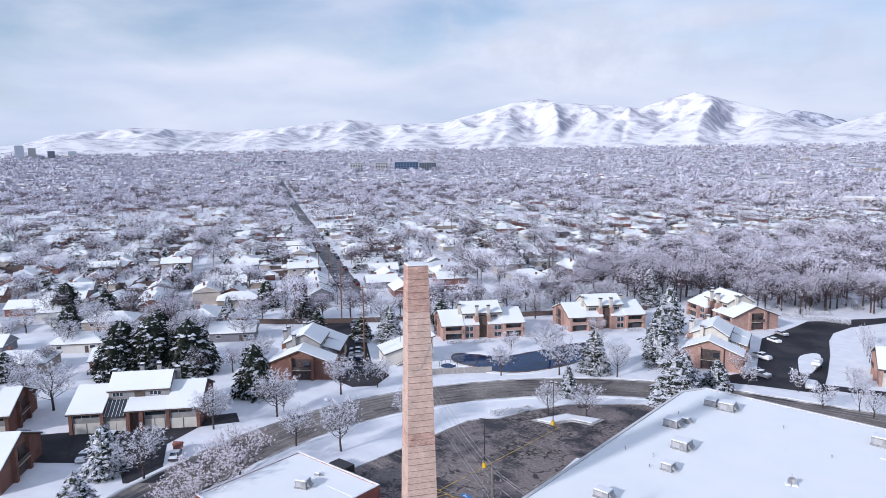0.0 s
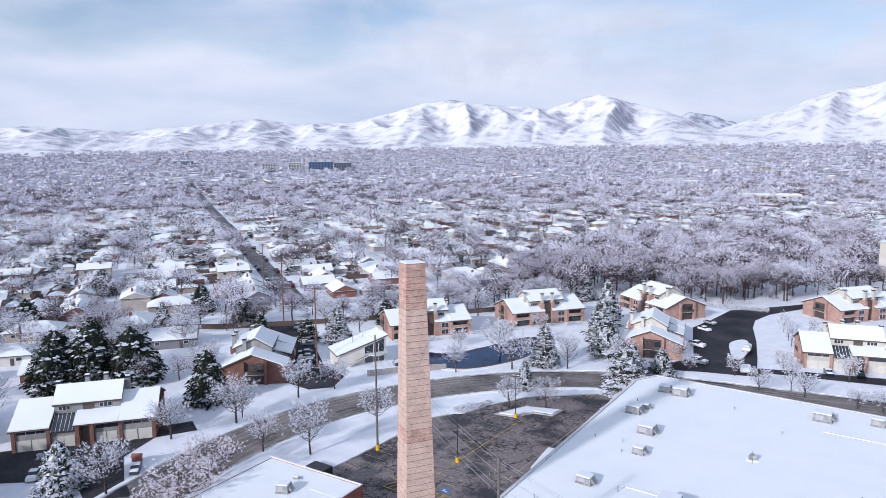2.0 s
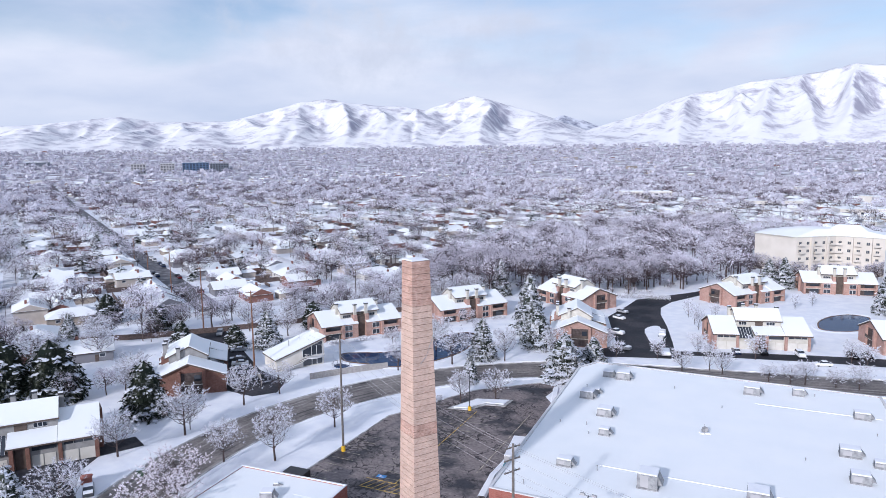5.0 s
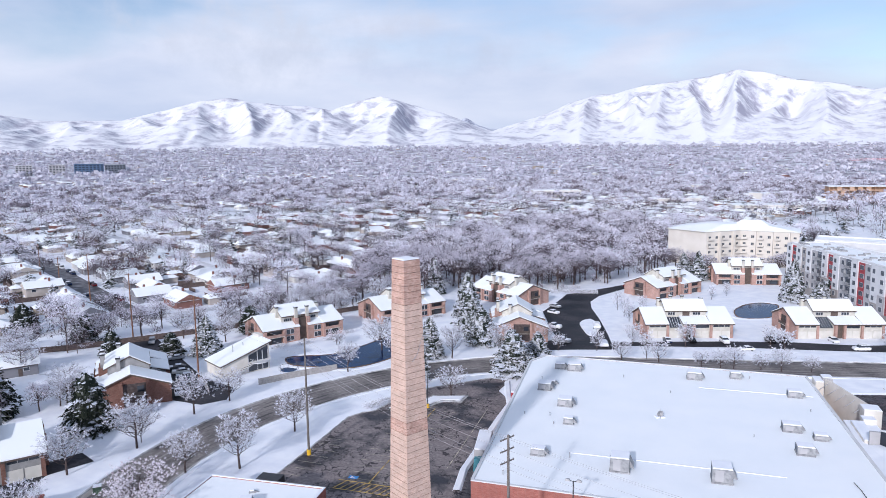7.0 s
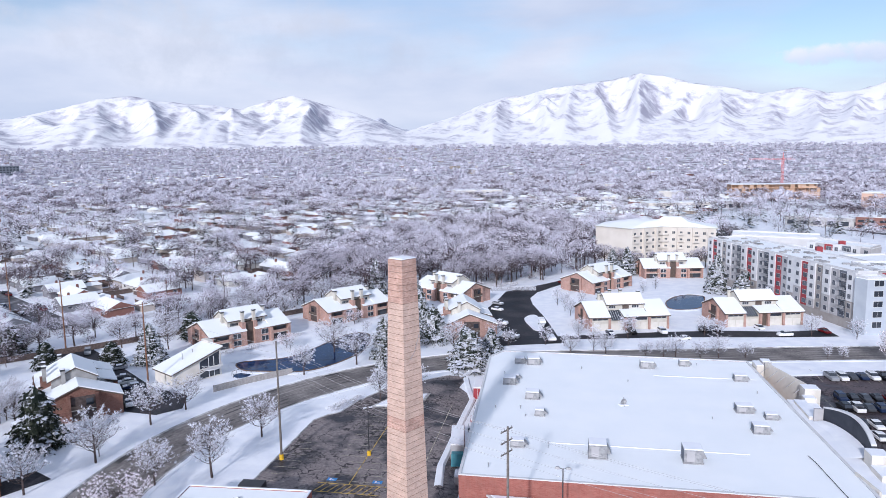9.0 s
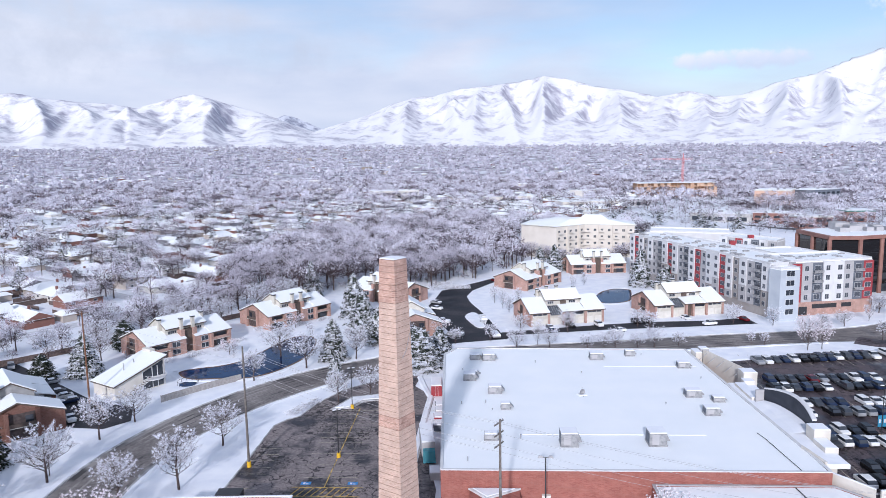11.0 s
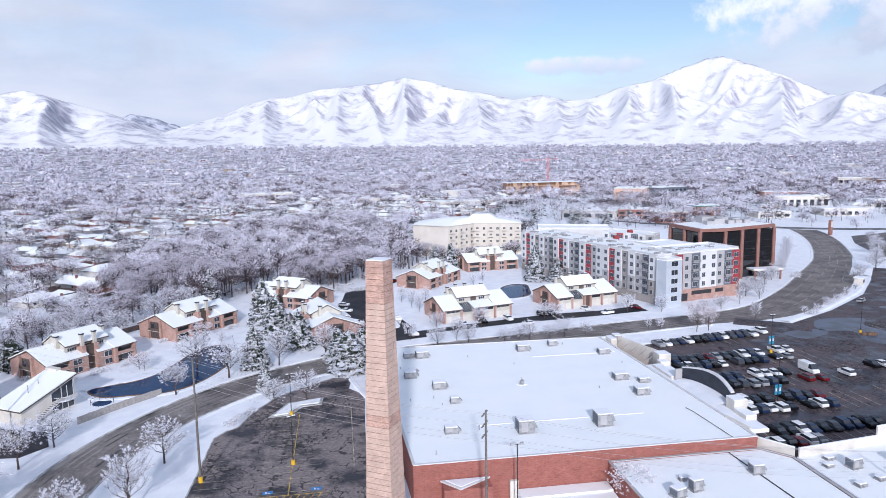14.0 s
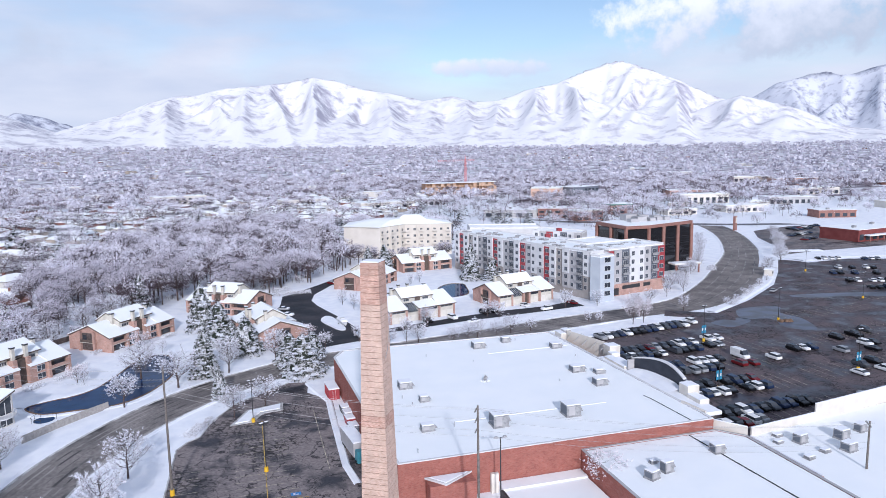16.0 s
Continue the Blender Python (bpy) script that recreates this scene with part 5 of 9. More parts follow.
tan = townhouse(TOWN_BRICK, SIDING, "two-storey tan brick townhouse block under thick roof snow", spot(34.3, 133.2, 16))
for x, y, deg in ((78.7, 144.2, 15), (-87.4, 97.8, 233), (-63.2, 133.8, 233), (28.3, 197.8, 231), (62.7, 232, 189.5), (-30, 168, 145), (-17.0, 120.6, 105)):
    copy_thing(tan, spot(x, y, deg))
brown = townhouse(DARK_BRICK, GREY_SIDING, "two-storey dark brown brick townhouse block under thick roof snow", spot(-95.3, -10.6, 51.6))
for x, y, deg in ((-99.5, 38.6, 132), (-120.4, -41.5, 56), (-92.4, -49.5, 51.6)):
    copy_thing(brown, spot(x, y, deg))

# white shed-roofed clubhouse by the pond
club = thing("clubhouse", "white shed-roofed clubhouse with a curved balcony by the pond", "house", spot(-83, 60, 59.5))
W, L2 = 4.6, 7.0
g = Geo()
k = [(-L2, 0), (L2, 0), (L2, 7.4), (-L2, 3.3)]
g.hull([(-L2, -W, 0), (L2, -W, 0), (L2, W, 0), (-L2, W, 0)], [(-L2, -W, 3.3), (L2, -W, 7.3), (L2, W, 7.3), (-L2, W, 3.3)])
part("wall", g, STUCCO, club)
part("roof", Geo().slab([(-L2 - 0.5, -W - 0.4, 3.35), (L2 + 0.6, -W - 0.4, 7.7), (L2 + 0.6, W + 0.4, 7.7), (-L2 - 0.5, W + 0.4, 3.35)], 0.28), FASCIA, club)
part("roof_snow", Geo().slab([(-L2 - 0.45, -W - 0.35, 3.6), (L2 + 0.55, -W - 0.35, 7.94), (L2 + 0.55, W + 0.35, 7.94), (-L2 - 0.45, W + 0.35, 3.6)], 0.24), ROOF_SNOW, club, "thick snow on the roof")
part("glazing", Geo().hull([(0.6, -W - 0.06, 2.9), (6.5, -W - 0.06, 2.9), (6.5, -W, 2.9), (0.6, -W, 2.9)], [(0.6, -W - 0.06, 4.7), (6.5, -W - 0.06, 6.7), (6.5, -W, 6.7), (0.6, -W, 4.7)]), GLASS, club, "tall dark glazing")
for x in (0.6, 3.3, 4.8, 6.5):
    part("mullion", Geo().box(x - 0.08, -W - 0.14, 0.2, x + 0.08, -W - 0.06, 5.6), WHITE_PANEL, club)
part("lower_glazing", Geo().box(0.6, -W - 0.06, 0.3, 6.4, -W, 2.4), GLASS, club, "dark lower glazing")
g = Geo()
arc = [(4.2 + 2.9 * math.cos(radians(a)), -W - 2.2 * math.sin(radians(a))) for a in range(0, 181, 20)]
polygon(g, arc, 2.45, 0, 0.25)
part("balcony", g, WHITE_PANEL, club, "curved white balcony")
g = Geo()
for a, b in zip(arc, arc[1:]):
    g.tube((*a, 3.6), (*b, 3.6), 0.06, 0.06, 4)
    g.tube((*a, 2.7), (*a, 3.6), 0.04, 0.04, 4)
part("balcony_rail", g, WHITE_PANEL, club)
st = part("stair", Geo().slab([(-4.2, -W - 1.3, 0.2), (1.6, -W - 1.3, 2.7), (1.6, -W - 0.1, 2.7), (-4.2, -W - 0.1, 0.2)], 0.2), WHITE_PANEL, club)
for k in range(10):
    part("tread", Geo().box(-4.1 + k * 0.57, -W - 1.3, 0.25 + k * 0.25, -3.6 + k * 0.57, -W - 0.1, 0.33 + k * 0.25), FASCIA, st)
part("rail", Geo().tube((-4.2, -W - 1.3, 1.2), (1.6, -W - 1.3, 3.7), 0.05, 0.05, 4), WHITE_PANEL, club)
part("parapet", Geo().box(L2 - 0.2, 1.0, 6.9, L2 + 1.2, W, 8.4), STUCCO, club)
for x, y in ((-1.5, 0), (2.0, 1.0)):
    part("vent_pipe", Geo().tube((x, y, 5), (x, y, 7.2), 0.1, 0.1, 6), METAL, club)
part("garage_door", Geo().box(-L2 - 0.05, -3.6, 0.05, -L2, 1.0, 2.3), DOOR_PAINT, club)

# ---- pond, drives, fences ----
POND = [(-76, 73), (-72, 76.5), (-67, 78.5), (-62.5, 83), (-59, 93), (-55.8, 105), (-51.5, 110.5), (-47, 108.5), (-44.5, 100), (-44.2, 88), (-47.5, 77.5), (-52, 70.5), (-57.5, 67.8), (-63, 67.5), (-71, 67.5)]

POND_2 = [(54.3, 172.0), (58.5, 180.5), (64, 185.5), (69.8, 183.5), (69.2, 176), (66.0, 163), (60, 158), (54.4, 158), (53.2, 164)]


def rounded(pts, k=4):
    loop = [Vector(p) for p in pts]
    out = []
    for i in range(len(loop)):
        a, b, c, d = loop[i - 1], loop[i], loop[(i + 1) % len(loop)], loop[(i + 2) % len(loop)]
        for j in range(k):
            t = j / k
            out.append(tuple(0.5 * (2 * b + (c - a) * t + (2 * a - 5 * b + 4 * c - d) * t * t + (3 * b - a - 3 * c + d) * t ** 3)))
    return out


for name, pts in (("pond_1", POND), ("pond_2", POND_2)):
    ring = rounded(pts)
    g = Geo()
    polygon(g, ring, 0.045)
    setting(name, g, WATER, "still dark pond water, the sky's blue put into its colour", "water")
    area = sum(a[0] * b[1] - b[0] * a[1] for a, b in zip(ring, ring[1:] + ring[:1]))
    line = [Vector(p) for p in (ring + ring[:1] if area > 0 else (ring + ring[:1])[::-1])]
    setting("pond_bank", berm(Geo(), line, 0.1, 0.45, 0.16, 0.4, seed=4), EARTH, "dark earth and stone bank of the pond", "bank")
    setting("snow_bank", berm(Geo(), line, -1.3, 1.9, 0.2, 0.3, seed=6), SNOW, "snow bank round the pond", "snow")


def sheet(name, pts, m, label, category, z=0.04):
    g = Geo()
    polygon(g, pts, z)
    return setting(name, g, m, label, category)


sheet("drive_north", [(-11.7, 97.5), (1.5, 102.6), (15.7, 106.5), (15.9, 110.7), (13.4, 114.5), (11.8, 123.4), (7.6, 143.0), (3.0, 160.8), (1.5, 172), (3.8, 184), (12, 200), (24, 221), (21, 224), (7, 204), (-3, 192), (-9.5, 184), (-10.8, 170.4), (-13.7, 150.3), (-8.0, 130), (-3.5, 115.0)], DRIVE, "wet black asphalt drive between the townhouses", "drive")
sheet("drive_front", [(12.4, 110), (48.4, 117.5), (83.3, 122.1), (100, 125), (99, 133.4), (85.2, 129.2), (66, 128), (48.2, 124.3), (24, 117.5), (12.8, 114.0)], DRIVE, "wet black asphalt drive along the garages", "drive", 0.05)
sheet("drive_west", [(-60.5, -22.5), (-68, -19.5), (-76.9, -14.5), (-80.5, -5.5), (-76.5, 2), (-82, 4.5), (-99, -26), (-118, -52), (-104, -58), (-88, -36), (-75, -25), (-66, -28)], DRIVE, "wet black asphalt drive before the garages", "drive")
sheet("car_park_brown", [(-135.2, 66.7), (-135.7, 77.7), (-133, 84.7), (-116.5, 72.8), (-101.3, 61.3), (-88.1, 51.3), (-75.6, 46.7), (-72, 38.5), (-75.8, 33.8), (-84.8, 34.6), (-94.4, 46), (-108.6, 54), (-129, 60.3)], DRIVE, "wet black asphalt court with snowed-in cars", "car park")
snow_isl = thing("drive_island", "narrow snow-covered island in the drive", "traffic island")
g = Geo()
polygon(g, rounded([(1.4, 136), (3.6, 142), (6.2, 139), (8.4, 122.0), (6.0, 120.5), (3.6, 127)], 3), 0.03, 0, 0.3)
part("snow", g, SNOW, snow_isl)

FENCE = mat("fence_wood", (0.30, 0.28, 0.27), 0.9, color2=(0.42, 0.40, 0.38), scale=2)
BROWN_FENCE = mat("brown_fence_wood", (0.09, 0.068, 0.06), 0.9, color2=(0.16, 0.12, 0.11), scale=2)


def fence(pts, h=1.7, m=FENCE, label="weathered grey board fence with snow on top"):
    root = thing("fence", label, "fence", group="board fences")
    for a, b in zip(pts, pts[1:]):
        a, b = Vector(a), Vector(b)
        n = max(1, int((b - a).length / 2.4))
        d = (b - a).normalized()
        nr = Vector((-d.y, d.x))
        for i in range(n):
            p, q = a.lerp(b, i / n), a.lerp(b, (i + 1) / n)
            g = Geo()
            u, w = p + d * 0.06, q - d * 0.06
            g.hull([(*(u - nr * 0.04), 0), (*(w - nr * 0.04), 0), (*(w + nr * 0.04), 0), (*(u + nr * 0.04), 0)], [(*(u - nr * 0.04), h), (*(w - nr * 0.04), h), (*(w + nr * 0.04), h), (*(u + nr * 0.04), h)])
            part("fence_panel", g, m, root)
            part("post", Geo().box(p.x - 0.07, p.y - 0.07, 0, p.x + 0.07, p.y + 0.07, h + 0.1), m, root)
    return root


fence([(-87.5, 48.5), (-82.2, 44.6), (-78.5, 40.6)], 1.5)
fence([(-70.4, 50.1), (-65.1, 57.2), (-60.5, 62.5), (-56.4, 66.8)], 1.7)
fence([(-146, 62), (-128, 80), (-108, 104), (-92, 122), (-78, 141), (-60, 165)], 1.8, BROWN_FENCE, "dark brown board fence behind the townhouses")
fence([(-190, 30), (-160, 52), (-146, 62)], 1.8, BROWN_FENCE, "dark brown board fence behind the townhouses")
pool = thing("spa_pool", "round sunken pool with a curved rail beside the clubhouse", "pool", spot(-69.5, 63.5))
g = Geo()
polygon(g, [(2.2 * math.cos(radians(a)), 2.2 * math.sin(radians(a))) for a in range(0, 360, 24)], 0.03, 0, 0.03)
part("water", g, WATER, pool)
for a in range(0, 300, 30):
    part("rail_post", Geo().tube((2.6 * math.cos(radians(a)), 2.6 * math.sin(radians(a)), 0), (2.6 * math.cos(radians(a)), 2.6 * math.sin(radians(a)), 1.0), 0.04, 0.04, 4), DARK_METAL, pool)
g = Geo()
cord(g, [(2.6 * math.cos(radians(a)), 2.6 * math.sin(radians(a)), 1.0) for a in range(0, 271, 15)], 0.05, 4)
part("rail", g, DARK_METAL, pool)

# ---- apartment block ----


def along(a, b):
    a, b = Vector(a), Vector(b)
    d = (b - a)
    return a, d.length, math.degrees(math.atan2(d.y, d.x))


def facade(root, a, b, h, floors, bay, pattern, base_h=3.2, base_m=None):
    """Bays and windows on a wall from a to b, outside to the right of that way."""
    p, n_len, deg = along(a, b)
    m4 = spot(p.x, p.y, deg)
    n = max(1, round(n_len / bay))
    bw = n_len / n
    fh = (h - base_h) / floors
    for i in range(n):
        mm = pattern[i % len(pattern)]
        out = 0.45 if mm in (WHITE_PANEL,) else (0.15 if mm is GREY_PANEL else -0.0)
        split = base_h + fh * (2 if i % 3 else 1) if mm is WHITE_PANEL and floors == 5 else base_h
        ob = part("facade_bay", Geo().box(i * bw, -0.25 - out, split, (i + 1) * bw - 0.03, 0.0, h + (0.5 if mm is WHITE_PANEL else 0.1)), mm, root)
        ob.matrix_basis = m4
        if split > base_h:
            ob = part("lower_bay", Geo().box(i * bw, -0.22 - out, base_h, (i + 1) * bw - 0.03, 0.0, split), TAUPE if i % 2 else GREY_PANEL, root, "taupe lower cladding")
            ob.matrix_basis = m4
        for f in range(floors):
            z0 = base_h + f * fh + 0.75
            x0, x1 = i * bw + bw * (0.22 if i % 2 else 0.36), i * bw + bw * (0.62 if i % 2 else 0.80)
            y = -0.25 - out
            if mm is RED or mm is SLATE_PANEL:
                x0, x1 = i * bw + bw * 0.2, i * bw + bw * 0.8
            w = part("window", Geo().box(x0, y - 0.05, z0, x1, y, z0 + fh * 0.55), WHITE_PANEL, root)
            w.matrix_basis = m4
            xm = (x0 + x1) / 2
            part("pane", Geo().box(x0 + 0.08, y - 0.09, z0 + 0.08, xm - 0.04, y - 0.05, z0 + fh * 0.55 - 0.08).box(xm + 0.04, y - 0.09, z0 + 0.08, x1 - 0.08, y - 0.05, z0 + fh * 0.55 - 0.08), FLAT_GLASS, w)
            if mm is SLATE_PANEL and f:
                bal = part("balcony", Geo().box(i * bw + 0.15, y - 1.0, z0 - 0.75, (i + 1) * bw - 0.15, y, z0 - 0.62), GREY_PANEL, root)
                bal.matrix_basis = m4
                part("rail", Geo().box(i * bw + 0.15, y - 1.0, z0 - 0.62, (i + 1) * bw - 0.15, y - 0.95, z0 + 0.3), METAL, bal)
    if base_m:
        ob = part("podium_wall", Geo().box(0, -0.5, 0, n_len, 0, base_h), base_m, root, "podium wall")
        ob.matrix_basis = m4


def block(root, quad, h, wall_m, name="wing"):
    g = Geo()
    polygon(g, quad, 0, 0, h)
    part(name, g, wall_m, root)
    c = sum((Vector(p) for p in quad), Vector((0, 0))) / len(quad)
    g = Geo()
    polygon(g, [tuple(c + (Vector(p) - c) * 0.985) for p in quad], h, 0, 0.25)
    part("roof_snow", g, ROOF_SNOW, root, "snow on the flat roof")
    for a, b in zip(quad, quad[1:] + quad[:1]):
        a, b = Vector(a), Vector(b)
        d = (b - a).normalized()
        nr = Vector((-d.y, d.x)) * 0.2
        a, b = a + d * 0.25, b - d * 0.25
        g = Geo().hull([(*(a + nr), h), (*(b + nr), h), (*(b + 2.2 * nr), h), (*(a + 2.2 * nr), h)], [(*(a + nr), h + 0.9), (*(b + nr), h + 0.9), (*(b + 2.2 * nr), h + 0.9), (*(a + 2.2 * nr), h + 0.9)])
        part("parapet", g, WHITE_PANEL, root, "white roof parapet")


APH = 18.4
apt = thing("apartment_building", "five-storey apartment block with white, grey and red panels under snow", "apartment building")
west_a, west_b = Vector((79.5, 224.5)), Vector((107.2, 133.5))
wd = (west_b - west_a).normalized()
wn2 = Vector((-wd.y, wd.x))
block(apt, [tuple(west_a), tuple(west_b), tuple(west_b + wn2 * 17), tuple(west_a + wn2 * 17)], APH, GREY_PANEL)
facade(apt, west_a, west_b, APH, 5, 3.9, [WHITE_PANEL, RED, WHITE_PANEL, TAUPE, WHITE_PANEL, GREY_PANEL, SLATE_PANEL, WHITE_PANEL, RED, WHITE_PANEL, GREY_PANEL, SLATE_PANEL, WHITE_PANEL, RED, GREY_PANEL, WHITE_PANEL], 3.0, TAUPE)
block(apt, [(114.5, 135.6), (146.5, 143.2), (142.5, 160), (112, 153)], APH + 0.35, GREY_PANEL)
facade(apt, (114.8, 135.4), (146.6, 143.0), APH, 4, 3.9, [RED, GREY_PANEL, SLATE_PANEL, WHITE_PANEL, WHITE_PANEL, GREY_PANEL, SLATE_PANEL, RED], 4.8, TOWN_BRICK)
facade(apt, (146.6, 143.0), (142.5, 160.0), APH, 4, 4.2, [RED, GREY_PANEL, WHITE_PANEL, GREY_PANEL], 4.8, TOWN_BRICK)
p, n_len, deg = along((114.8, 135.4), (146.6, 143.0))
# flat dark panels on the podium stand for the shade inside its openings
for xa, xb, za, zb in ((0.10, 0.20, 0.3, 3.2), (0.26, 0.56, 2.4, 3.9), (0.62, 0.74, 2.4, 3.9)):
    ob = part("garage_opening", Geo().box(xa * n_len, -0.58, za, xb * n_len, -0.5, zb), DARK_METAL, apt, "dark panel for the shade inside a garage opening of the brick podium")
    ob.matrix_basis = spot(p.x, p.y, deg)
tower = [(106.0, 132.0), (108.0, 127.8), (115.2, 129.6), (114.9, 136.6)]
block(apt, tower, 17.6, BLUE_PANEL, "stair_tower")
p, n_len, deg = along(tower[1], tower[2])
for f in range(5):
    w = part("window", Geo().box(n_len * 0.3, -0.08, 2.2 + f * 3.3, n_len * 0.72, 0, 4.2 + f * 3.3), WHITE_PANEL, apt)
    w.matrix_basis = spot(p.x, p.y, deg)
    part("pane", Geo().box(n_len * 0.3 + 0.1, -0.12, 2.3 + f * 3.3, n_len * 0.5, -0.08, 4.1 + f * 3.3).box(n_len * 0.5 + 0.1, -0.12, 2.3 + f * 3.3, n_len * 0.72 - 0.1, -0.08, 4.1 + f * 3.3), GLASS, w)
block(apt, [(117.5, 214), (134.5, 194), (142, 203), (128, 226)], APH - 0.3, WHITE_PANEL)
facade(apt, (117.5, 214), (134.5, 194), APH, 5, 3.9, [WHITE_PANEL, GREY_PANEL, RED, WHITE_PANEL, SLATE_PANEL], 3.0)
block(apt, [(92, 240), (128, 226), (132, 242), (96, 256)], APH - 0.3, WHITE_PANEL)
block(apt, [(122, 152), (140, 158), (134, 180), (116, 175)], APH - 0.5, WHITE_PANEL)
block(apt, [(100, 222), (118, 160), (134, 170), (126, 205), (106, 230)], APH - 2.6, WHITE_PANEL, "court_wing")
for q in ((112, 186), (127.0, 205.0)):
    part("stair_head", Geo().box(q[0], q[1], APH - 3, q[0] + 2.2, q[1] + 2.0, APH + 1.7), RED, apt, "red stair head on the roof")
rr = random.Random(12)
for k in range(46):
    t = rr.random()
    q = west_a.lerp(west_b, t) + wn2 * rr.choice((4.5, 8.5, 12.5))
    part("roof_unit", Geo().box(q.x - 1.2, q.y - 0.5, APH + 0.2, q.x + 1.2, q.y + 0.5, APH + 0.7).cushion(q.x - 1.15, q.y - 0.45, APH + 0.7, q.x + 1.15, q.y + 0.45, APH + 0.8, 0.05), METAL, apt)
for k in range(14):
    q = Vector((114, 146)).lerp(Vector((143, 152)), rr.random()) + Vector((0, rr.uniform(-4, 4)))
    part("roof_unit", Geo().box(q.x - 1.0, q.y - 0.5, APH + 0.2, q.x + 1.0, q.y + 0.5, APH + 0.9), METAL, apt)

# ---- black glass office ----
office = thing("office_building", "office block of black glass with copper-coloured piers and roof band", "office building")
OH = 22.5
OP = [(144.0, 196.0), (145.6, 171.8), (157.2, 171.4), (187.4, 181.8), (186, 199), (160, 203)]
g = Geo()
polygon(g, OP, 3.6, 0, OH - 4.4)
part("glass_wall", g, BLACK_GLASS, office, "black mirror glass")
g = Geo()
polygon(g, [tuple(Vector((166, 187)) + (Vector(p) - Vector((166, 187))) * 0.86) for p in OP], 0, 0, 3.6)
part("lobby", g, GLASS, office)
c0 = Vector((166, 187))
g = Geo()
polygon(g, [tuple(c0 + (Vector(p) - c0) * 1.03) for p in OP], OH - 0.4, 0, 1.4)
part("roof_band", g, COPPER, office, "copper-coloured roof band")
g = Geo()
polygon(g, [tuple(c0 + (Vector(p) - c0) * 0.95) for p in OP], OH + 1.0, 0, 0.1)
part("roof_snow", g, ROOF_SNOW, office)
for a, b in zip(OP, OP[1:] + OP[:1]):
    a, b = Vector(a), Vector(b)
    n = max(1, round((b - a).length / 10.4))
    for i in range(n):
        q = c0 + (a.lerp(b, i / n) - c0) * 1.01
        part("pier", Geo().tube((*q, 0), (*q, OH - 0.45), 0.85, 0.85, 8), COPPER, office, "copper-coloured pier")
    for f in range(1, 5):
        z = 3.6 + f * 3.2
        u, w = c0 + (a - c0) * 1.002, c0 + (b - c0) * 1.002
        part("floor_line", Geo().face([(*u, z), (*w, z), (*w, z + 0.12), (*u, z + 0.12)]), DARK_METAL, office)
for x, y, s, h in ((158, 187, 4, 1.6), (163, 189, 5, 2.4), (161, 196, 6, 3.0), (169, 188, 3, 1.6), (173.5, 189, 3, 1.6), (178, 189.5, 3, 1.6), (168, 195.5, 5, 2.4), (176, 195.5, 4, 1.8)):
    part("roof_plant", Geo().box(x - s / 2, y - s / 2, OH + 1.1, x + s / 2, y + s / 2, OH + 1.1 + h), GREY_PANEL, office, "grey roof plant")
part("porch_roof", Geo().box(170, 169.0, 4.2, 184.5, 174.8, 4.8, 0), STUCCO, office)
part("porch_snow", Geo().cushion(170.1, 169.1, 4.8, 184.4, 174.7, 5.0, 0.1), SNOW, office)
for x in (171, 183.5):
    part("porch_post", Geo().box(x - 0.3, 169.4, 0, x + 0.3, 170.0, 4.2), COPPER, office)

# ---- cream block behind the woods ----
cream = thing("cream_building", "four-storey cream stucco block with a snow-covered roof", "apartment building")
CRH = 17.6
CP = [(31, 284), (49, 269), (66, 281), (92, 273.5), (95, 293), (68, 298), (38, 306)]
g = Geo()
polygon(g, CP, 0, 0, CRH)
part("wall", g, CREAM, cream)
cc = Vector((64, 289))
g = Geo()
g.hull([(*(cc + (Vector(p) - cc) * 1.03), CRH) for p in CP], [(*(cc + (Vector(p) - cc) * 1.03), CRH + 0.35) for p in CP])
part("eaves", g, SIDING, cream, "white eaves board")
g = Geo()
g.hull([(*(cc + (Vector(p) - cc) * 1.02), CRH + 0.35) for p in CP], [(*(cc + (Vector(p) - cc) * 0.42), CRH + 3.2) for p in CP])
part("roof_snow", g, ROOF_SNOW, cream, "hipped roof under snow")
# raised hip over the middle of the long wing
g = Geo()
g.hull([(62, 286, CRH + 2), (80, 281, CRH + 2), (83, 292, CRH + 2), (65, 296, CRH + 2)], [(67, 288.5, CRH + 5.0), (76, 286, CRH + 5.0), (77, 289, CRH + 5.0), (68.5, 291.5, CRH + 5.0)])
part("roof_snow", g, ROOF_SNOW, cream, "raised hip under snow")
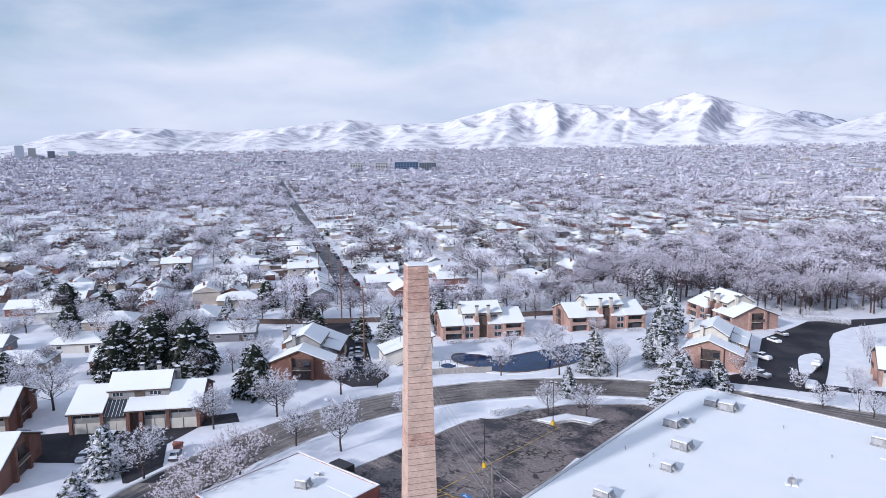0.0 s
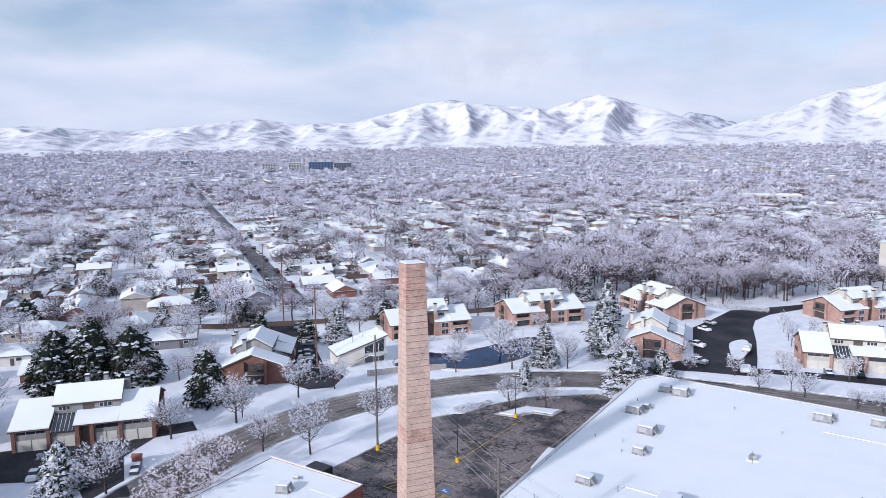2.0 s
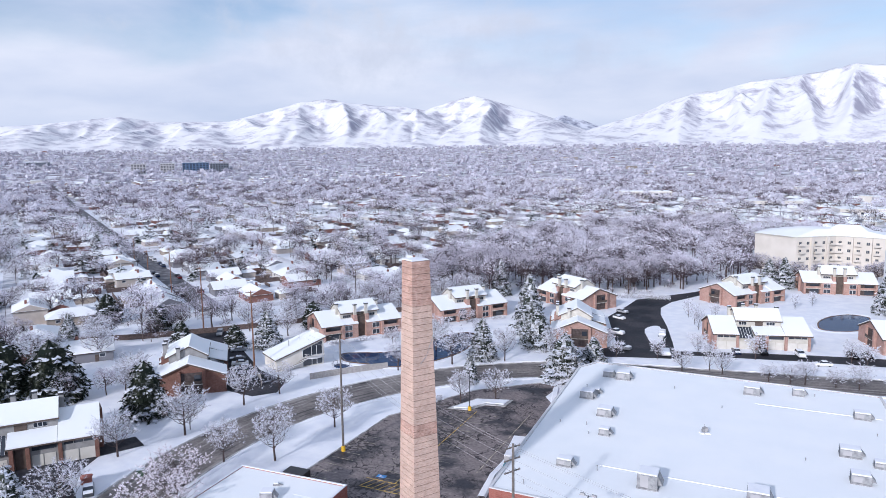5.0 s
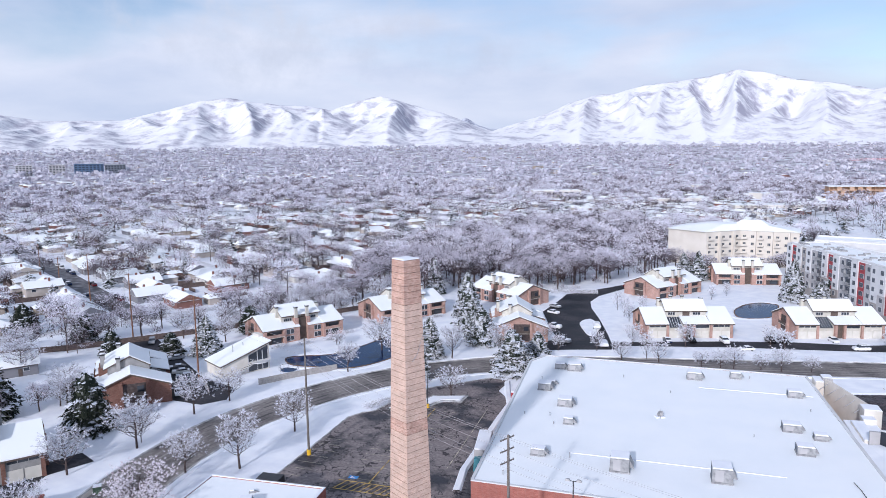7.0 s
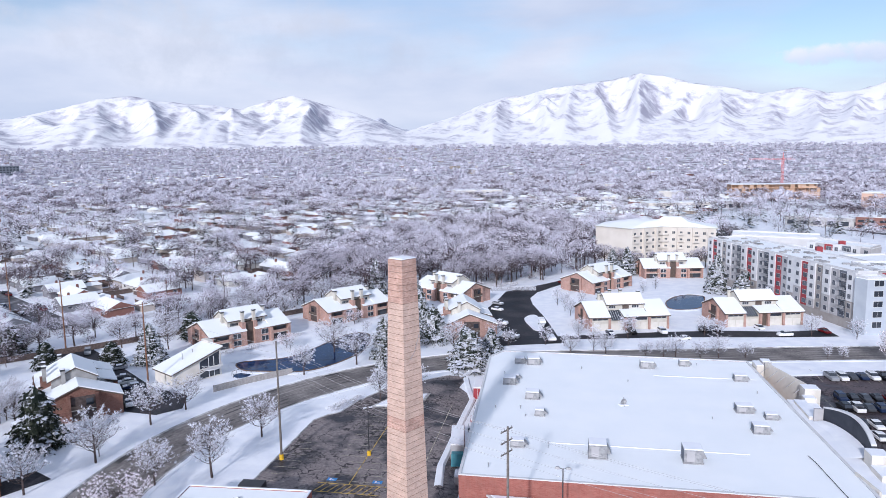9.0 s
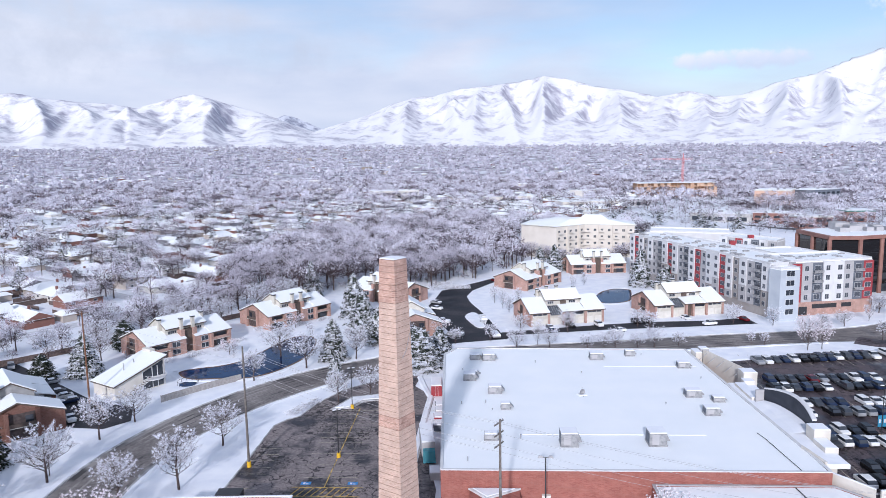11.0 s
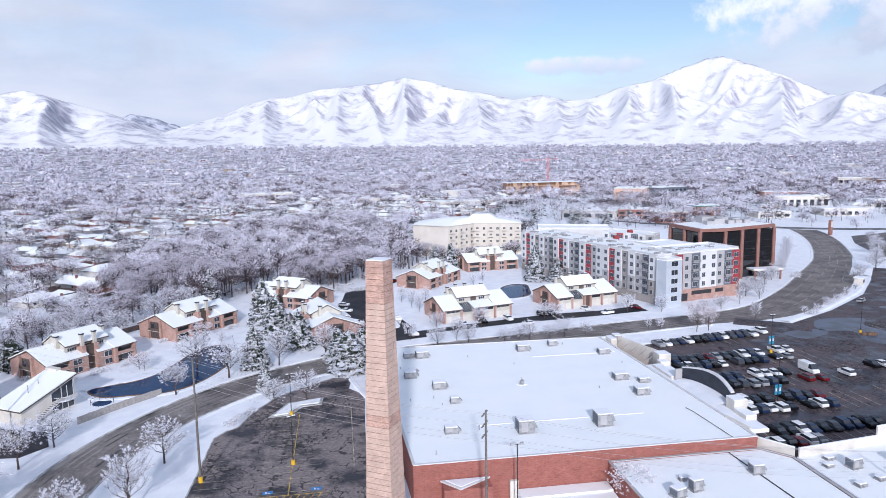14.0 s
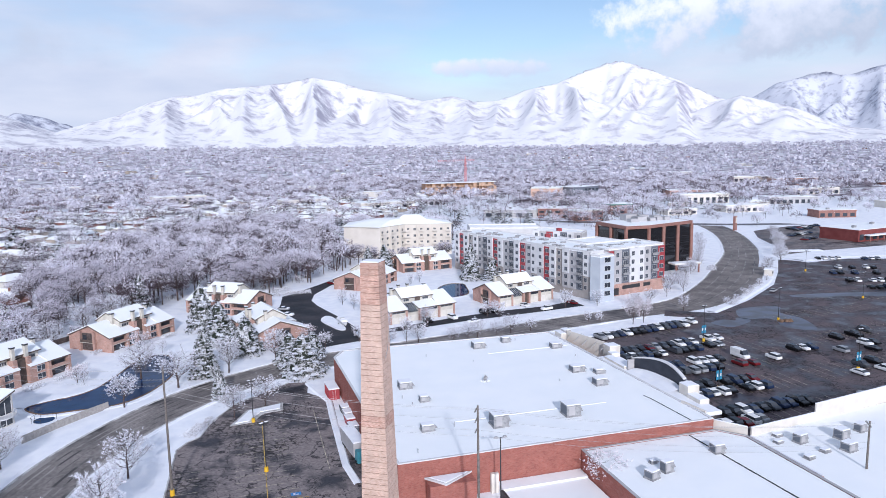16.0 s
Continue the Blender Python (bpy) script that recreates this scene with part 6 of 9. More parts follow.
for a, b in zip(CP[1:3], CP[2:4]):
    p, n_len, deg = along(a, b)
    n = int(n_len / 3.5)
    for i in range(n):
        x0 = (i + 0.3) * n_len / n
        for f in range(4):
            z = 3.0 + f * 3.7
            w = part("window", Geo().box(x0, -0.1, z, x0 + 1.5, 0, z + 1.5), SIDING, cream)
            w.matrix_basis = spot(p.x, p.y, deg)
            part("pane", Geo().box(x0 + 0.12, -0.14, z + 0.12, x0 + 0.70, -0.1, z + 1.38), FLAT_GLASS, w)
            part("pane", Geo().box(x0 + 0.80, -0.14, z + 0.12, x0 + 1.38, -0.1, z + 1.38), FLAT_GLASS, w)
            if i % 2 == 0:
                bal = part("balcony", Geo().box(x0 - 0.5, -1.5, z - 0.5, x0 + 2.2, 0, z - 0.2).box(x0 - 0.5, -1.5, z - 0.2, x0 + 2.2, -1.4, z + 0.6), CREAM, cream)
                bal.matrix_basis = spot(p.x, p.y, deg)
        if i % 2 == 1:
            pr = part("bay", Geo().box(x0 + 2.0, -1.6, 0, x0 + 2.6, 0, CRH - 0.05), CREAM, cream)
            pr.matrix_basis = spot(p.x, p.y, deg)

# ---- trees ----


def frosted_tree(seed, h, w, limbs, subs, per, size, width, low=0.2, r0=0.2):
    """A bare tree: a leader, limbs that arch out to an uneven crown, side shoots and thin frosted twigs. Returns wood and twigs."""
    r = random.Random(seed)
    g, tw = Geo(), Geo()
    bend = [Vector((0, 0, -0.1))]
    for i in range(1, 5):
        bend.append(Vector((r.uniform(-0.03, 0.03) * h * i / 2, r.uniform(-0.03, 0.03) * h * i / 2, h * 0.8 * i / 4)))
    for i in range(4):
        g.tube(bend[i], bend[i + 1], r0 * (1 - 0.22 * i), r0 * (0.78 - 0.22 * i) + 0.01, 6)

    def on_leader(t):
        u = min(3.999, t * 4)
        i = int(u)
        return bend[i].lerp(bend[i + 1], u - i)

    def sprig(p, d, n, s):
        for _ in range(n):
            a = (d * 0.9 + Vector((r.gauss(0, 0.5), r.gauss(0, 0.5), r.gauss(0.1, 0.42)))).normalized()
            e = p + a * size * s * r.uniform(0.5, 1.4)
            v = a.cross(Vector((r.gauss(0, 1), r.gauss(0, 1), r.gauss(0, 1)))).normalized() * width * r.uniform(0.6, 1.4)
            tw.face([p + v, e, p - v])

    for k in range(limbs):
        t = low + (0.98 - low) * ((k + r.random()) / limbs) ** 0.9
        p = on_leader(t / 1.02)
        az = 2.4 * k + r.uniform(-0.5, 0.5)
        zc, zr = h * 0.56, h * 0.46
        out = Vector((math.cos(az), math.sin(az), 0))
        rise = r.uniform(0.25, 0.55)
        end_z = min(h * 0.99, p.z + (h - p.z) * rise + 0.05 * h)
        rad = 0.5 * w * math.sqrt(max(0.04, 1 - ((end_z - zc) / zr) ** 2)) * r.uniform(0.75, 1.12)
        e = Vector((0, 0, end_z)) + out * rad
        pts = [p]
        for i in (1, 2, 3):
            u = i / 3
            pts.append(p.lerp(e, u) + Vector((r.uniform(-0.05, 0.05) * w, r.uniform(-0.05, 0.05) * w, -0.10 * (e - p).length * math.sin(math.pi * u) + r.uniform(-0.02, 0.02) * h)))
        lr = r0 * 0.42 * (1 - 0.6 * t)
        for i in range(3):
            g.tube(pts[i], pts[i + 1], lr * (1 - 0.3 * i), lr * (0.7 - 0.26 * i), 3)
        d = (pts[3] - pts[1]).normalized()
        sprig(pts[3], d, per, 1.0)
        sprig(pts[2], d, per // 2, 0.8)
        for j in range(subs):
            u = 0.35 + 0.6 * (j + r.random()) / subs
            i = min(2, int(u * 3))
            q = pts[i].lerp(pts[i + 1], u * 3 - i)
            sd = (d + Vector((r.gauss(0, 0.75), r.gauss(0, 0.75), r.gauss(0.15, 0.5)))).normalized()
            ln = 0.16 * w * r.uniform(0.6, 1.3)
            e2 = q + sd * ln
            g.tube(q, e2, lr * 0.4, lr * 0.15, 3)
            sprig(e2, sd, per, 1.0)
            sprig(q.lerp(e2, 0.5), sd, per // 2, 0.8)
    return g, tw


def bare_tree(name, seed, h, w, limbs, subs, per, size, width, crown_m, label, low=0.2, r0=0.2, group="frosted street trees"):
    wood, tw = frosted_tree(seed, h, w, limbs, subs, per, size, width, low, r0)
    root = thing(name, label, "tree", spot(0, 0), group)
    part("trunk", wood, BARK, root, "dark trunk and limbs")
    part("crown", tw, crown_m, root, "twigs thick with frost and snow")
    return root


def conifer(name, seed, h, rad, label, snow=0.5, shape=0.85, low=0.05, needles=NEEDLES, group="snowy conifers"):
    """Boughs wound round a stem, each ending in a tuft of drooping needles; laden tufts carry a pad of snow."""
    r = random.Random(seed)
    root = thing(name, label, "tree", spot(0, 0), group)
    part("trunk", Geo().tube((0, 0, 0), (0, 0, h * 0.96), 0.024 * h, 0.03, 7), BARK, root)
    g, sn = Geo(), Geo()
    rings = []
    for i in range(9):
        f = i / 8
        rings.append([((0.74 * rad * (1 - f) ** shape + 0.05) * r.uniform(0.8, 1.1) * math.cos(0.57 * j), (0.74 * rad * (1 - f) ** shape + 0.05) * r.uniform(0.8, 1.1) * math.sin(0.57 * j), h * (low + 0.03 + (0.92 - low) * f) + r.uniform(-0.3, 0.3)) for j in range(11)])
    for lo_, hi_ in zip(rings, rings[1:]):
        for j in range(11):
            q = (j + 1) % 11
            g.face([lo_[j], lo_[q], hi_[q], hi_[j]])
    n = int(34 * h)
    for k in range(n):
        f = 1 - (1 - (k + 0.5) / n) ** 0.62
        z = h * (low + (0.985 - low) * f) + r.uniform(-0.35, 0.35)
        full = rad * (1 - f) ** shape + 0.18
        a = 2.39996 * k + r.uniform(-0.5, 0.5)
        bulge = 1 + 0.20 * noise.noise(Vector((math.cos(a) * 1.3 + seed, math.sin(a) * 1.3, z * 0.55))) + r.uniform(-0.16, 0.18)
        o = Vector((math.cos(a), math.sin(a), 0))
        side = Vector((-o.y, o.x, 0))
        ln = full * bulge * (r.uniform(0.35, 0.8) if k % 3 == 0 else r.uniform(0.75, 1.05))
        tip = Vector((0, 0, z)) + o * ln + Vector((0, 0, -0.25 * ln))
        wd = (0.17 * full + 0.30) * r.uniform(0.7, 1.3)
        for _ in range(10):
            c = tip - o * r.uniform(0, 1.0) * wd * 1.4 + side * r.gauss(0, 0.55) * wd + Vector((0, 0, r.uniform(-0.5, 0.2) * wd))
            d = (o * r.uniform(0.2, 1.0) + side * r.gauss(0, 0.6) + Vector((0, 0, r.uniform(-0.9, 0.1)))).normalized()
            q = d.cross(Vector((r.gauss(0, 1), r.gauss(0, 1), r.gauss(0, 1)))).normalized()
            e = wd * r.uniform(0.5, 1.05)
            g.face([c - q * e * 0.24, c + q * e * 0.24, c + d * e])
        drift = 0.5 + 0.9 * noise.noise(Vector((tip.x * 0.45, tip.y * 0.45, tip.z * 0.45 + 3 * seed)))
        if r.random() < snow * (0.35 + 0.9 * drift):
            for _ in range(r.randint(4, 8)):
                c = tip - o * r.uniform(0, 1.2) * wd + side * r.gauss(0, 0.5) * wd + Vector((0, 0, r.uniform(0.05, 0.32) * wd))
                b = r.uniform(0, 6.28)
                e = wd * r.uniform(0.28, 0.62)
                tri = [c + (o * math.cos(b + t) + side * math.sin(b + t)) * e + Vector((0, 0, -0.35 * e * math.cos(b + t) + r.uniform(-0.12, 0.12) * e)) for t in (0, 2.1, 4.2)]
                sn.face(tri)
    part("foliage", g, needles, root, "dark green needles")
    tagged(part("snow", sn, NEEDLE_SNOW, root, "snow lying on the boughs"), kind="stuff")
    return root


def crown_arrays(rs, places, limbs, per, length, width, low, bark, frost_at, clump=0.36, shell=0.0):
    """Bare crowns: limbs that fan out to an uneven dome and thin twigs along them, frost on the outer and upper ones. Returns corners, slots and the limbs' ends."""
    P = np.array([(x, y, z) for x, y, z, h, w in places])[:, None, :]
    H = np.array([h for *_, h, w in places])[:, None]
    W = np.array([w for *_, w in places])[:, None]
    n = len(places)
    k = np.arange(limbs)[None, :]
    az = 2.4 * k + rs.uniform(0, 6.3, (n, 1)) + rs.uniform(-0.5, 0.5, (n, limbs))
    up = -0.42 + 1.38 * ((k + rs.uniform(0.1, 0.9, (n, limbs))) / limbs) ** 0.85
    ring = np.sqrt(np.clip(1 - up ** 2, 0.03, 1))
    D = np.stack([np.cos(az) * ring, np.sin(az) * ring, up], 2)
    reach = rs.uniform(0.72, 1.08, (n, limbs))
    size = np.stack([W, W, H * 0.42], 2)
    E = P + D * size * reach[:, :, None]
    E[..., 2] += H * 0.56
    B = P + np.zeros((n, limbs, 3))
    B[..., 2] += H * (low + 0.25 * (up * 0.5 + 0.5))
    # each limb ends in a rounded clump; the twigs point every way, a little outwards and up
    R = (W * clump)[:, :, None, None] * rs.uniform(0.75, 1.25, (n, limbs, 1, 1))
    d = rs.normal(size=(n, limbs, per, 3))
    d /= np.linalg.norm(d, axis=3, keepdims=True)
    q = rs.uniform(0.05, 1.0, (n, limbs, per, 1)) ** 0.42
    C = E[:, :, None, :] - D[:, :, None, :] * R * 0.55 + d * q * R * np.array([1, 1, 0.8])
    A = d * 0.8 + D[:, :, None, :] * 0.35 + rs.normal(size=C.shape) * 0.6
    A /= np.linalg.norm(A, axis=3, keepdims=True)
    if shell:
        A = np.cross(d + 0.25 * rs.normal(size=d.shape), rs.normal(size=C.shape))
        A /= np.linalg.norm(A, axis=3, keepdims=True)
        C = C - A * (0.45 * length * W)[:, :, None, None]
    side = np.cross(A, d if shell else rs.normal(size=C.shape))
    side /= np.linalg.norm(side, axis=3, keepdims=True) + 1e-6
    ln = (length * W)[:, :, None, None] * rs.uniform(0.5, 1.35, (n, limbs, per, 1))
    sd = side * (width * W)[:, :, None, None] * rs.uniform(0.6, 1.4, (n, limbs, per, 1))
    twigs = np.stack([C - sd, C + sd, C + A * ln], 3).reshape(-1, 3)
    # shell crowns: frosted tops against dark undersides also paint the clumps' shading
    top = (0.22, 0.62) if shell else (0.42, 0.40)
    frosty = (d[..., 2] * top[0] + q[..., 0] * 0.3 + top[1] * D[:, :, None, 2] + rs.normal(size=q.shape[:3]) * (0.08 if shell else 0.2) + (0.30 if n > 300 else 0.12) * rs.normal(size=(n, 1, 1))) > frost_at
    t = np.cross(D, np.array([0, 0, 1.0]))
    t = t / (np.linalg.norm(t, axis=2, keepdims=True) + 1e-6) * (bark * H)[:, :, None]
    boughs = np.stack([B - t, B + t, B * 0.15 + E * 0.85], 2).reshape(-1, 3)
    f = P[:, 0, :]
    stem = np.stack([f + np.c_[-2.2 * bark * H, 0 * H, 0 * H], f + np.c_[2.2 * bark * H, 0 * H, 0 * H], f + np.c_[0 * H, 0 * H, 0.7 * H]], 1).reshape(-1, 3)
    idx = np.r_[1 + frosty.reshape(-1).astype(int), np.zeros((len(boughs) + len(stem)) // 3, int)]
    return np.r_[twigs, boughs, stem], idx, B, E


def tri_mesh(name, verts, idx, mats):
    me = bpy.data.meshes.new(name)
    me.from_pydata(verts.tolist(), [], np.arange(len(verts)).reshape(-1, 3).tolist())
    for x in mats:
        me.materials.append(x)
    me.polygons.foreach_set("material_index", idx)
    me.update()
    return me


def wood_tree(seed, h, w, label):
    """A tall spreading tree: a bent trunk that forks into limbs, each carrying a fan of twigs."""
    rs, r = np.random.RandomState(seed), random.Random(seed)
    verts, idx, B, E = crown_arrays(rs, [(0, 0, 0, h, w / 2)], 24, 64, 0.17, 0.017, 0.24, 0.004, 0.29, 0.34)
    g = Geo()
    g.tube((0, 0, -0.1), (r.uniform(-0.3, 0.3), r.uniform(-0.3, 0.3), h * 0.30), 0.36, 0.27, 7)
    g.tube((0, 0, h * 0.28), (r.uniform(-0.4, 0.4), r.uniform(-0.4, 0.4), h * 0.66), 0.26, 0.10, 5)
    for b, e in zip(B[0], E[0]):
        b, e = Vector(b), Vector(e)
        m = b.lerp(e, 0.5) + Vector((r.uniform(-0.4, 0.4), r.uniform(-0.4, 0.4), -0.03 * h))
        g.tube(b, m, 0.13, 0.08, 3)
        g.tube(m, b.lerp(e, 0.95), 0.08, 0.02, 3)
    root = thing("woodland_tree", label, "tree", spot(0, 0), "wood behind the townhouses")
    part("trunk", g, BARK, root, "dark trunk and limbs")
    part("crown", tri_mesh("crown", verts, idx, [BARK, TWIGS, TWIG_FROST]), None, root, "bare twigs with frost on the upper side")
    return root


frost = [bare_tree("deciduous_tree", 11 + k, 8.6, w, 32, 8, 16, 0.50, 0.024, FROST, "leafless street tree with frosted twigs standing in snow", low) for k, (w, low) in enumerate(((7.4, 0.22), (6.6, 0.26), (8.0, 0.2), (6.0, 0.24)))]
pink = bare_tree("deciduous_tree", 31, 9.0, 9.4, 42, 7, 20, 0.40, 0.034, FROST_PINK, "leafless tree with pinkish frosted twigs and old fruit", 0.16)
slim = bare_tree("deciduous_tree", 41, 7.5, 4.8, 26, 6, 14, 0.46, 0.027, FROST, "slender young tree with frosted upright twigs", 0.12, 0.12)
tall = [wood_tree(61 + k, 16, w, "tall bare woodland tree dusted with snow") for k, w in enumerate((11, 13, 10, 12))]
firs = [conifer("conifer", 71, 13, 4.7, "tall spruce with snow-laden boughs", 0.72, 0.66), conifer("conifer", 72, 12, 5.2, "spruce thickly covered with snow", 1.0, 0.58), conifer("conifer", 73, 13, 5.6, "broad dark pine with patches of snow", 0.42, 0.40, 0.10, PINE_NEEDLES)]

PROTOS = {}


def plant(proto, h0, x, y, h, wide=1.0):
    """A copy of a tree at a place, h metres high; the first planting uses the prototype itself."""
    k = h / h0
    m = spot(x, y, rt.uniform(0, 360)) @ Matrix.Diagonal((k * wide, k * wide, k, 1))
    if proto.name not in PROTOS:
        PROTOS[proto.name] = 1
        proto.matrix_basis = m
        return proto
    ob = copy_thing(proto, spot(0, 0))
    ob.matrix_basis = m
    return ob


rt = random.Random(99)
# along the road and the car park
VERGE_TREES_A = ((-72.9, 9.4, 8.8, 1.0), (-73.6, 28.4, 8.0, 1.0), (-70.8, 38.0, 6.6, 1.0), (-47.3, 7.2, 9.2, 0.9), (-46.2, 25.8, 7.2, 1.0), (-52.9, 66.2, 6.8, 1.0), (-41.6, 77.0, 8.2, 1.1), (-29.2, 85.6, 8.2, 0.9), (-52.0, 88.0, 8.5, 1.1), (-27.4, 50.7, 6.2, 0.9), (-20.4, 55.6, 6.0, 1.0), (-115.7, -23.3, 9.5, 1.1), (-64.9, -24.6, 8.0, 1.0), (-55.9, 2.6, 7.0, 1.0), (-74.1, 12.0, 5, 0.8))
VERGE_TREES_B = ((-16.3, 92.0, 8.0, 1.0), (-77.0, -4.0, 7.5, 1.0), (-102.0, 22, 8, 1), (-112, 30, 7, 1), (-108, 24, 6, 1), (-138, 40, 8, 1.1), (-148, 28, 9, 1.1), (-156, 10, 8, 1.1), (-168, -2, 8, 1.1), (-140, -22, 8, 1), (-128, -26, 7, 1), (-135, 22, 7, 1))
VERGE_TREES_C = ((-104, 84, 7, 1), (-112, 96, 8, 1), (-96, 116, 8, 1), (-84, 126, 8, 1), (-78, 148, 9, 1), (-70, 156, 9, 1.1), (-120, 84, 8, 1.1), (-100, 130, 9, 1.1), (-172, 26, 8, 1), (-182, 12, 9, 1.1), (-150, 50, 8, 1.1))
for i, (x, y, h, w) in enumerate(VERGE_TREES_A + VERGE_TREES_B + VERGE_TREES_C):
    plant(frost[i % 4], 8.6, x, y, h * 1.22, w * 1.05)
for i, (x, y, h) in enumerate(((150, 107.5, 3.2), (158, 112, 2.8), (167, 118.5, 3.4), (176, 125, 2.6), (186, 132, 3.6), (197, 140.5, 3.0), (148, 140, 6.5), (158, 149, 6.0), (168, 158, 6.8), (178, 168, 6.2), (188, 178, 6.6), (198, 190, 6.0), (208, 203, 6.5), (220, 218, 6.8), (233, 236, 7), (247, 256, 7), (126, 120.5, 5.5), (118, 118.6, 5.0), (212, 158, 5.0), (220, 166, 6.0))):
    plant(slim if h < 5 else frost[i % 4], 7.5 if h < 5 else 8.6, x, y, h, 1.25)
for i, (x, y) in enumerate(((249, 199), (260, 212), (272, 226), (284, 240), (296, 256), (305, 268), (236, 184), (255, 206), (280, 232))):
    plant(frost[i % 4], 8.6, x + 4, y - 4, rt.uniform(6, 8.5), 1.2)
for i in range(20):
    x, y = rt.uniform(-225, -138), rt.uniform(-48, 40)
    if y < 0.55 * (x + 138) + 62 and abs(x + 140) + abs(y - 3) > 14 and abs(x + 168) + abs(y - 2) > 14:
        plant((frost[i % 4], tall[i % 4])[i % 2], (8.6, 16)[i % 2], x, y, rt.uniform(6, 9.5), rt.uniform(1.0, 1.25))
for x, y, h in ((-158, 22, 11), (-196, 8, 10), (-182, -28, 9), (-150, -24, 8), (-205, 24, 11), (-128, 62, 8), (-146, 70, 10), (-104, 98, 9), (-176, 74, 11)):
    plant(firs[2], 13, x, y, h, 1.05)
for i, (x, y) in enumerate(((-140, 44), (-110, 20), (-114, 12), (-108, 26))):
    plant(tall[i % 4], 16, x, y, rt.uniform(6, 8.5), rt.uniform(0.9, 1.2))
for x, y, h, w in ((-47.6, -21.0, 9.6, 1.15), (-53.0, -12.0, 9.0, 1.1), (-45.5, -27.5, 7.5, 1.0), (-56.5, 122, 5.2, 1.1), (102, 94.0, 10.5, 0.62), (106.5, 94.8, 9.0, 0.6), (-68, 90, 5, 1.1), (35.5, -6.0, 7.0, 1.0), (-6.5, 110, 6, 1)):
    plant(pink, 9.0, x, y, h, w)
YOUNG_TREES_A = ((24.2, 98.9, 8.5, 0.8), (35.2, 114.2, 7.5, 1.2), (19.9, 113.8, 6.5, 1.3), (38.6, 94.8, 4.8, 1.7), (43.5, 95.2, 5.4, 1.6), (46.8, 95.6, 6.4, 1.4), (53.6, 96.2, 5.0, 1.6), (58.6, 96.6, 6.8, 1.3), (66.0, 97.8, 4.6, 1.6), (62.4, 117.6, 6.6, 1.3), (91.6, 124.2, 7.2, 1.2), (27.5, 96.6, 6.4, 1.5), (104, 122.5, 6.5, 1.2), (59.1, 120.5, 6.6, 1.2), (17.5, 95.6, 6.2, 1.6))
YOUNG_TREES_B = ((-1, 101.2, 5.2, 1.3), (10, 104, 6.0, 1.2), (15.5, 150, 7.5, 0.9), (17.5, 143, 7.0, 0.9), (12.5, 160, 7.0, 0.9), (21.5, 156, 7, 0.9), (88, 99.5, 4.6, 0.9), (91.5, 98.2, 4.4, 0.9), (129, 104.2, 6.5, 1), (-66.0, 88.0, 4.5, 1.0), (-49, 112, 4.5, 1), (53, 196, 6, 0.8), (47, 188, 6, 0.8), (138, 128, 6, 1), (150, 134, 6.5, 1.2))
YOUNG_TREES_C = ((160, 147, 5.5, 1.2), (178, 168, 6, 1.2))
for x, y, h, w in YOUNG_TREES_A + YOUNG_TREES_B + YOUNG_TREES_C:
    plant(slim, 7.5, x, y, h, w)
# conifers
CONIFERS_A = ((2, 13, -221.8, 16, 13, 1.1), (2, 13, -134, 0.5, 15, 1.1), (2, 13, -126, 5.0, 16.5, 1.1), (2, 13, -119, 12.5, 15.5, 1.15), (2, 13, -129, -3.5, 13, 1.1), (2, 13, -89.2, 14.0, 13.5, 0.9), (0, 13, -164.8, 50.5, 10, 1), (0, 13, -100.8, 70.2, 12.5, 1.1), (2, 13, -110.5, 66.5, 7.5, 1.15), (0, 13, -35.6, 84.8, 12.8, 1.0))
CONIFERS_B = ((0, 13, -62.7, 172, 16, 0.85), (1, 12, -38.9, 137.5, 17, 0.75), (1, 12, -32.5, 118, 14.5, 0.9), (1, 12, -24.5, 102, 12.5, 1.0), (0, 13, -28.5, 106, 10, 1.1), (1, 12, -9.5, 77, 12.0, 1.2), (1, 12, -12.5, 89, 9.5, 1.1), (0, 13, -30.8, 64.4, 8.2, 0.85), (1, 12, -5.5, 92.5, 8.2, 1.1), (1, 12, -60, -38, 8, 1.1))
CONIFERS_C = ((1, 12, -72.5, -28.5, 10.0, 1.0), (0, 13, 76.6, 192, 17.5, 0.85), (0, 13, 90.6, 194, 15.5, 0.9), (0, 13, 103.0, 181, 11.5, 0.9), (1, 12, 85, 188, 9, 1.1), (0, 13, 44.0, 232, 14, 1.0), (0, 13, 38, 246, 11, 1), (0, 13, 112, 262, 11, 1.1), (2, 13, -240, 70, 12, 1), (0, 13, -200, 190, 12, 1))
CONIFERS_D = ((0, 13, -150, 210, 10, 1.2), (0, 13, -158, 214, 12, 1.1))
for k, h0, x, y, h, w in CONIFERS_A + CONIFERS_B + CONIFERS_C + CONIFERS_D:
    plant(firs[k], h0, x, y, h, w)
# the wood
WOOD = [(-100, 158), (-74, 184), (-47, 186), (-14, 190), (4, 210), (26, 242), (32, 262), (26, 300), (36, 350), (10, 470), (-60, 470), (-105, 380), (-120, 300), (-112, 235), (-112, 180)]
count, deep_wood = 0, []
while count < 560:
    x, y = rt.uniform(-125, 36), rt.uniform(158, 470)
    if not inside((x, y), WOOD) or (abs(x + 30) < 17 and abs(y - 170) < 16):
        continue
    count += 1
    if y < 225:
        plant(tall[count % 4], 16, x, y, rt.uniform(10.5, 16), rt.uniform(0.85, 1.15))
    else:
        deep_wood.append((x, y, 0, rt.uniform(9, 17), rt.uniform(4.2, 7.4)))
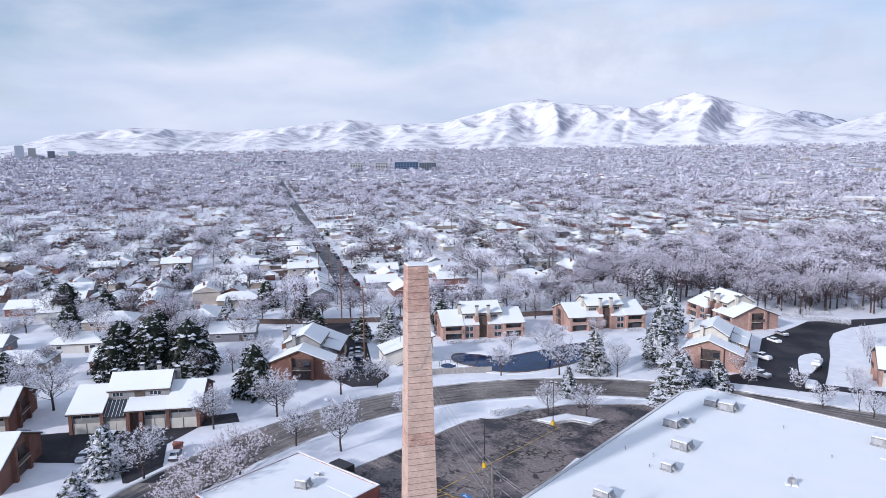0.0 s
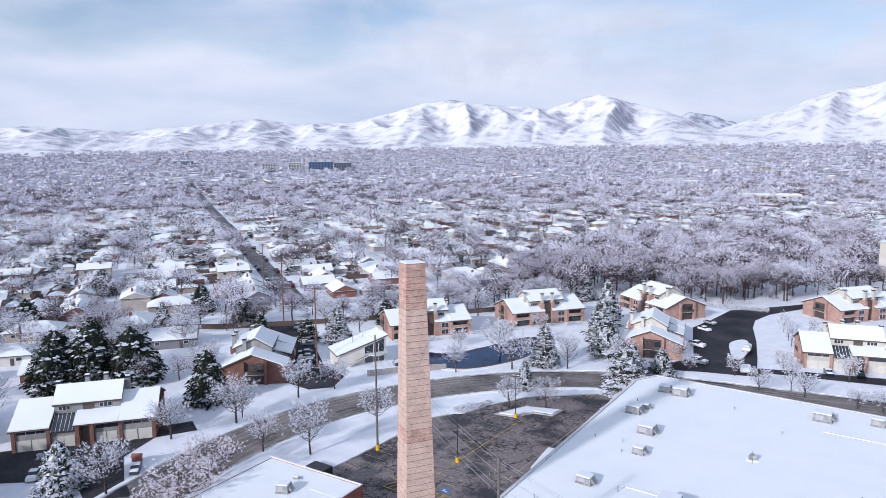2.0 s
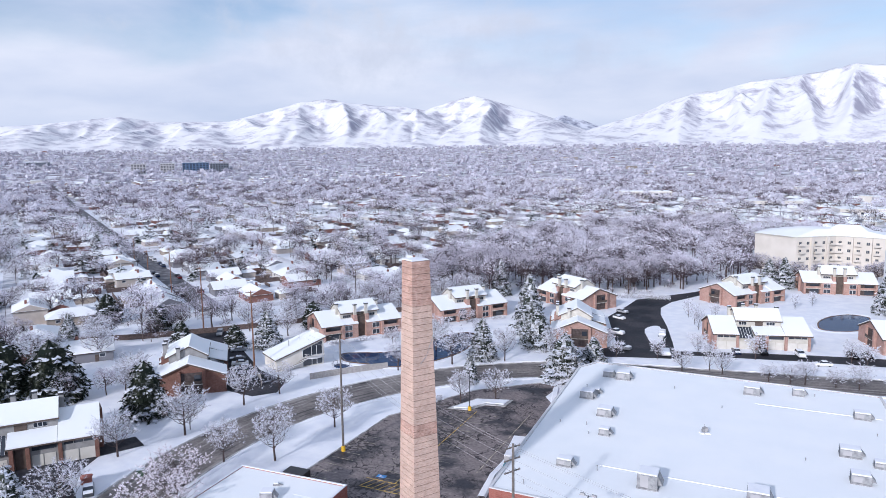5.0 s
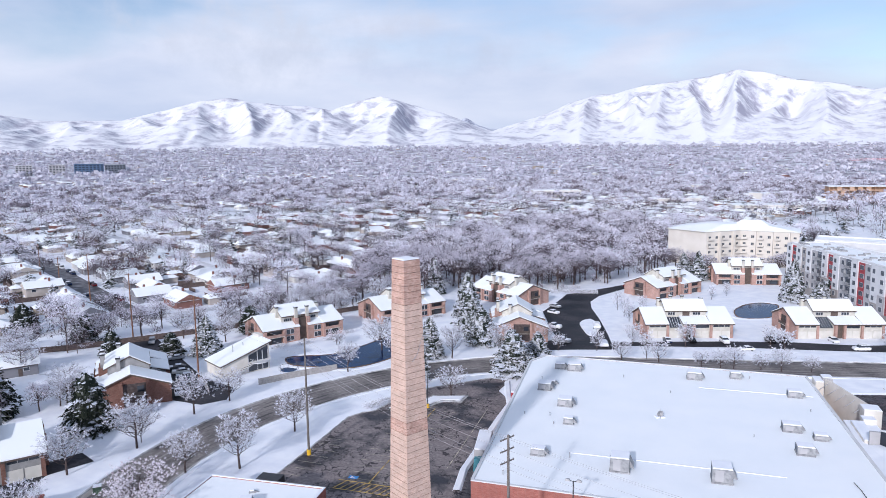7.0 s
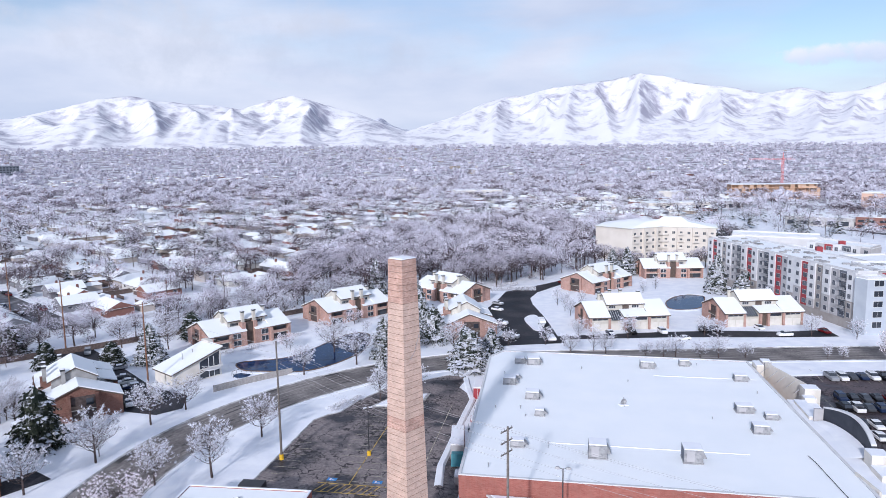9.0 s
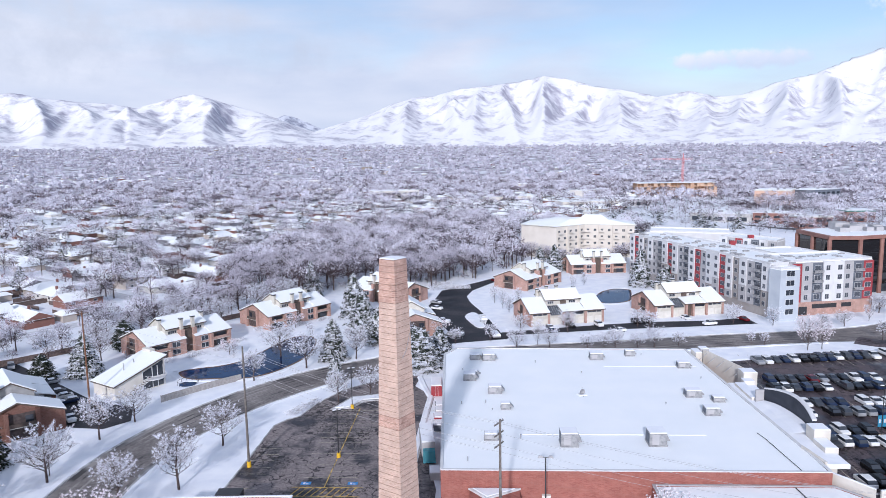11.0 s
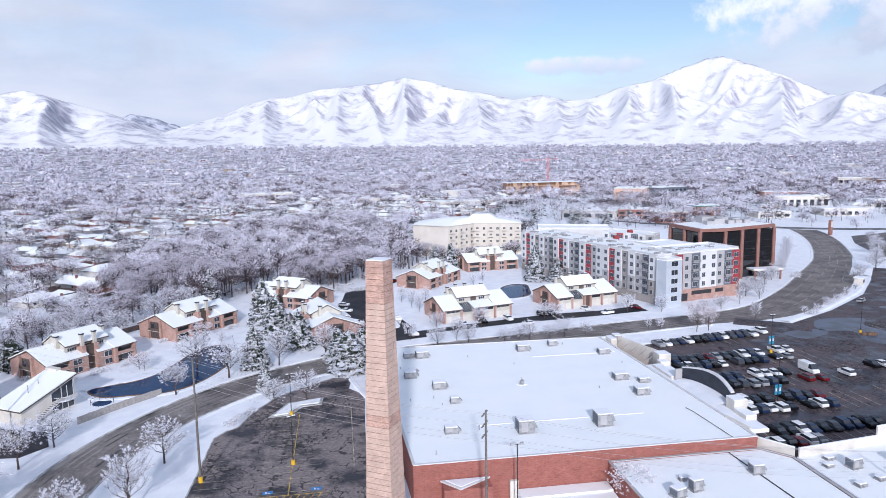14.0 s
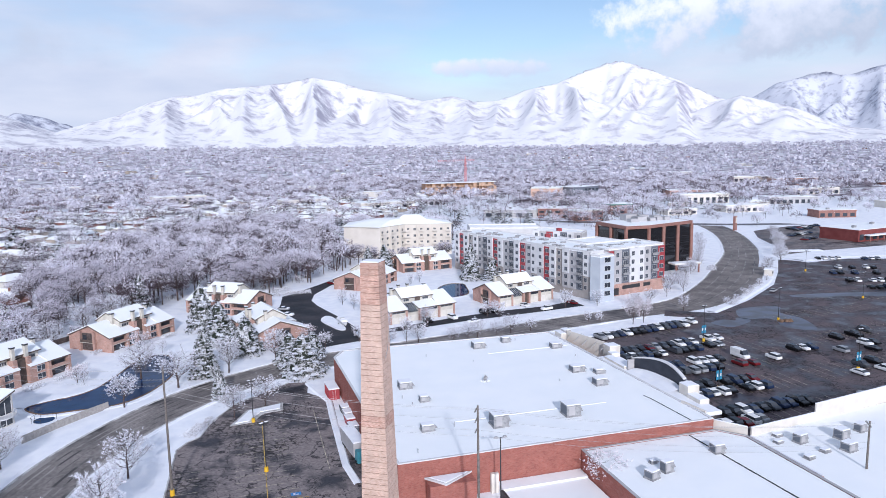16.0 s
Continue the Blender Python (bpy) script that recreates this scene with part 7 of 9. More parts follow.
for x in range(28, 112, 4):
    plant(tall[x % 4], 16, x + rt.uniform(-2, 2), 263 - 0.12 * x + rt.uniform(-7, 3), rt.uniform(8, 13), rt.uniform(0.9, 1.2))
# big old trees along the fence behind the townhouses
BEHIND = [Vector(p) for p in ((-196, 22), (-162, 46), (-140, 68), (-116, 100), (-98, 122), (-84, 142), (-66, 164))]
for a, b in zip(BEHIND, BEHIND[1:]):
    n_ = int((b - a).length / (13.0 if b.y < 110 else 6.0))
    for i in range(n_):
        for off in (4.0, 13.0)[:1 + i % 2]:
            d = (b - a).normalized()
            q = a.lerp(b, (i + rt.random()) / n_) + Vector((-d.y, d.x)) * (off + rt.uniform(-3, 3))
            plant(tall[(i + int(off)) % 4], 16, q.x, q.y, rt.uniform(7.5, 12.5), rt.uniform(0.9, 1.2))
brush = []
for x, y in ((-128, 96), (-104, 128), (-90, 148), (-150, 72), (-172, 48), (-118, 112)):
    for _ in range(14):
        h = rt.uniform(1.5, 3.0)
        brush.append((x + rt.uniform(-14, 14), y + rt.uniform(-12, 12), 0, h, h * 0.8))
for _ in range(420):
    x, y = rt.uniform(-125, 36), rt.uniform(158, 400)
    if inside((x, y), WOOD):
        h = rt.uniform(2.0, 4.5)
        brush.append((x, y, 0, h, h * rt.uniform(0.6, 0.9)))

# ---- the suburb: houses and gardens ----
HOUSE_WALLS = [mat("house_white", (0.56, 0.54, 0.51), 0.85, scale=0.5), mat("house_tan", (0.33, 0.285, 0.24), 0.85, scale=0.5), mat("house_brick", (0.22, 0.11, 0.09), 0.9, scale=0.7), mat("house_grey", (0.20, 0.20, 0.22), 0.85, scale=0.5), mat("house_pale", (0.44, 0.39, 0.35), 0.9, scale=0.5)]


def small_house(w, d, h, rise, wall_m, hip, label):
    root = thing("house", label, "house", spot(0, 0), "suburban houses")
    part("wall", Geo().box(-w / 2, -d / 2, 0, w / 2, d / 2, h), wall_m, root)
    i = d / 2 if hip else 0.0
    ring = [(-w / 2 - 0.5, -d / 2 - 0.5, h - 0.1), (w / 2 + 0.5, -d / 2 - 0.5, h - 0.1), (w / 2 + 0.5, d / 2 + 0.5, h - 0.1), (-w / 2 - 0.5, d / 2 + 0.5, h - 0.1)]
    top = [(-w / 2 - 0.5 + i, -0.05, h + rise), (w / 2 + 0.5 - i, -0.05, h + rise), (w / 2 + 0.5 - i, 0.05, h + rise), (-w / 2 - 0.5 + i, 0.05, h + rise)]
    part("eave_board", Geo().hull([(x, y, z - 0.18) for x, y, z in ring], ring), FASCIA, root)
    part("roof_snow", Geo().hull(ring, top), ROOF_SNOW, root, "snow on the roof")
    if not hip:
        for s in (-1, 1):
            x = s * (w / 2 + 0.51)
            part("gable_end", Geo().face([(x, -d / 2 - 0.3, h), (x, d / 2 + 0.3, h), (x, 0, h + rise - 0.25)][::s]), wall_m, root)
    for x in (-w * 0.3, w * 0.3):
        for s in (-1, 1):
            part("window", Geo().box(x - 0.8, min(s * d / 2, s * (d / 2 + 0.05)), h - 1.7, x + 0.8, max(s * d / 2, s * (d / 2 + 0.05)), h - 0.6, 0).box(x - 0.7, min(s * (d / 2 + 0.05), s * (d / 2 + 0.08)), h - 1.6, x + 0.7, max(s * (d / 2 + 0.05), s * (d / 2 + 0.08)), h - 0.7, 1), [WHITE_PANEL, GLASS], root)
    if h > 4:
        for x in (-w * 0.3, w * 0.02, w * 0.3):
            part("window", Geo().box(x - 0.7, -d / 2 - 0.05, 0.9, x + 0.7, -d / 2, 2.1, 0).box(x - 0.6, -d / 2 - 0.08, 1.0, x + 0.6, -d / 2 - 0.05, 2.0, 1), [WHITE_PANEL, GLASS], root)
    part("door", Geo().box(w * 0.16, -d / 2 - 0.06, 0, w * 0.16 + 1.0, -d / 2, 2.1), FASCIA, root)
    part("chimney", Geo().box(-w * 0.2, 0.8, h, -w * 0.2 + 0.8, 1.6, h + rise + 0.8), HOUSE_WALLS[2], root, "brick chimney")
    return root


protos = [
    small_house(16, 11, 3.0, 2.3, HOUSE_WALLS[0], True, "single-storey white house with a snowy hipped roof"),
    small_house(15, 10, 3.0, 2.6, HOUSE_WALLS[2], False, "single-storey brick house with a snowy gabled roof"),
    small_house(17, 11, 3.2, 2.4, HOUSE_WALLS[1], True, "single-storey tan house with a snowy hipped roof"),
    small_house(14, 10, 3.0, 2.8, HOUSE_WALLS[3], False, "single-storey grey house with a snowy gabled roof"),
    small_house(14, 10.5, 5.4, 2.3, HOUSE_WALLS[4], False, "two-storey pale house with a snowy gabled roof"),
]
U, V = Vector((-0.842, 0.5395)), Vector((0.5395, 0.842))
P0 = Vector((-176, 117.1))
UDEG = math.degrees(math.atan2(U.y, U.x))


def uv(x, y):
    d = Vector((x, y)) - P0
    return d.dot(U), d.dot(V)


STREETS = [k * 66 for k in range(-9, 12)]
CROSS = [-28, 190, 420, 660, 900]
KEEP_OUT = [WOOD, [(-200, -120), (-140, 55), (-92, 120), (-60, 165), (-40, 200), (30, 260), (20, 330), (140, 330), (1500, 900), (1500, -400), (-100, -400)]]


def is_suburb(x, y):
    return not any(inside((x, y), k) for k in KEEP_OUT)


street_geo, main_geo = Geo(), Geo()
for v in STREETS:
    line = []
    for u in range(-60 if v else -30, 1250, 20):
        p = P0 + U * u + V * v
        if is_suburb(*p):
            line.append(p)
        else:
            if len(line) > 1:
                ribbon(street_geo, line, 4.5, -4.5, 0.05)
            line = []
    if len(line) > 1:
        ribbon(main_geo if v == 0 else street_geo, line, 5.0 if v == 0 else 3.2, -5.0 if v == 0 else -3.2, 0.05)
for u in CROSS:
    line = []
    for v in range(-560, 700, 20):
        p = P0 + U * u + V * v
        if is_suburb(*p) and is_suburb(*(p + V * 10)):
            line.append(p)
        else:
            if len(line) > 1:
                ribbon(street_geo, line, 3.6, -3.6, 0.06)
            line = []
    if len(line) > 1:
        ribbon(street_geo, line, 3.6, -3.6, 0.06)
STREET = mat("street_slush", (0.06, 0.058, 0.066), 0.6, color2=(0.26, 0.25, 0.265), scale=0.25, lo=0.4, hi=0.7)
PACKED = mat("packed_snow", (0.50, 0.50, 0.53), 0.8, color2=(0.80, 0.80, 0.83), scale=0.25)
for geo in (street_geo, main_geo):
    geo.v = [(x, y, z + land(x, y) + (0.5 if math.hypot(x, y) > 450 else 0)) for x, y, z in geo.v]
setting("street_main", main_geo, STREET, "straight suburban street with slush between the wheel tracks", "street")
setting("street", street_geo, PACKED, "suburban streets with slush between the wheel tracks", "street")

rh = random.Random(7)
lots = []
for v in STREETS:
    for s in (-1, 1):
        for k in range(0, 68):
            u = -14 + 18.5 * k + rh.uniform(-3.5, 3.5)
            if any(abs(u - c) < 12 for c in CROSS):
                continue
            p = P0 + U * u + V * (v + s * (16.5 + rh.uniform(-3.5, 4.5)))
            if is_suburb(*p) and (k < 17 or rh.random() < 0.34):
                lots.append((math.hypot(p.x - 20, p.y + 90), p, s))
            q = p + V * s * rh.uniform(10, 13) + U * rh.uniform(-5, 5)
            if is_suburb(*q) and rh.random() < 0.35:
                lots.append((math.hypot(q.x - 20, q.y + 90) + 5000, q, s))
lots.sort(key=lambda a: a[0])
far_houses = Geo()
FAR_MATS = [ROOF_SNOW, *HOUSE_WALLS]


def far_house(x, y, z, w, d, h, rise, deg, m):
    c, s = math.cos(radians(deg)), math.sin(radians(deg))
    q = lambda a, b, e: (x + a * c - b * s, y + a * s + b * c, z + e)
    low = [q(-w / 2, -d / 2, -1), q(w / 2, -d / 2, -1), q(w / 2, d / 2, -1), q(-w / 2, d / 2, -1)]
    top = [q(-w / 2, -d / 2, h), q(w / 2, -d / 2, h), q(w / 2, d / 2, h), q(-w / 2, d / 2, h)]
    far_houses.hull(low, top, m, m, False)
    e = 0.5
    far_houses.hull([q(-w / 2 - e, -d / 2 - e, h), q(w / 2 + e, -d / 2 - e, h), q(w / 2 + e, d / 2 + e, h), q(-w / 2 - e, d / 2 + e, h)], [q(-w / 3, -0.05, h + rise), q(w / 3, -0.05, h + rise), q(w / 3, 0.05, h + rise), q(-w / 3, 0.05, h + rise)], 0, 0, False)


first = set()
for n, (dist, p, s) in enumerate(lots):
    deg = UDEG + (0 if rh.random() < 0.6 else 90) + (180 if s > 0 else 0)
    if n < 84 and dist < 5000:
        k = rh.choices(range(5), (3, 4, 3, 3, 1))[0]
        if k in first:
            ob = copy_thing(protos[k], spot(p.x, p.y, deg, land(p.x, p.y)))
        else:
            first.add(k)
            protos[k].matrix_basis = spot(p.x, p.y, deg)
    else:
        small = dist >= 5000
        far_house(p.x, p.y, land(p.x, p.y), rh.uniform(5, 8) if small else rh.uniform(12, 17), 5 if small else 10.5, 2.6 if small else 3.0, 1.2 if small else rh.uniform(1.6, 2.4), deg, rh.randint(1, 5))
for k, x, y, deg in ((1, -140, 3, 51), (0, -168, 2, 51), (3, -185, -20, 51), (1, -236, 8, 51), (0, -206, 15, 51), (2, -190, 20, 51), (4, -204, 64, UDEG), (2, -226, 36, 141), (0, -174, 46, 141), (3, -143, 40, 51), (1, -163, 27, 51), (2, -158, -18, 51), (0, -214, -12, 51)):
    copy_thing(protos[k], spot(x, y, deg))
yard = Geo()
for dist, p, s in lots:
    d0 = dist if dist < 5000 else dist - 5000
    if d0 > 620:
        continue
    for _ in range(2):
        q = p + U * rh.uniform(-9, 9) + V * s * rh.uniform(2, 15)
        e = q + (U if rh.random() < 0.5 else V) * rh.uniform(6, 16)
        n_ = (e - q).normalized()
        k = Vector((-n_.y, n_.x)) * 0.09
        h_ = rh.uniform(1.3, 1.9)
        yard.hull([(*(q - k), 0), (*(e - k), 0), (*(e + k), 0), (*(q + k), 0)], [(*(q - k), h_), (*(e - k), h_), (*(e + k), h_), (*(q + k), h_)], 0)
single("garden_fences", yard, [BROWN_FENCE], "dark board fences between snowy gardens", "fences", kind="stuff")
# far houses all over the valley floor
for _ in range(430):
    az, r = radians(rh.uniform(-88, 62)), math.sqrt(rh.uniform(620 ** 2, 3300 ** 2))
    x, y = r * math.sin(az), r * math.cos(az)
    if uv(x, y)[0] < 1230 and is_suburb(x, y) and abs(uv(x, y)[1]) < 600:
        continue
    big = rh.random() < 0.06
    far_house(x, y, land(x, y), rh.uniform(28, 60) if big else rh.uniform(10, 18), rh.uniform(18, 30) if big else 9, rh.uniform(5, 9) if big else 3.4, 0.4 if big else 2.0, UDEG + rh.choice((0, 90)), rh.randint(1, 5))
single("distant_houses", far_houses, FAR_MATS, "snow-roofed houses spread over the valley", "houses", kind="stuff")

# ---- trees of the valley, near and far ----


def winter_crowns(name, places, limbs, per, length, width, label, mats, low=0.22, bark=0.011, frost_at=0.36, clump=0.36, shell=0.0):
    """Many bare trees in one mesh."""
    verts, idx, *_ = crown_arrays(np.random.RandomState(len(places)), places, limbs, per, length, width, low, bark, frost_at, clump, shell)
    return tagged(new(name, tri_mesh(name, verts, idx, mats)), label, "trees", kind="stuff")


on_street = lambda x, y: abs(uv(x, y)[1]) < 7.5 and -35 < uv(x, y)[0] < 1240
taken = {}
for dist, p, s in lots:
    taken.setdefault((int(p.x // 12), int(p.y // 12)), []).append(p)


def by_house(x, y, gap):
    i, j = int(x // 12), int(y // 12)
    return any((q.x - x) ** 2 + (q.y - y) ** 2 < gap * gap for a in (-1, 0, 1) for b in (-1, 0, 1) for q in taken.get((i + a, j + b), ()))


near_places, mid_places, far_places = [], [], []
while len(near_places) < 350:
    az, r = radians(rh.uniform(-88, 20)), math.sqrt(rh.uniform(130 ** 2, 430 ** 2))
    x, y = r * math.sin(az), r * math.cos(az)
    if not is_suburb(x, y) or on_street(x, y) or by_house(x, y, 7.0):
        continue
    h = rh.choices((rh.uniform(12, 17), rh.uniform(8, 12), rh.uniform(4.5, 8)), (3, 3, 3))[0]
    near_places.append((x, y, land(x, y), h, h * rh.uniform(0.42, 0.58)))
QUARTER = [(320, 634), (362, 646), (222, 470), (240, 442), (251, 412), (304, 452), (346, 422), (437, 512), (440, 346), (352, 236), (410, 420), (510, 470), (560, 380), (480, 600), (620, 560), (172, 205), (246, 752)]
QUARTER_STREETS = (((226, 408), (311, 345)), ((311, 345), (560, 262)), ((404, 309), (464, 415)), ((464, 415), (680, 712)), ((284, 452), (416, 352)))


def off_line(x, y, a, b):
    """The distance of a place from a straight stretch."""
    p, a, b = Vector((x, y)), Vector(a), Vector(b)
    t = max(0.0, min(1.0, (p - a).dot(b - a) / (b - a).length_squared))
    return (p - a.lerp(b, t)).length


while len(near_places) < 510:
    x, y = rh.uniform(190, 660), rh.uniform(262, 640)
    if y < 300 + 0.16 * abs(x - 330) or any((x - a) ** 2 + (y - b) ** 2 < 26 ** 2 for a, b in QUARTER) or any(off_line(x, y, a, b) < 9 for a, b in QUARTER_STREETS) or (x < 330 and y < 1.6 * (x - 190) + 215):
        continue
    h = rh.uniform(4.5, 9.5)
    near_places.append((x, y, land(x, y), h, h * rh.uniform(0.40, 0.52)))
while len(mid_places) < 5600:
    az, r = radians(rh.uniform(-88, 60)), math.sqrt(rh.uniform(430 ** 2, 1150 ** 2))
    x, y = r * math.sin(az), r * math.cos(az)
    if inside((x, y), WOOD) or on_street(x, y):
        continue
    if is_suburb(x, y):
        if r < 800 and by_house(x, y, 6.0):
            continue
    elif y < 330 or rh.random() < (0.3 if x < 60 or y > 800 else 0.8):
        continue
    if rh.random() > 0.45 + (r - 430) / 700:
        continue
    h = rh.uniform(10, 17) if rh.random() < 0.65 else rh.uniform(6, 10)
    mid_places.append((x, y, land(x, y), h, h * rh.uniform(0.46, 0.62)))
for _ in range(12000):
    az, r = radians(rh.uniform(-88, 60)), math.sqrt(rh.uniform(1130 ** 2, 3330 ** 2))
    x, y = r * math.sin(az), r * math.cos(az)
    h = rh.uniform(7, 13)
    far_places.append((x, y, land(x, y), h, h * rh.uniform(0.55, 0.9)))
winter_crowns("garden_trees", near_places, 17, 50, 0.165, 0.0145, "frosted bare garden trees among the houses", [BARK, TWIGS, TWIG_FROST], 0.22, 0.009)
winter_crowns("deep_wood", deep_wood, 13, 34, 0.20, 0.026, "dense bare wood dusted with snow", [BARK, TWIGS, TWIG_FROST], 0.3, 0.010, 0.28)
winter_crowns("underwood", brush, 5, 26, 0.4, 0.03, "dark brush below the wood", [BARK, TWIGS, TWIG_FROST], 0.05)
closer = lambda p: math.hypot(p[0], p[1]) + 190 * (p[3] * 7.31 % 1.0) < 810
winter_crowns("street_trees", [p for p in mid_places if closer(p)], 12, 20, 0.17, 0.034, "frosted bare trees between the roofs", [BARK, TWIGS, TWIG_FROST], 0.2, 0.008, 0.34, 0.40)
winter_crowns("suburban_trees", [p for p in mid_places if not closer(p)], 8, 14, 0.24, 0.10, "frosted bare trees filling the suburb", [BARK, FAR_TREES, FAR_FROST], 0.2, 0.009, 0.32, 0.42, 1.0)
winter_crowns("distant_trees", far_places, 4, 4, 0.62, 0.42, "frosted trees of the far valley, their colours paled as by haze", [HAZED_TREES, HAZED_TREES, HAZED_FROST], 0.1, 0.006, 0.26, 0.5, 1.0)


def evergreens(places):
    """Far spruces: tiers of drooping needle flakes round a stem, some of them white."""
    g = Geo()
    r = random.Random(3)
    for x, y, z, h, w in places:
        for _ in range(170 if math.hypot(x, y) < 480 else 40):
            f = r.random() ** 0.9
            a = r.uniform(0, 6.283)
            o = Vector((math.cos(a), math.sin(a), -0.32))
            b = Vector((x, y, z + h * (0.08 + 0.90 * f)))
            ln = w * h * (1 - f) ** 0.7 * r.uniform(0.45, 1.15) + 0.25
            sd = Vector((-o.y, o.x, 0)) * ln * 0.28
            white = r.random() < 0.30
            lift = Vector((0, 0, 0.25 if white else 0.0))
            g.face([b + o * ln * 0.35 + lift, b + o * ln - sd + lift, b + o * ln * 1.2 + lift, b + o * ln + sd + lift], 1 if white else 0)
        g.face([(x - 0.2, y, z), (x + 0.2, y, z), (x, y, z + h)], 0)
    return g


fir_places = []
while len(fir_places) < 900:
    near = len(fir_places) < 420
    az, r = radians(rh.uniform(-88, 58)), math.sqrt(rh.uniform(240 ** 2, 620 ** 2) if near else rh.uniform(400 ** 2, 1700 ** 2))
    x, y = r * math.sin(az), r * math.cos(az)
    if (is_suburb(x, y) and not on_street(x, y)) or (y > 420 and not inside((x, y), WOOD)):
        fir_places.append((x, y, land(x, y), rh.uniform(6.5, 16), rh.uniform(0.28, 0.44)))
single("distant_evergreens", evergreens(fir_places), [NEEDLES, NEEDLE_SNOW], "dark evergreens dusted with snow among the houses", "trees", kind="stuff")

# ---- vehicles ----


def loft(geo, sections, m=0):
    """A body from cross rings of the same count, one after another."""
    k, n = len(geo.v), len(sections[0])
    for ring in sections:
        geo.v.extend(ring)
    for s in range(len(sections) - 1):
        for i in range(n):
            j = (i + 1) % n
            a, b = k + s * n, k + (s + 1) * n
            geo.f.append((a + i, a + j, b + j, b + i))
            geo.m.append(m)
    geo.f.append(tuple(k + i for i in range(n))[::-1])
    geo.f.append(tuple(k + (len(sections) - 1) * n + i for i in range(n)))
    geo.m += [m, m]
    return geo


def car(kind, paint_m, label, snow=False):
    """A car along y, nose to -y, standing on its wheels."""
    root = thing("car", label, "car", spot(0, 0), "parked cars")
    L, Wd, hood, roof, c0, c1, c2, c3 = {
        "saloon": (4.7, 1.8, 0.95, 1.45, -1.25, -0.45, 1.05, 1.85), "suv": (4.7, 1.9, 1.10, 1.75, -1.25, -0.6, 1.75, 2.2),
        "pickup": (5.6, 2.0, 1.15, 1.85, -1.3, -0.7, 0.75, 0.95), "van": (5.9, 2.05, 1.25, 2.5, -2.3, -1.5, 2.75, 2.9)}[kind]
    w, h = Wd / 2, L / 2
    ring = lambda y, z0, z1, q: [(-w * q, y, z0 + 0.1), (-w * q * 0.93, y, z0), (w * q * 0.93, y, z0), (w * q, y, z0 + 0.1), (w * q, y, z1 - 0.12), (w * q * 0.9, y, z1), (-w * q * 0.9, y, z1), (-w * q, y, z1 - 0.12)][::-1]
    body = loft(Geo(), [ring(-h, 0.35, hood - 0.3, 0.86), ring(-h + 0.2, 0.25, hood - 0.12, 0.97), ring(c0, 0.25, hood, 1.0), ring(c2, 0.25, hood + 0.05, 1.0), ring(h - 0.2, 0.25, hood if kind != "saloon" else hood, 0.98), ring(h, 0.4, hood - 0.15, 0.88)])
    part("body", body, paint_m, root)
    q = 0.82
    cab_g = Geo().hull([(-w * 0.93, c0, hood - 0.02), (w * 0.93, c0, hood - 0.02), (w * 0.93, c3, hood - 0.02), (-w * 0.93, c3, hood - 0.02)], [(-w * q, c1, roof - 0.06), (w * q, c1, roof - 0.06), (w * q, c2, roof - 0.06), (-w * q, c2, roof - 0.06)])
    part("glasshouse", cab_g, GLASS, root, "dark windows")
    part("roof", Geo().hull([(-w * q - 0.03, c1 - 0.03, roof - 0.08), (w * q + 0.03, c1 - 0.03, roof - 0.08), (w * q + 0.03, c2 + 0.05, roof - 0.08), (-w * q - 0.03, c2 + 0.05, roof - 0.08)], [(-w * q * 0.92, c1 + 0.1, roof), (w * q * 0.92, c1 + 0.1, roof), (w * q * 0.92, c2 - 0.1, roof), (-w * q * 0.92, c2 - 0.1, roof)]), SNOW if snow else paint_m, root)
    if kind == "van":
        part("side_panel", Geo().box(-w * 0.97, -0.9, 0.9, w * 0.97, c3 - 0.02, roof - 0.07), paint_m, root)
    if kind == "pickup":
        part("bed", Geo().box(-w * 0.8, c3 + 0.1, hood + 0.02, w * 0.8, h - 0.15, hood + 0.07), DARK_METAL, root)
    if snow:
        part("hood_snow", Geo().cushion(-w * 0.85, -h + 0.15, hood - 0.1, w * 0.85, c0 + 0.1, hood + 0.12, 0.06), SNOW, root)
    for x in (-w + 0.02, w - 0.24):
        for y in (-h * 0.62, h * 0.60):
            part("wheel", Geo().tube((x, y, 0.34), (x + 0.22, y, 0.34), 0.34, 0.34, 10), TYRE, root)
    return root


PAINTS = {"white": (0.78, 0.78, 0.78), "silver": (0.30, 0.31, 0.33), "grey": (0.06, 0.064, 0.074), "black": (0.008, 0.008, 0.010), "navy": (0.018, 0.03, 0.07), "red": (0.13, 0.012, 0.016)}
PAINT_MATS = {k: paint("car_paint_" + k, v) for k, v in PAINTS.items()}
FLEET = {}


def park(kind, colour, x, y, deg, snow=False):
    key = (kind, colour, snow)
    if key not in FLEET:
        label = f"{colour} {'van' if kind == 'van' else 'pickup truck' if kind == 'pickup' else 'sport utility car' if kind == 'suv' else 'saloon car'} " + ("with snow lying on it, on the drive" if snow else "on dark asphalt")
        FLEET[key] = car(kind, PAINT_MATS[colour], label, snow)
        FLEET[key].matrix_basis = spot(x, y, deg, 0.05)
    else:
        copy_thing(FLEET[key], spot(x, y, deg, 0.05))


rc = random.Random(21)
KINDS = (["saloon"] * 6 + ["suv"] * 5 + ["pickup"])
COLOURS = ["black"] * 7 + ["navy"] * 4 + ["grey"] * 2 + ["silver"] * 2 + ["white"] * 6 + ["red"]
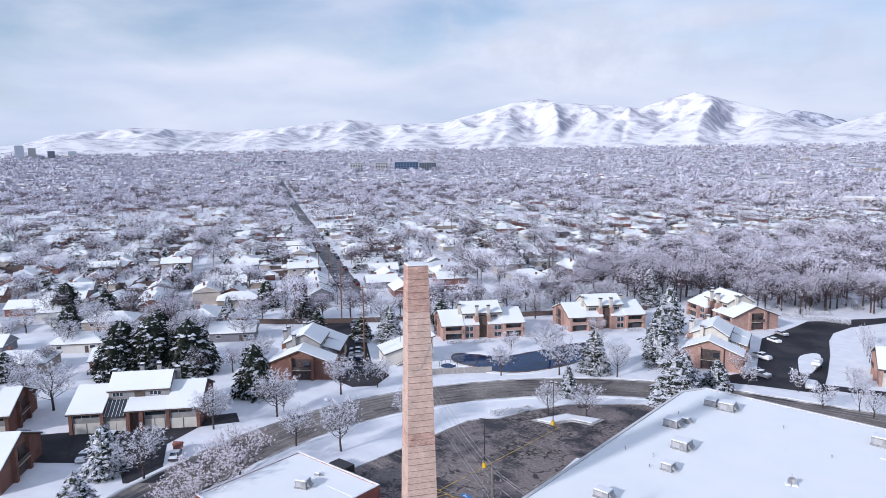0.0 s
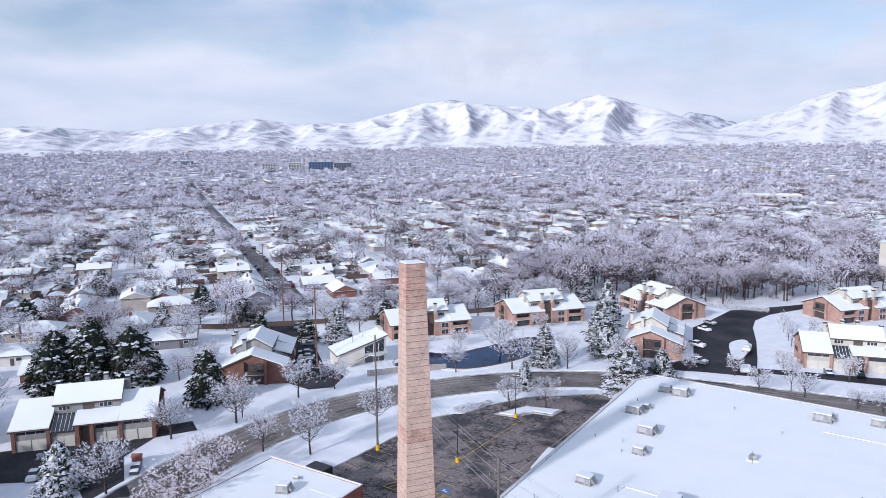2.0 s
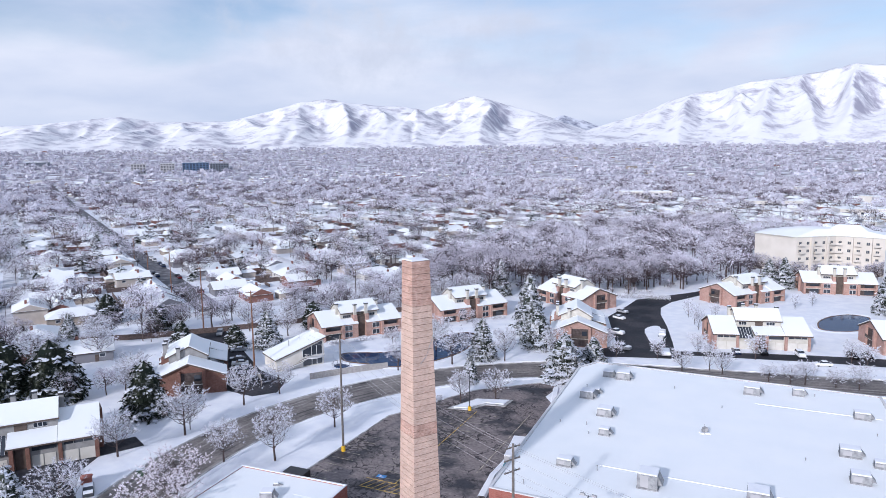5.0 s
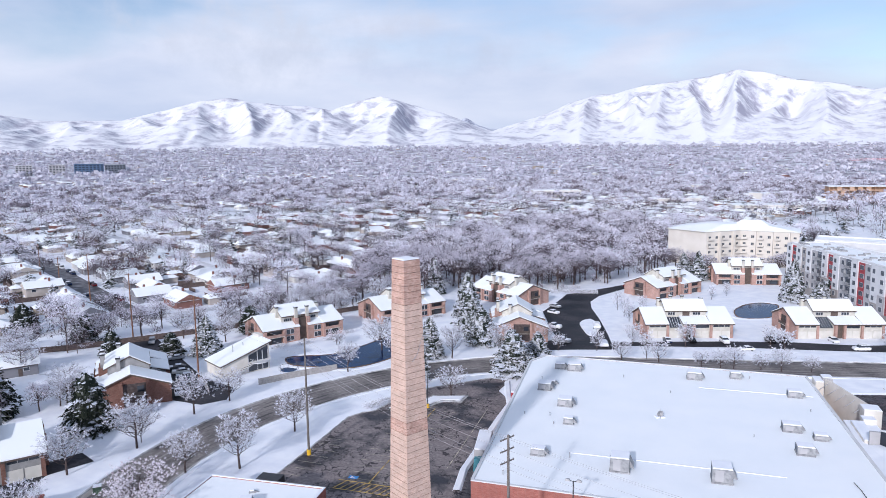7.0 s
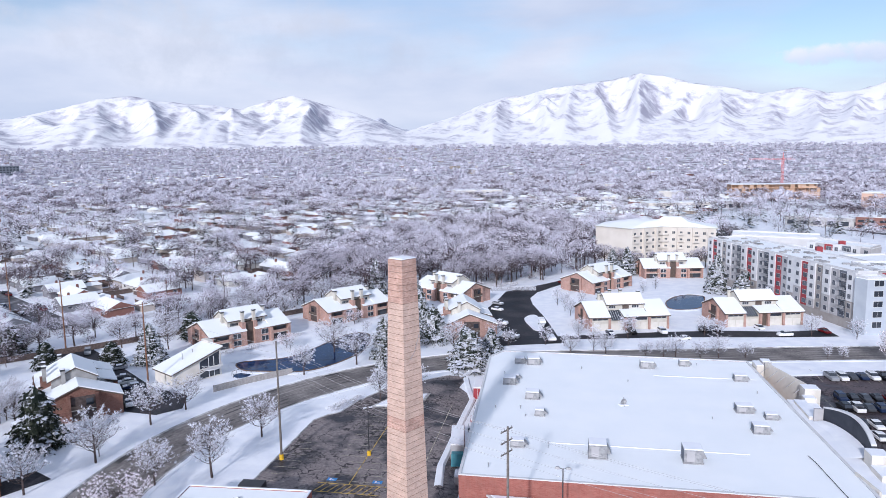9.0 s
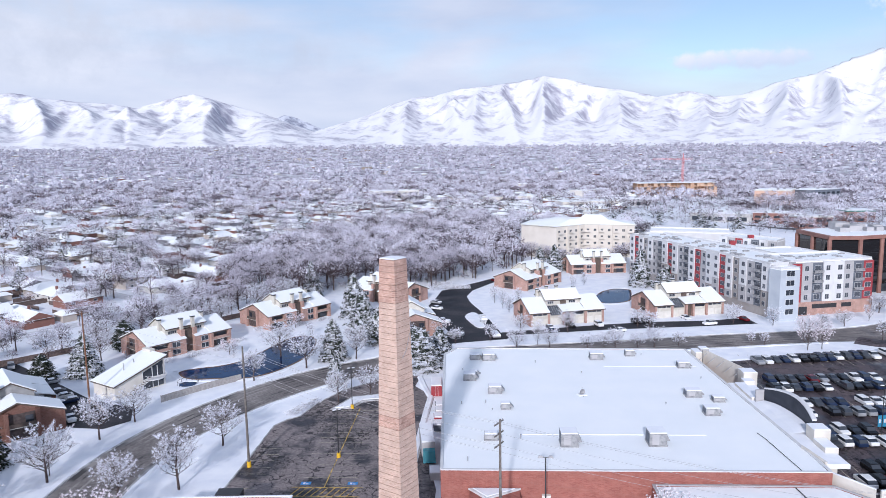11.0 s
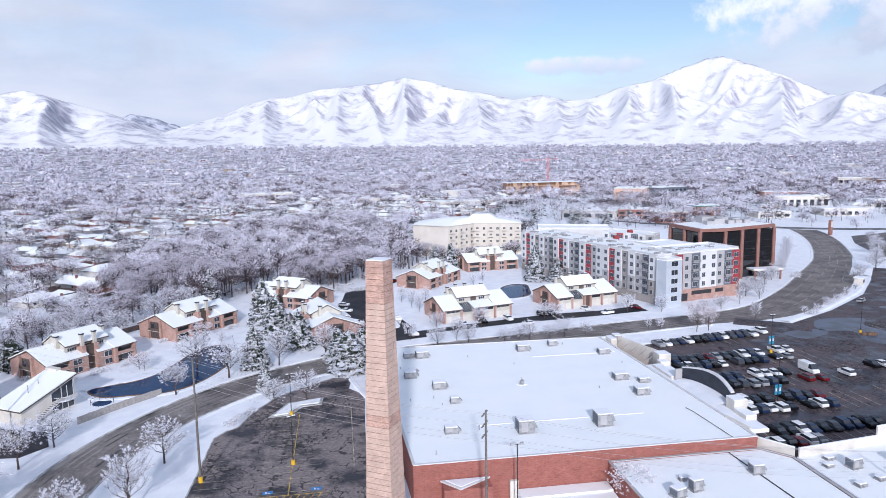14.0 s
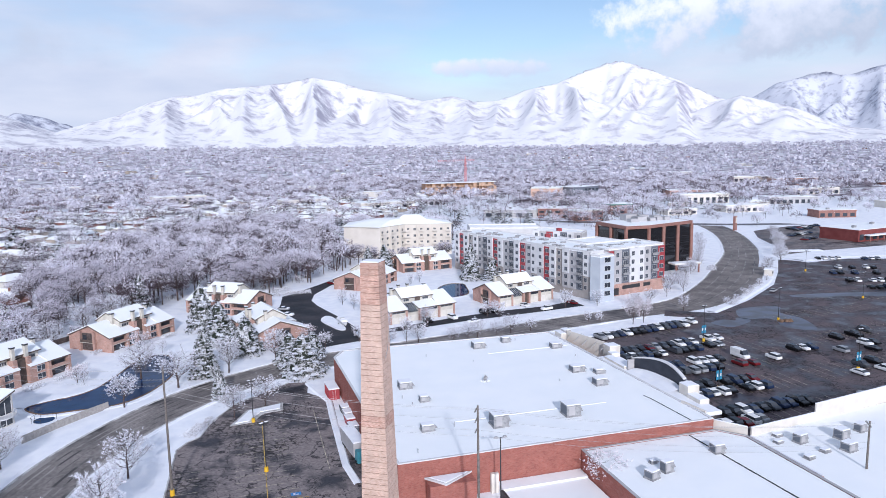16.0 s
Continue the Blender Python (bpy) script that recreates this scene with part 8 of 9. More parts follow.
for x0, y0, x1, y1, n, fill, nose in ((81.5, 81.2, 117.5, 87.0, 14, 1.0, 0), (78.2, 65.6, 107.5, 67.6, 11, 1.0, 0), (76.8, 59.6, 104.4, 61.4, 11, 0.92, 180), (76.6, 49.2, 106.6, 51.0, 11, 0.85, 0), (77.4, 43.6, 106.4, 45.0, 11, 0.75, 180),
                                      (76.4, 33.0, 101.0, 34.2, 9, 0.85, 0), (74.6, 28.0, 105.0, 28.8, 12, 0.8, 180), (73.4, 16.0, 102.0, 17.0, 11, 0.75, 0), (72.2, 10.8, 84.0, 11.4, 5, 0.8, 180)):
    for i in range(n):
        if rc.random() > fill:
            continue
        t = (i + 0.5) / n
        park(rc.choice(KINDS), rc.choice(COLOURS), x0 + (x1 - x0) * t, y0 + (y1 - y0) * t + rc.uniform(-0.3, 0.3), nose + rc.uniform(-2, 2) + 4)
park("suv", "white", 121.0, 88.6, 4)
for k, c, x, y, deg in (("pickup", "white", 112.6, 68.6, 4), ("saloon", "white", 116.2, 69.2, 4), ("saloon", "black", 108.5, 62.8, 184), ("saloon", "silver", 111.8, 63.0, 184), ("van", "white", 110.0, 51.0, 4), ("saloon", "red", 108.6, 44.6, 184), ("suv", "white", 117.7, 46.8, 184),
                         ("suv", "black", 128.9, 51.3, 4), ("saloon", "white", 132.0, 51.4, 4), ("saloon", "navy", 135.0, 51.6, 4), ("suv", "silver", 140.5, 46.0, 184), ("suv", "black", 149.8, 56.7, 4), ("pickup", "black", 157.4, 57.6, 4), ("suv", "grey", 165.0, 60.7, 4), ("suv", "white", 152.5, 49.0, 4), ("saloon", "black", 155.6, 49.2, 4),
                         ("saloon", "black", 150.0, 44.0, 184), ("saloon", "white", 128.6, 28.6, 184), ("suv", "grey", 134.4, 33.6, 4), ("suv", "black", 139.6, 34.6, 4), ("suv", "white", 137.0, 28.8, 184), ("saloon", "silver", 116.5, 15.2, 184), ("saloon", "silver", 124.5, 16.0, 184), ("saloon", "grey", 142.5, 28.6, 184), ("saloon", "silver", 183, 120.6, 120), ("saloon", "silver", 129, 17.5, 4),):
    park(k, c, x, y, deg)
for x0, y0, dx, dy, n in ((262, 178.5, 3.0, -1.25, 11), (244, 156, 2.9, -1.2, 9), (236, 143, 2.9, -1.2, 9), (228, 126.5, 2.9, -1.2, 8), (221, 113, 2.9, -1.2, 6), (318, 258, 2.8, 1.0, 10), (330, 276, 2.8, 1.0, 12), (346, 290, 2.8, 0.6, 12), (312, 240, 2.8, 1.0, 6)):
    for i in range(n):
        if rc.random() < 0.66:
            park(rc.choice(KINDS), rc.choice(COLOURS), x0 + dx * i, y0 + dy * i, math.degrees(math.atan2(dy, dx)) + rc.choice((0, 180)))
# along the straight street
for k in range(34):
    u, s = rc.uniform(4, 330), rc.choice((-1, 1))
    q = P0 + U * u + V * s * 4.2
    park(rc.choice(KINDS), rc.choice(COLOURS), q.x, q.y, UDEG + 90, rc.random() < 0.5)
# by the townhouses
for k, c, x, y, deg, sn in (("saloon", "white", 51.9, 115.0, -72, False), ("suv", "white", 83.7, 123.6, -76, False), ("saloon", "white", 78.2, 131.8, 15, False), ("saloon", "red", 97.0, 129.4, 20, False), ("suv", "black", 63.5, 127.0, 15, False), ("suv", "black", 59.8, 126.0, 15, False), ("suv", "white", 46.6, 122.6, 16, True), ("saloon", "navy", 30.0, 118.8, 16, True), ("suv", "black", 37.0, 120.6, 16, False),
                            ("saloon", "white", -9.4, 148.4, 60, True), ("pickup", "white", -6.3, 127.5, 75, True), ("pickup", "silver", -1.1, 110.5, 75, True), ("saloon", "silver", -10.3, 158.6, 60, True), ("saloon", "navy", -103, -33.6, 51, False), ("suv", "black", -87.2, -21.6, 51, True), ("saloon", "silver", -78.7, -24.0, 51, True), ("saloon", "white", -82.2, -28.8, 51, True), ("saloon", "grey", -69.0, -16.6, 51, True),
                            ("saloon", "silver", -106.5, 63.4, -50, True), ("saloon", "grey", -100.0, 55.8, -50, True), ("saloon", "white", -96.5, 52.8, -50, True), ("saloon", "navy", -92.8, 49.8, -50, True), ("suv", "silver", -126, 76.4, 36, False), ("saloon", "white", -86, 38.6, 40, True), ("saloon", "red", 14.0, 205.0, 40, True)):
    park(k, c, x, y, deg, sn)
boat = thing("boat_on_trailer", "boat on a trailer buried under snow in the drive", "boat", spot(8.0, 127.5, 8))
g = Geo()
loft(g, [[(-0.3 * q, y, 0.6), (0.3 * q, y, 0.6), (1.2 * q, y, 1.5), (1.2 * q, y, 1.7), (-1.2 * q, y, 1.7), (-1.2 * q, y, 1.5)] for y, q in ((-4.2, 0.25), (-2.5, 0.8), (0, 1.0), (3.8, 0.95))])
part("hull", g, WHITE_PANEL, boat)
part("snow_cover", Geo().cushion(-1.1, -2.6, 1.7, 1.1, 3.7, 2.3, 0.3), SNOW, boat)
part("cabin", Geo().hull([(-0.9, -1.4, 1.7), (0.9, -1.4, 1.7), (0.9, 0.8, 1.7), (-0.9, 0.8, 1.7)], [(-0.7, -0.8, 2.7), (0.7, -0.8, 2.7), (0.7, 0.6, 2.7), (-0.7, 0.6, 2.7)]), WHITE_PANEL, boat)
for s in (-1, 1):
    part("wheel", Geo().tube((s * 1.0, 1.0, 0.35), (s * 1.2, 1.0, 0.35), 0.35, 0.35, 10), TYRE, boat)
part("drawbar", Geo().tube((0, -6.0, 0.5), (0, -3.8, 0.6), 0.08, 0.08, 5), DARK_METAL, boat)
camper = thing("snowed_in_trailer", "low trailer wholly covered with snow beside the road", "trailer", spot(11.6, 109.0, 10))
part("bed", Geo().box(-1.2, -2.4, 0.5, 1.2, 2.4, 0.9), GREY_PANEL, camper)
part("snow_cover", Geo().cushion(-1.25, -2.5, 0.9, 1.25, 2.5, 1.7, 0.4), SNOW, camper)
for s in (-1, 1):
    part("wheel", Geo().tube((s * 1.2, 0.3, 0.35), (s * 1.4, 0.3, 0.35), 0.35, 0.35, 10), TYRE, camper)

# ---- east car park ----
EAST = [(67.4, -1.0), (67.6, 19), (69.5, 30), (68.2, 44), (66.9, 47), (63, 64), (62, 79.5), (82, 84.2), (122.9, 93.6), (134, 95.2), (163, 110.8), (194, 132.6), (219, 158), (243, 186), (249, 178.6), (250, 172.3), (277.5, 174.6), (294.7, 167.3), (345, 150), (380, 110), (390, 0), (360, -90), (113, -90), (113, 2.6), (84, -1.4)]
g = Geo()
polygon(g, EAST, 0.035)
setting("car_park_east", g, EAST_ASPHALT, "wide dark asphalt car park with wet streaks", "car park")
sheet("car_park_far", [(262, 198), (284, 202), (335, 204), (420, 214), (450, 300), (360, 305), (318, 292), (296, 262), (280, 230)], ASPHALT, "dark asphalt car park before a red store", "car park")
ENTRY = [Vector((121, 104)), Vector((131, 97)), Vector((140, 90))]
setting("car_park_entry", ribbon(Geo(), ENTRY, 4.6, -4.6, 0.045), EAST_ASPHALT, "asphalt entry into the car park", "road")
st = Geo()
for y, x0, x1 in ((84, 80, 118), (64, 76, 120), (47, 75, 116), (31, 74, 112), (14, 72, 112)):
    n = int((x1 - x0) / 2.75)
    for k in range(n + 1):
        x = x0 + k * 2.75
        st.box(x, y - 5, 0.035, x + 0.12, y + 5, 0.043)
for y, x0, x1 in ((84, 150, 200), (56, 120, 200), (33, 118, 200), (10, 116, 200)):
    for k in range(int((x1 - x0) / 2.75)):
        x = x0 + k * 2.75
        st.box(x, y - 5 + 0.12 * (x - x0), 0.035, x + 0.10, y + 5 + 0.12 * (x - x0), 0.043)
for r0_, y0_ in ((0, 128), (-14, 104), (30, 150)):
    for k in range(18):
        st.box(200 + r0_ + 3.0 * k, y0_ - 1.2 * k, 0.035, 200.14 + r0_ + 3.0 * k, y0_ + 5 - 1.2 * k, 0.043)
tagged(single("parking_stripes", st, LINE, "faded parking stripes on dark asphalt", "road marking"), kind="structure")
for x, y, h in ((110.9, 68.4, 11), (150.6, 81.7, 11), (131.1, 31.4, 11), (87.1, 30.6, 11), (230.5, 153.6, 10), (205.3, 98.6, 10)):
    lp = lamp_post(x, y, h, 10)
    if x < 140:
        for s in (-1, 1):
            part("banner", Geo().box(s * 0.15 if s > 0 else -0.95, -0.03, 2.6, 0.95 if s > 0 else -0.15, 0.03, 5.0), mat("banner_blue", (0.04, 0.22, 0.36), 0.7), lp, "blue banner with a white mark")
            part("banner_mark", Geo().box(s * 0.55 - 0.2, -0.05, 3.4, s * 0.55 + 0.2, -0.03, 4.2), WHITE_PANEL, lp)
rp = random.Random(5)
for pts in ([(147, 98), (156, 100), (165, 97), (160, 90), (159, 80), (152, 68), (146, 74), (150, 84), (142, 88)], [(128, 86), (140, 90), (141, 85), (130, 80)], [(186, 112), (214, 108), (232, 96), (229, 92), (208, 102), (187, 106)]):
    g = Geo()
    polygon(g, rounded([(x + rp.uniform(-1, 1), y + rp.uniform(-1, 1)) for x, y in pts], 4), 0.041)
    setting("puddle", g, PUDDLE, "thin sheet of meltwater on the asphalt, the sky's blue put into its colour", "water")
setting("snow_strip", berm(Geo(), [Vector(p) for p in ((62, 81.5), (84, 86.5), (103, 90), (122, 94.5))], 0, 4.0, 0.3, 0.2, seed=9), SNOW, "snowy strip between the road and the car park", "snow")
setting("snow_strip", berm(Geo(), [Vector(p) for p in ((137, 99.2), (160, 112.6), (192, 135.6), (205, 147.5))], 0, 4.0, 0.35, 0.3, seed=10), SNOW, "snowy strip between the road and the car park", "snow")
setting("snow_strip", berm(Geo(), [Vector(p) for p in ((222, 168), (238, 186), (252, 203), (266, 220))], 0, 9.0, 0.4, 0.3, seed=11), SNOW, "snowy strip between the car parks", "snow")
setting("snow_strip", berm(Geo(), [Vector(p) for p in ((251, 180), (278, 182), (312, 174.5), (350, 164))], 0, 9.0, 0.4, 0.3, seed=12), SNOW, "snowy strip between the car parks", "snow")
setting("snow_strip", berm(Geo(), [Vector(p) for p in ((261, 210), (272, 207), (288, 203))], 0, 7.0, 0.4, 0.3, seed=14), SNOW, "snowy strip between the car parks", "snow")
heap = thing("snow_heap", "heap of dirty ploughed snow on the asphalt", "snow heap", spot(151, 80.2))
for k in range(9):
    x, y = rc.uniform(-2.6, 2.6), rc.uniform(-1.2, 1.0)
    part("lump", Geo().tube((x, y, 0), (x + rc.uniform(-0.2, 0.2), y, rc.uniform(0.4, 0.9)), rc.uniform(0.7, 1.2), 0.25, 7), EARTH, heap)
hut = thing("white_kiosk", "small white kiosk under snow beside the entry", "kiosk", spot(207, 150.5, 40))
part("wall", Geo().box(-2.2, -1.6, 0, 2.2, 1.6, 2.9), STUCCO, hut)
part("window", Geo().box(-1.4, -1.66, 1.0, 1.4, -1.6, 2.1), GLASS, hut)
part("roof_snow", Geo().cushion(-2.6, -2.0, 2.9, 2.6, 2.0, 3.3, 0.15), SNOW, hut)

# west side of the store: container, trailers, skips
cont = thing("shipping_container", "red shipping container with a snow-covered top", "container", spot(-4.3, 57.8, 4))
part("body", Geo().box(-1.25, -3.1, 0, 1.25, 3.1, 2.6), RED, cont)
for k in range(12):
    part("rib", Geo().box(1.25, -3.0 + k * 0.5, 0.15, 1.31, -2.8 + k * 0.5, 2.45).box(-1.31, -3.0 + k * 0.5, 0.15, -1.25, -2.8 + k * 0.5, 2.45), RED, cont)
for s in (-1, 1):
    part("door", Geo().box(s * 0.6 - 0.56, -3.16, 0.1, s * 0.6 + 0.56, -3.1, 2.5), RED, cont)
    part("lock_bar", Geo().box(s * 0.35 - 0.03, -3.22, 0.1, s * 0.35 + 0.03, -3.16, 2.5), WHITE_PANEL, cont)
part("snow_cap", Geo().cushion(-1.3, -3.2, 2.6, 1.3, 3.2, 2.9, 0.12), SNOW, cont)
trailer = thing("box_trailer", "grey box trailer with snow on its roof beside the store", "trailer", spot(-4.2, 24.0, 8))
part("box", Geo().box(-1.3, -4.6, 0.9, 1.3, 4.6, 3.7), GREY_PANEL, trailer)
part("snow_cap", Geo().cushion(-1.3, -4.6, 3.7, 1.3, 4.6, 3.95, 0.1), SNOW, trailer)
part("cab", Geo().hull([(-1.2, -7.0, 0.6), (1.2, -7.0, 0.6), (1.2, -4.9, 0.6), (-1.2, -4.9, 0.6)], [(-1.1, -6.4, 2.7), (1.1, -6.4, 2.7), (1.1, -5.0, 2.7), (-1.1, -5.0, 2.7)]), mat("teal_paint", (0.05, 0.22, 0.27), 0.4), trailer, "teal cab")
for s in (-1.2, 1.0):
    for y in (-5.8, 2.6, 3.6):
        part("wheel", Geo().tube((s, y, 0.5), (s + 0.2, y, 0.5), 0.5, 0.5, 10), TYRE, trailer)
for k, (x, y, c) in enumerate(((-2.8, 46, DARK_METAL), (-2.6, 42.5, GREY_PANEL), (-2.7, 38.8, RED), (-2.6, 34.5, SLATE_PANEL), (-1.9, 12.5, GREY_PANEL))):
    sk = thing("skip", "open steel waste skip with snow in it beside the store", "skip", spot(x, y, 5), "waste skips")
    part("bin", Geo().hull([(-0.9, -1.2, 0.05), (0.9, -1.2, 0.05), (0.9, 1.2, 0.05), (-0.9, 1.2, 0.05)], [(-1.1, -1.5, 1.5), (1.1, -1.5, 1.5), (1.1, 1.5, 1.5), (-1.1, 1.5, 1.5)]), c, sk)
    part("snow", Geo().cushion(-1.0, -1.4, 1.5, 1.0, 1.4, 1.75, 0.12), SNOW, sk)
setting("snow_strip", berm(Geo(), [Vector(p) for p in ((-9.0, 69), (-7.2, 61), (-5.2, 54), (-5.6, 44), (-5.9, 31), (-6.2, 18), (-5.2, 10))], -0.3, 1.6, 0.35, 0.5, seed=19), SNOW, "lumpy snow along the edge of the asphalt", "snow")
hedge_r = random.Random(31)


def hedge(x, y, L, W2, h, deg, label="low snow-covered shrubs in the verge"):
    n = int(L * W2 * 90)
    g = Geo()
    for _ in range(n):
        p = Vector((hedge_r.uniform(-L / 2, L / 2), hedge_r.gauss(0, W2 / 3.5), 0))
        p.z = h * hedge_r.uniform(0.1, 1.0) * (1 - (abs(p.y) / W2) ** 2)
        a = Vector((hedge_r.gauss(0, 1), hedge_r.gauss(0, 1), hedge_r.gauss(0.5, 0.6))).normalized() * hedge_r.uniform(0.25, 0.5)
        w = a.orthogonal().normalized() * 0.06
        g.face([p + w, p + a, p - w])
    root = thing("shrub_bed", label, "shrubs", spot(x, y, deg), "verge shrubs")
    tagged(part("brush", g, HEDGE, root), kind="stuff")


for x, y, L, W2, h, deg in ((-35.5, 44.5, 6, 2.5, 1.1, 65), (-33, 49, 4, 2.0, 0.9, 70), (156, 110, 14, 2.4, 1.1, 40), (172, 122, 16, 2.4, 1.1, 38), (186, 133, 12, 2.2, 1.0, 38), (-8, 187, 22, 3.0, 1.6, 10), (-98, 92, 6, 2, 1.2, 53), (-84, 82, 5, 2, 1.2, 53), (-79, 108, 6, 2, 1, 53), (-68, 120, 6, 2, 1, 53), (150, 146, 10, 2.0, 0.9, 30), (165, 165, 14, 2.5, 1.0, 40), (195, 175, 12, 3, 1.0, 50), (-34, 84, 5, 3.0, 0.4, 0), (-11, 196, 12, 3, 1.5, 30)):
    hedge(x, y, L, W2, h, deg)

for x, y, deg in ((-78.5, 87.5, 53), (-73, 96, 53), (-69.5, 104, 53), (-56, 124, 53), (-50, 132, 53), (-95, 86, 53), (-88, 108, 53), (-66, 143, 53), (-104, -2, 51), (-88, -22, 51), (-92, 33, 40), (-112, 47, 40), (24, 142, 16), (46, 142, 16)):
    hedge(x + hedge_r.uniform(-1, 1), y + hedge_r.uniform(-1, 1), hedge_r.uniform(3, 6), 1.6, hedge_r.uniform(0.8, 1.4), deg, "dark bare shrubs dusted with snow beside a townhouse")
box_hut = thing("red_utility_box", "small red brick bin store with a snowy top", "bin store", spot(-72.6, -14.2, 40))
part("wall", Geo().box(-0.8, -0.6, 0, 0.8, 0.6, 1.2), STORE_BRICK, box_hut)
part("roof", Geo().hull([(-0.95, -0.75, 1.2), (0.95, -0.75, 1.2), (0.95, 0.75, 1.2), (-0.95, 0.75, 1.2)], [(-0.95, -0.05, 1.75), (0.95, -0.05, 1.75), (0.95, 0.05, 1.75), (-0.95, 0.05, 1.75)]), STORE_BRICK, box_hut)
for x, y in ((-66.0, -8.0), (-92.2, 50.4)):
    tb = thing("transformer_box", "green steel transformer box standing in snow", "transformer", spot(x, y, 40), "transformer boxes")
    part("case", Geo().box(-0.7, -0.6, 0.1, 0.7, 0.6, 1.3), mat("transformer_green", (0.07, 0.12, 0.08), 0.7), tb)
    part("snow_cap", Geo().cushion(-0.7, -0.6, 1.3, 0.7, 0.6, 1.45, 0.07), SNOW, tb)

# ---- the commercial quarter and other far buildings ----


def commercial(x, y, w, d, h, deg, wall_m, label, floors=1, band=None, category="building", glass=True):
    z = land(x, y)
    root = thing("commercial_building", label, category, spot(x, y, deg, z - 0.5 if z > 0.5 else 0.0), "commercial buildings")
    part("wall", Geo().box(-w / 2, -d / 2, 0, w / 2, d / 2, h), wall_m, root)
    part("parapet", Geo().box(-w / 2 - 0.25, -d / 2 - 0.25, h - 0.9, w / 2 + 0.25, d / 2 + 0.25, h + 0.2), band or wall_m, root)
    part("roof_snow", Geo().cushion(-w / 2, -d / 2, h + 0.2, w / 2, d / 2, h + 0.45, 0.15), ROOF_SNOW, root, "snow on the flat roof")
    if glass:
        fh = (h - 1.0) / floors
        for f in range(floors):
            n = min(8, max(2, int(w / 6)))
            for i in range(n):
                xa = -w / 2 + (i + 0.2) * w / n
                part("window", Geo().box(xa, -d / 2 - 0.1, f * fh + 0.9, xa + 0.6 * w / n, -d / 2, f * fh + fh * 0.75), GLASS, root)
    r2 = random.Random(int(x * 7 + y))
    for _ in range(max(1, int(w * d / 500))):
        px, py = r2.uniform(-w * 0.4, w * 0.4), r2.uniform(-d * 0.35, d * 0.35)
        part("roof_unit", Geo().box(px - 1.2, py - 0.9, h + 0.3, px + 1.2, py + 0.9, h + 1.8), METAL, root)
    return root


commercial(318, 634, 34, 32, 15, -31, mat("salmon_stucco", (0.62, 0.42, 0.32), 0.85), "salmon stucco block with a snowy hipped roof", 2, STUCCO, glass=False)
commercial(362, 646, 44, 30, 14, 20, SLATE_PANEL, "dark glass and steel block", 3)
commercial(222, 470, 72, 40, 6.5, -27, CONCRETE, "long concrete parking deck under snow", 1, CONCRETE)
commercial(240, 442, 34, 10, 8, -27, COPPER, "pale red brick front of a parking deck", 2)
commercial(251, 412, 24, 16, 8.5, 0, COPPER, "pale red brick shop with green glass", 2, STUCCO)
commercial(304, 452, 22, 18, 9, 0, COPPER, "brick shop with green window bands", 2, mat("green_trim", (0.06, 0.17, 0.14), 0.6))
commercial(346, 422, 28, 20, 5, -5, STUCCO, "low white building with a domed snowy roof", 1)
commercial(437, 512, 52, 20, 10, -12, STUCCO, "long pale two-storey office", 1)
commercial(655, 712, 26, 16, 14, -35, CREAM, "yellow stucco block among trees", 2)
commercial(726, 698, 62, 24, 10, -8, TOWN_BRICK, "long church hall with a snowy roof", 1, category="church")
commercial(440, 346, 30, 18, 6, -17, COPPER, "low red brick shop under snow", 1)
DEEP_RED = mat("deep_red_cladding", (0.17, 0.040, 0.038), 0.7, color2=(0.23, 0.065, 0.06), scale=0.3)
commercial(352, 236, 42, 26, 7, 8, DEEP_RED, "red brick store with a white awning", 1)
aw = thing("awning", "white snow-covered awning before the red store", "awning", spot(352, 221, 8))
part("roof", Geo().cushion(-14, -2, 3.6, 14, 2, 4.3, 0.2), SNOW, aw)
for x in (-13, -6, 0, 6, 13):
    part("post", Geo().box(x - 0.2, -1.8, 0, x + 0.2, -1.4, 3.6), COPPER, aw)
commercial(-96, 742, 56, 26, 13, 18, STUCCO, "white three-storey block beyond the wood", 3)
commercial(-312, 1070, 96, 30, 10, 10, STUCCO, "long white hall with rows of windows", 2)
commercial(-232, 886, 60, 24, 8, 15, STUCCO, "white low-roofed hall under snow", 1)
commercial(152, 775, 56, 24, 9, 40, STUCCO, "white flat-roofed building among trees", 1)
commercial(74, 915, 38, 20, 10, -33, STUCCO, "pale building among bare trees", 1)
commercial(120, 620, 60, 30, 7, 10, STUCCO, "white flat-roofed building among trees", 1)
commercial(170, 640, 40, 26, 7, -20, GREY_PANEL, "low grey building under snow", 1)
commercial(40, 690, 50, 24, 8, 15, STUCCO, "white flat-roofed building among trees", 1)
commercial(410, 420, 36, 22, 6, -10, STUCCO, "low pale shop under snow", 1)
commercial(510, 470, 50, 24, 7, -15, GREY_PANEL, "low grey shop under snow", 1)
commercial(560, 380, 44, 26, 6.5, -10, STUCCO, "low pale shop under snow", 1)
commercial(480, 600, 44, 26, 8, -15, TOWN_BRICK, "tan brick building under snow", 2)
commercial(620, 560, 60, 30, 8, -15, STUCCO, "pale shed under snow", 1)
commercial(-1396, 1150, 34, 26, 24, 49, GREY_PANEL, "far grey apartment tower block", 6, category="office building")
commercial(-1350, 1200, 34, 26, 24, 48, GREY_PANEL, "far grey apartment tower block", 6, category="office building")
commercial(-1304, 1250, 64, 30, 25, 46, mat("far_blue_glass", (0.08, 0.13, 0.22), 0.3), "far blue glass office block", 5, category="office building")
commercial(-1264, 1292, 46, 28, 22, 44, SLATE_PANEL, "far dark glass office block", 4, category="office building")
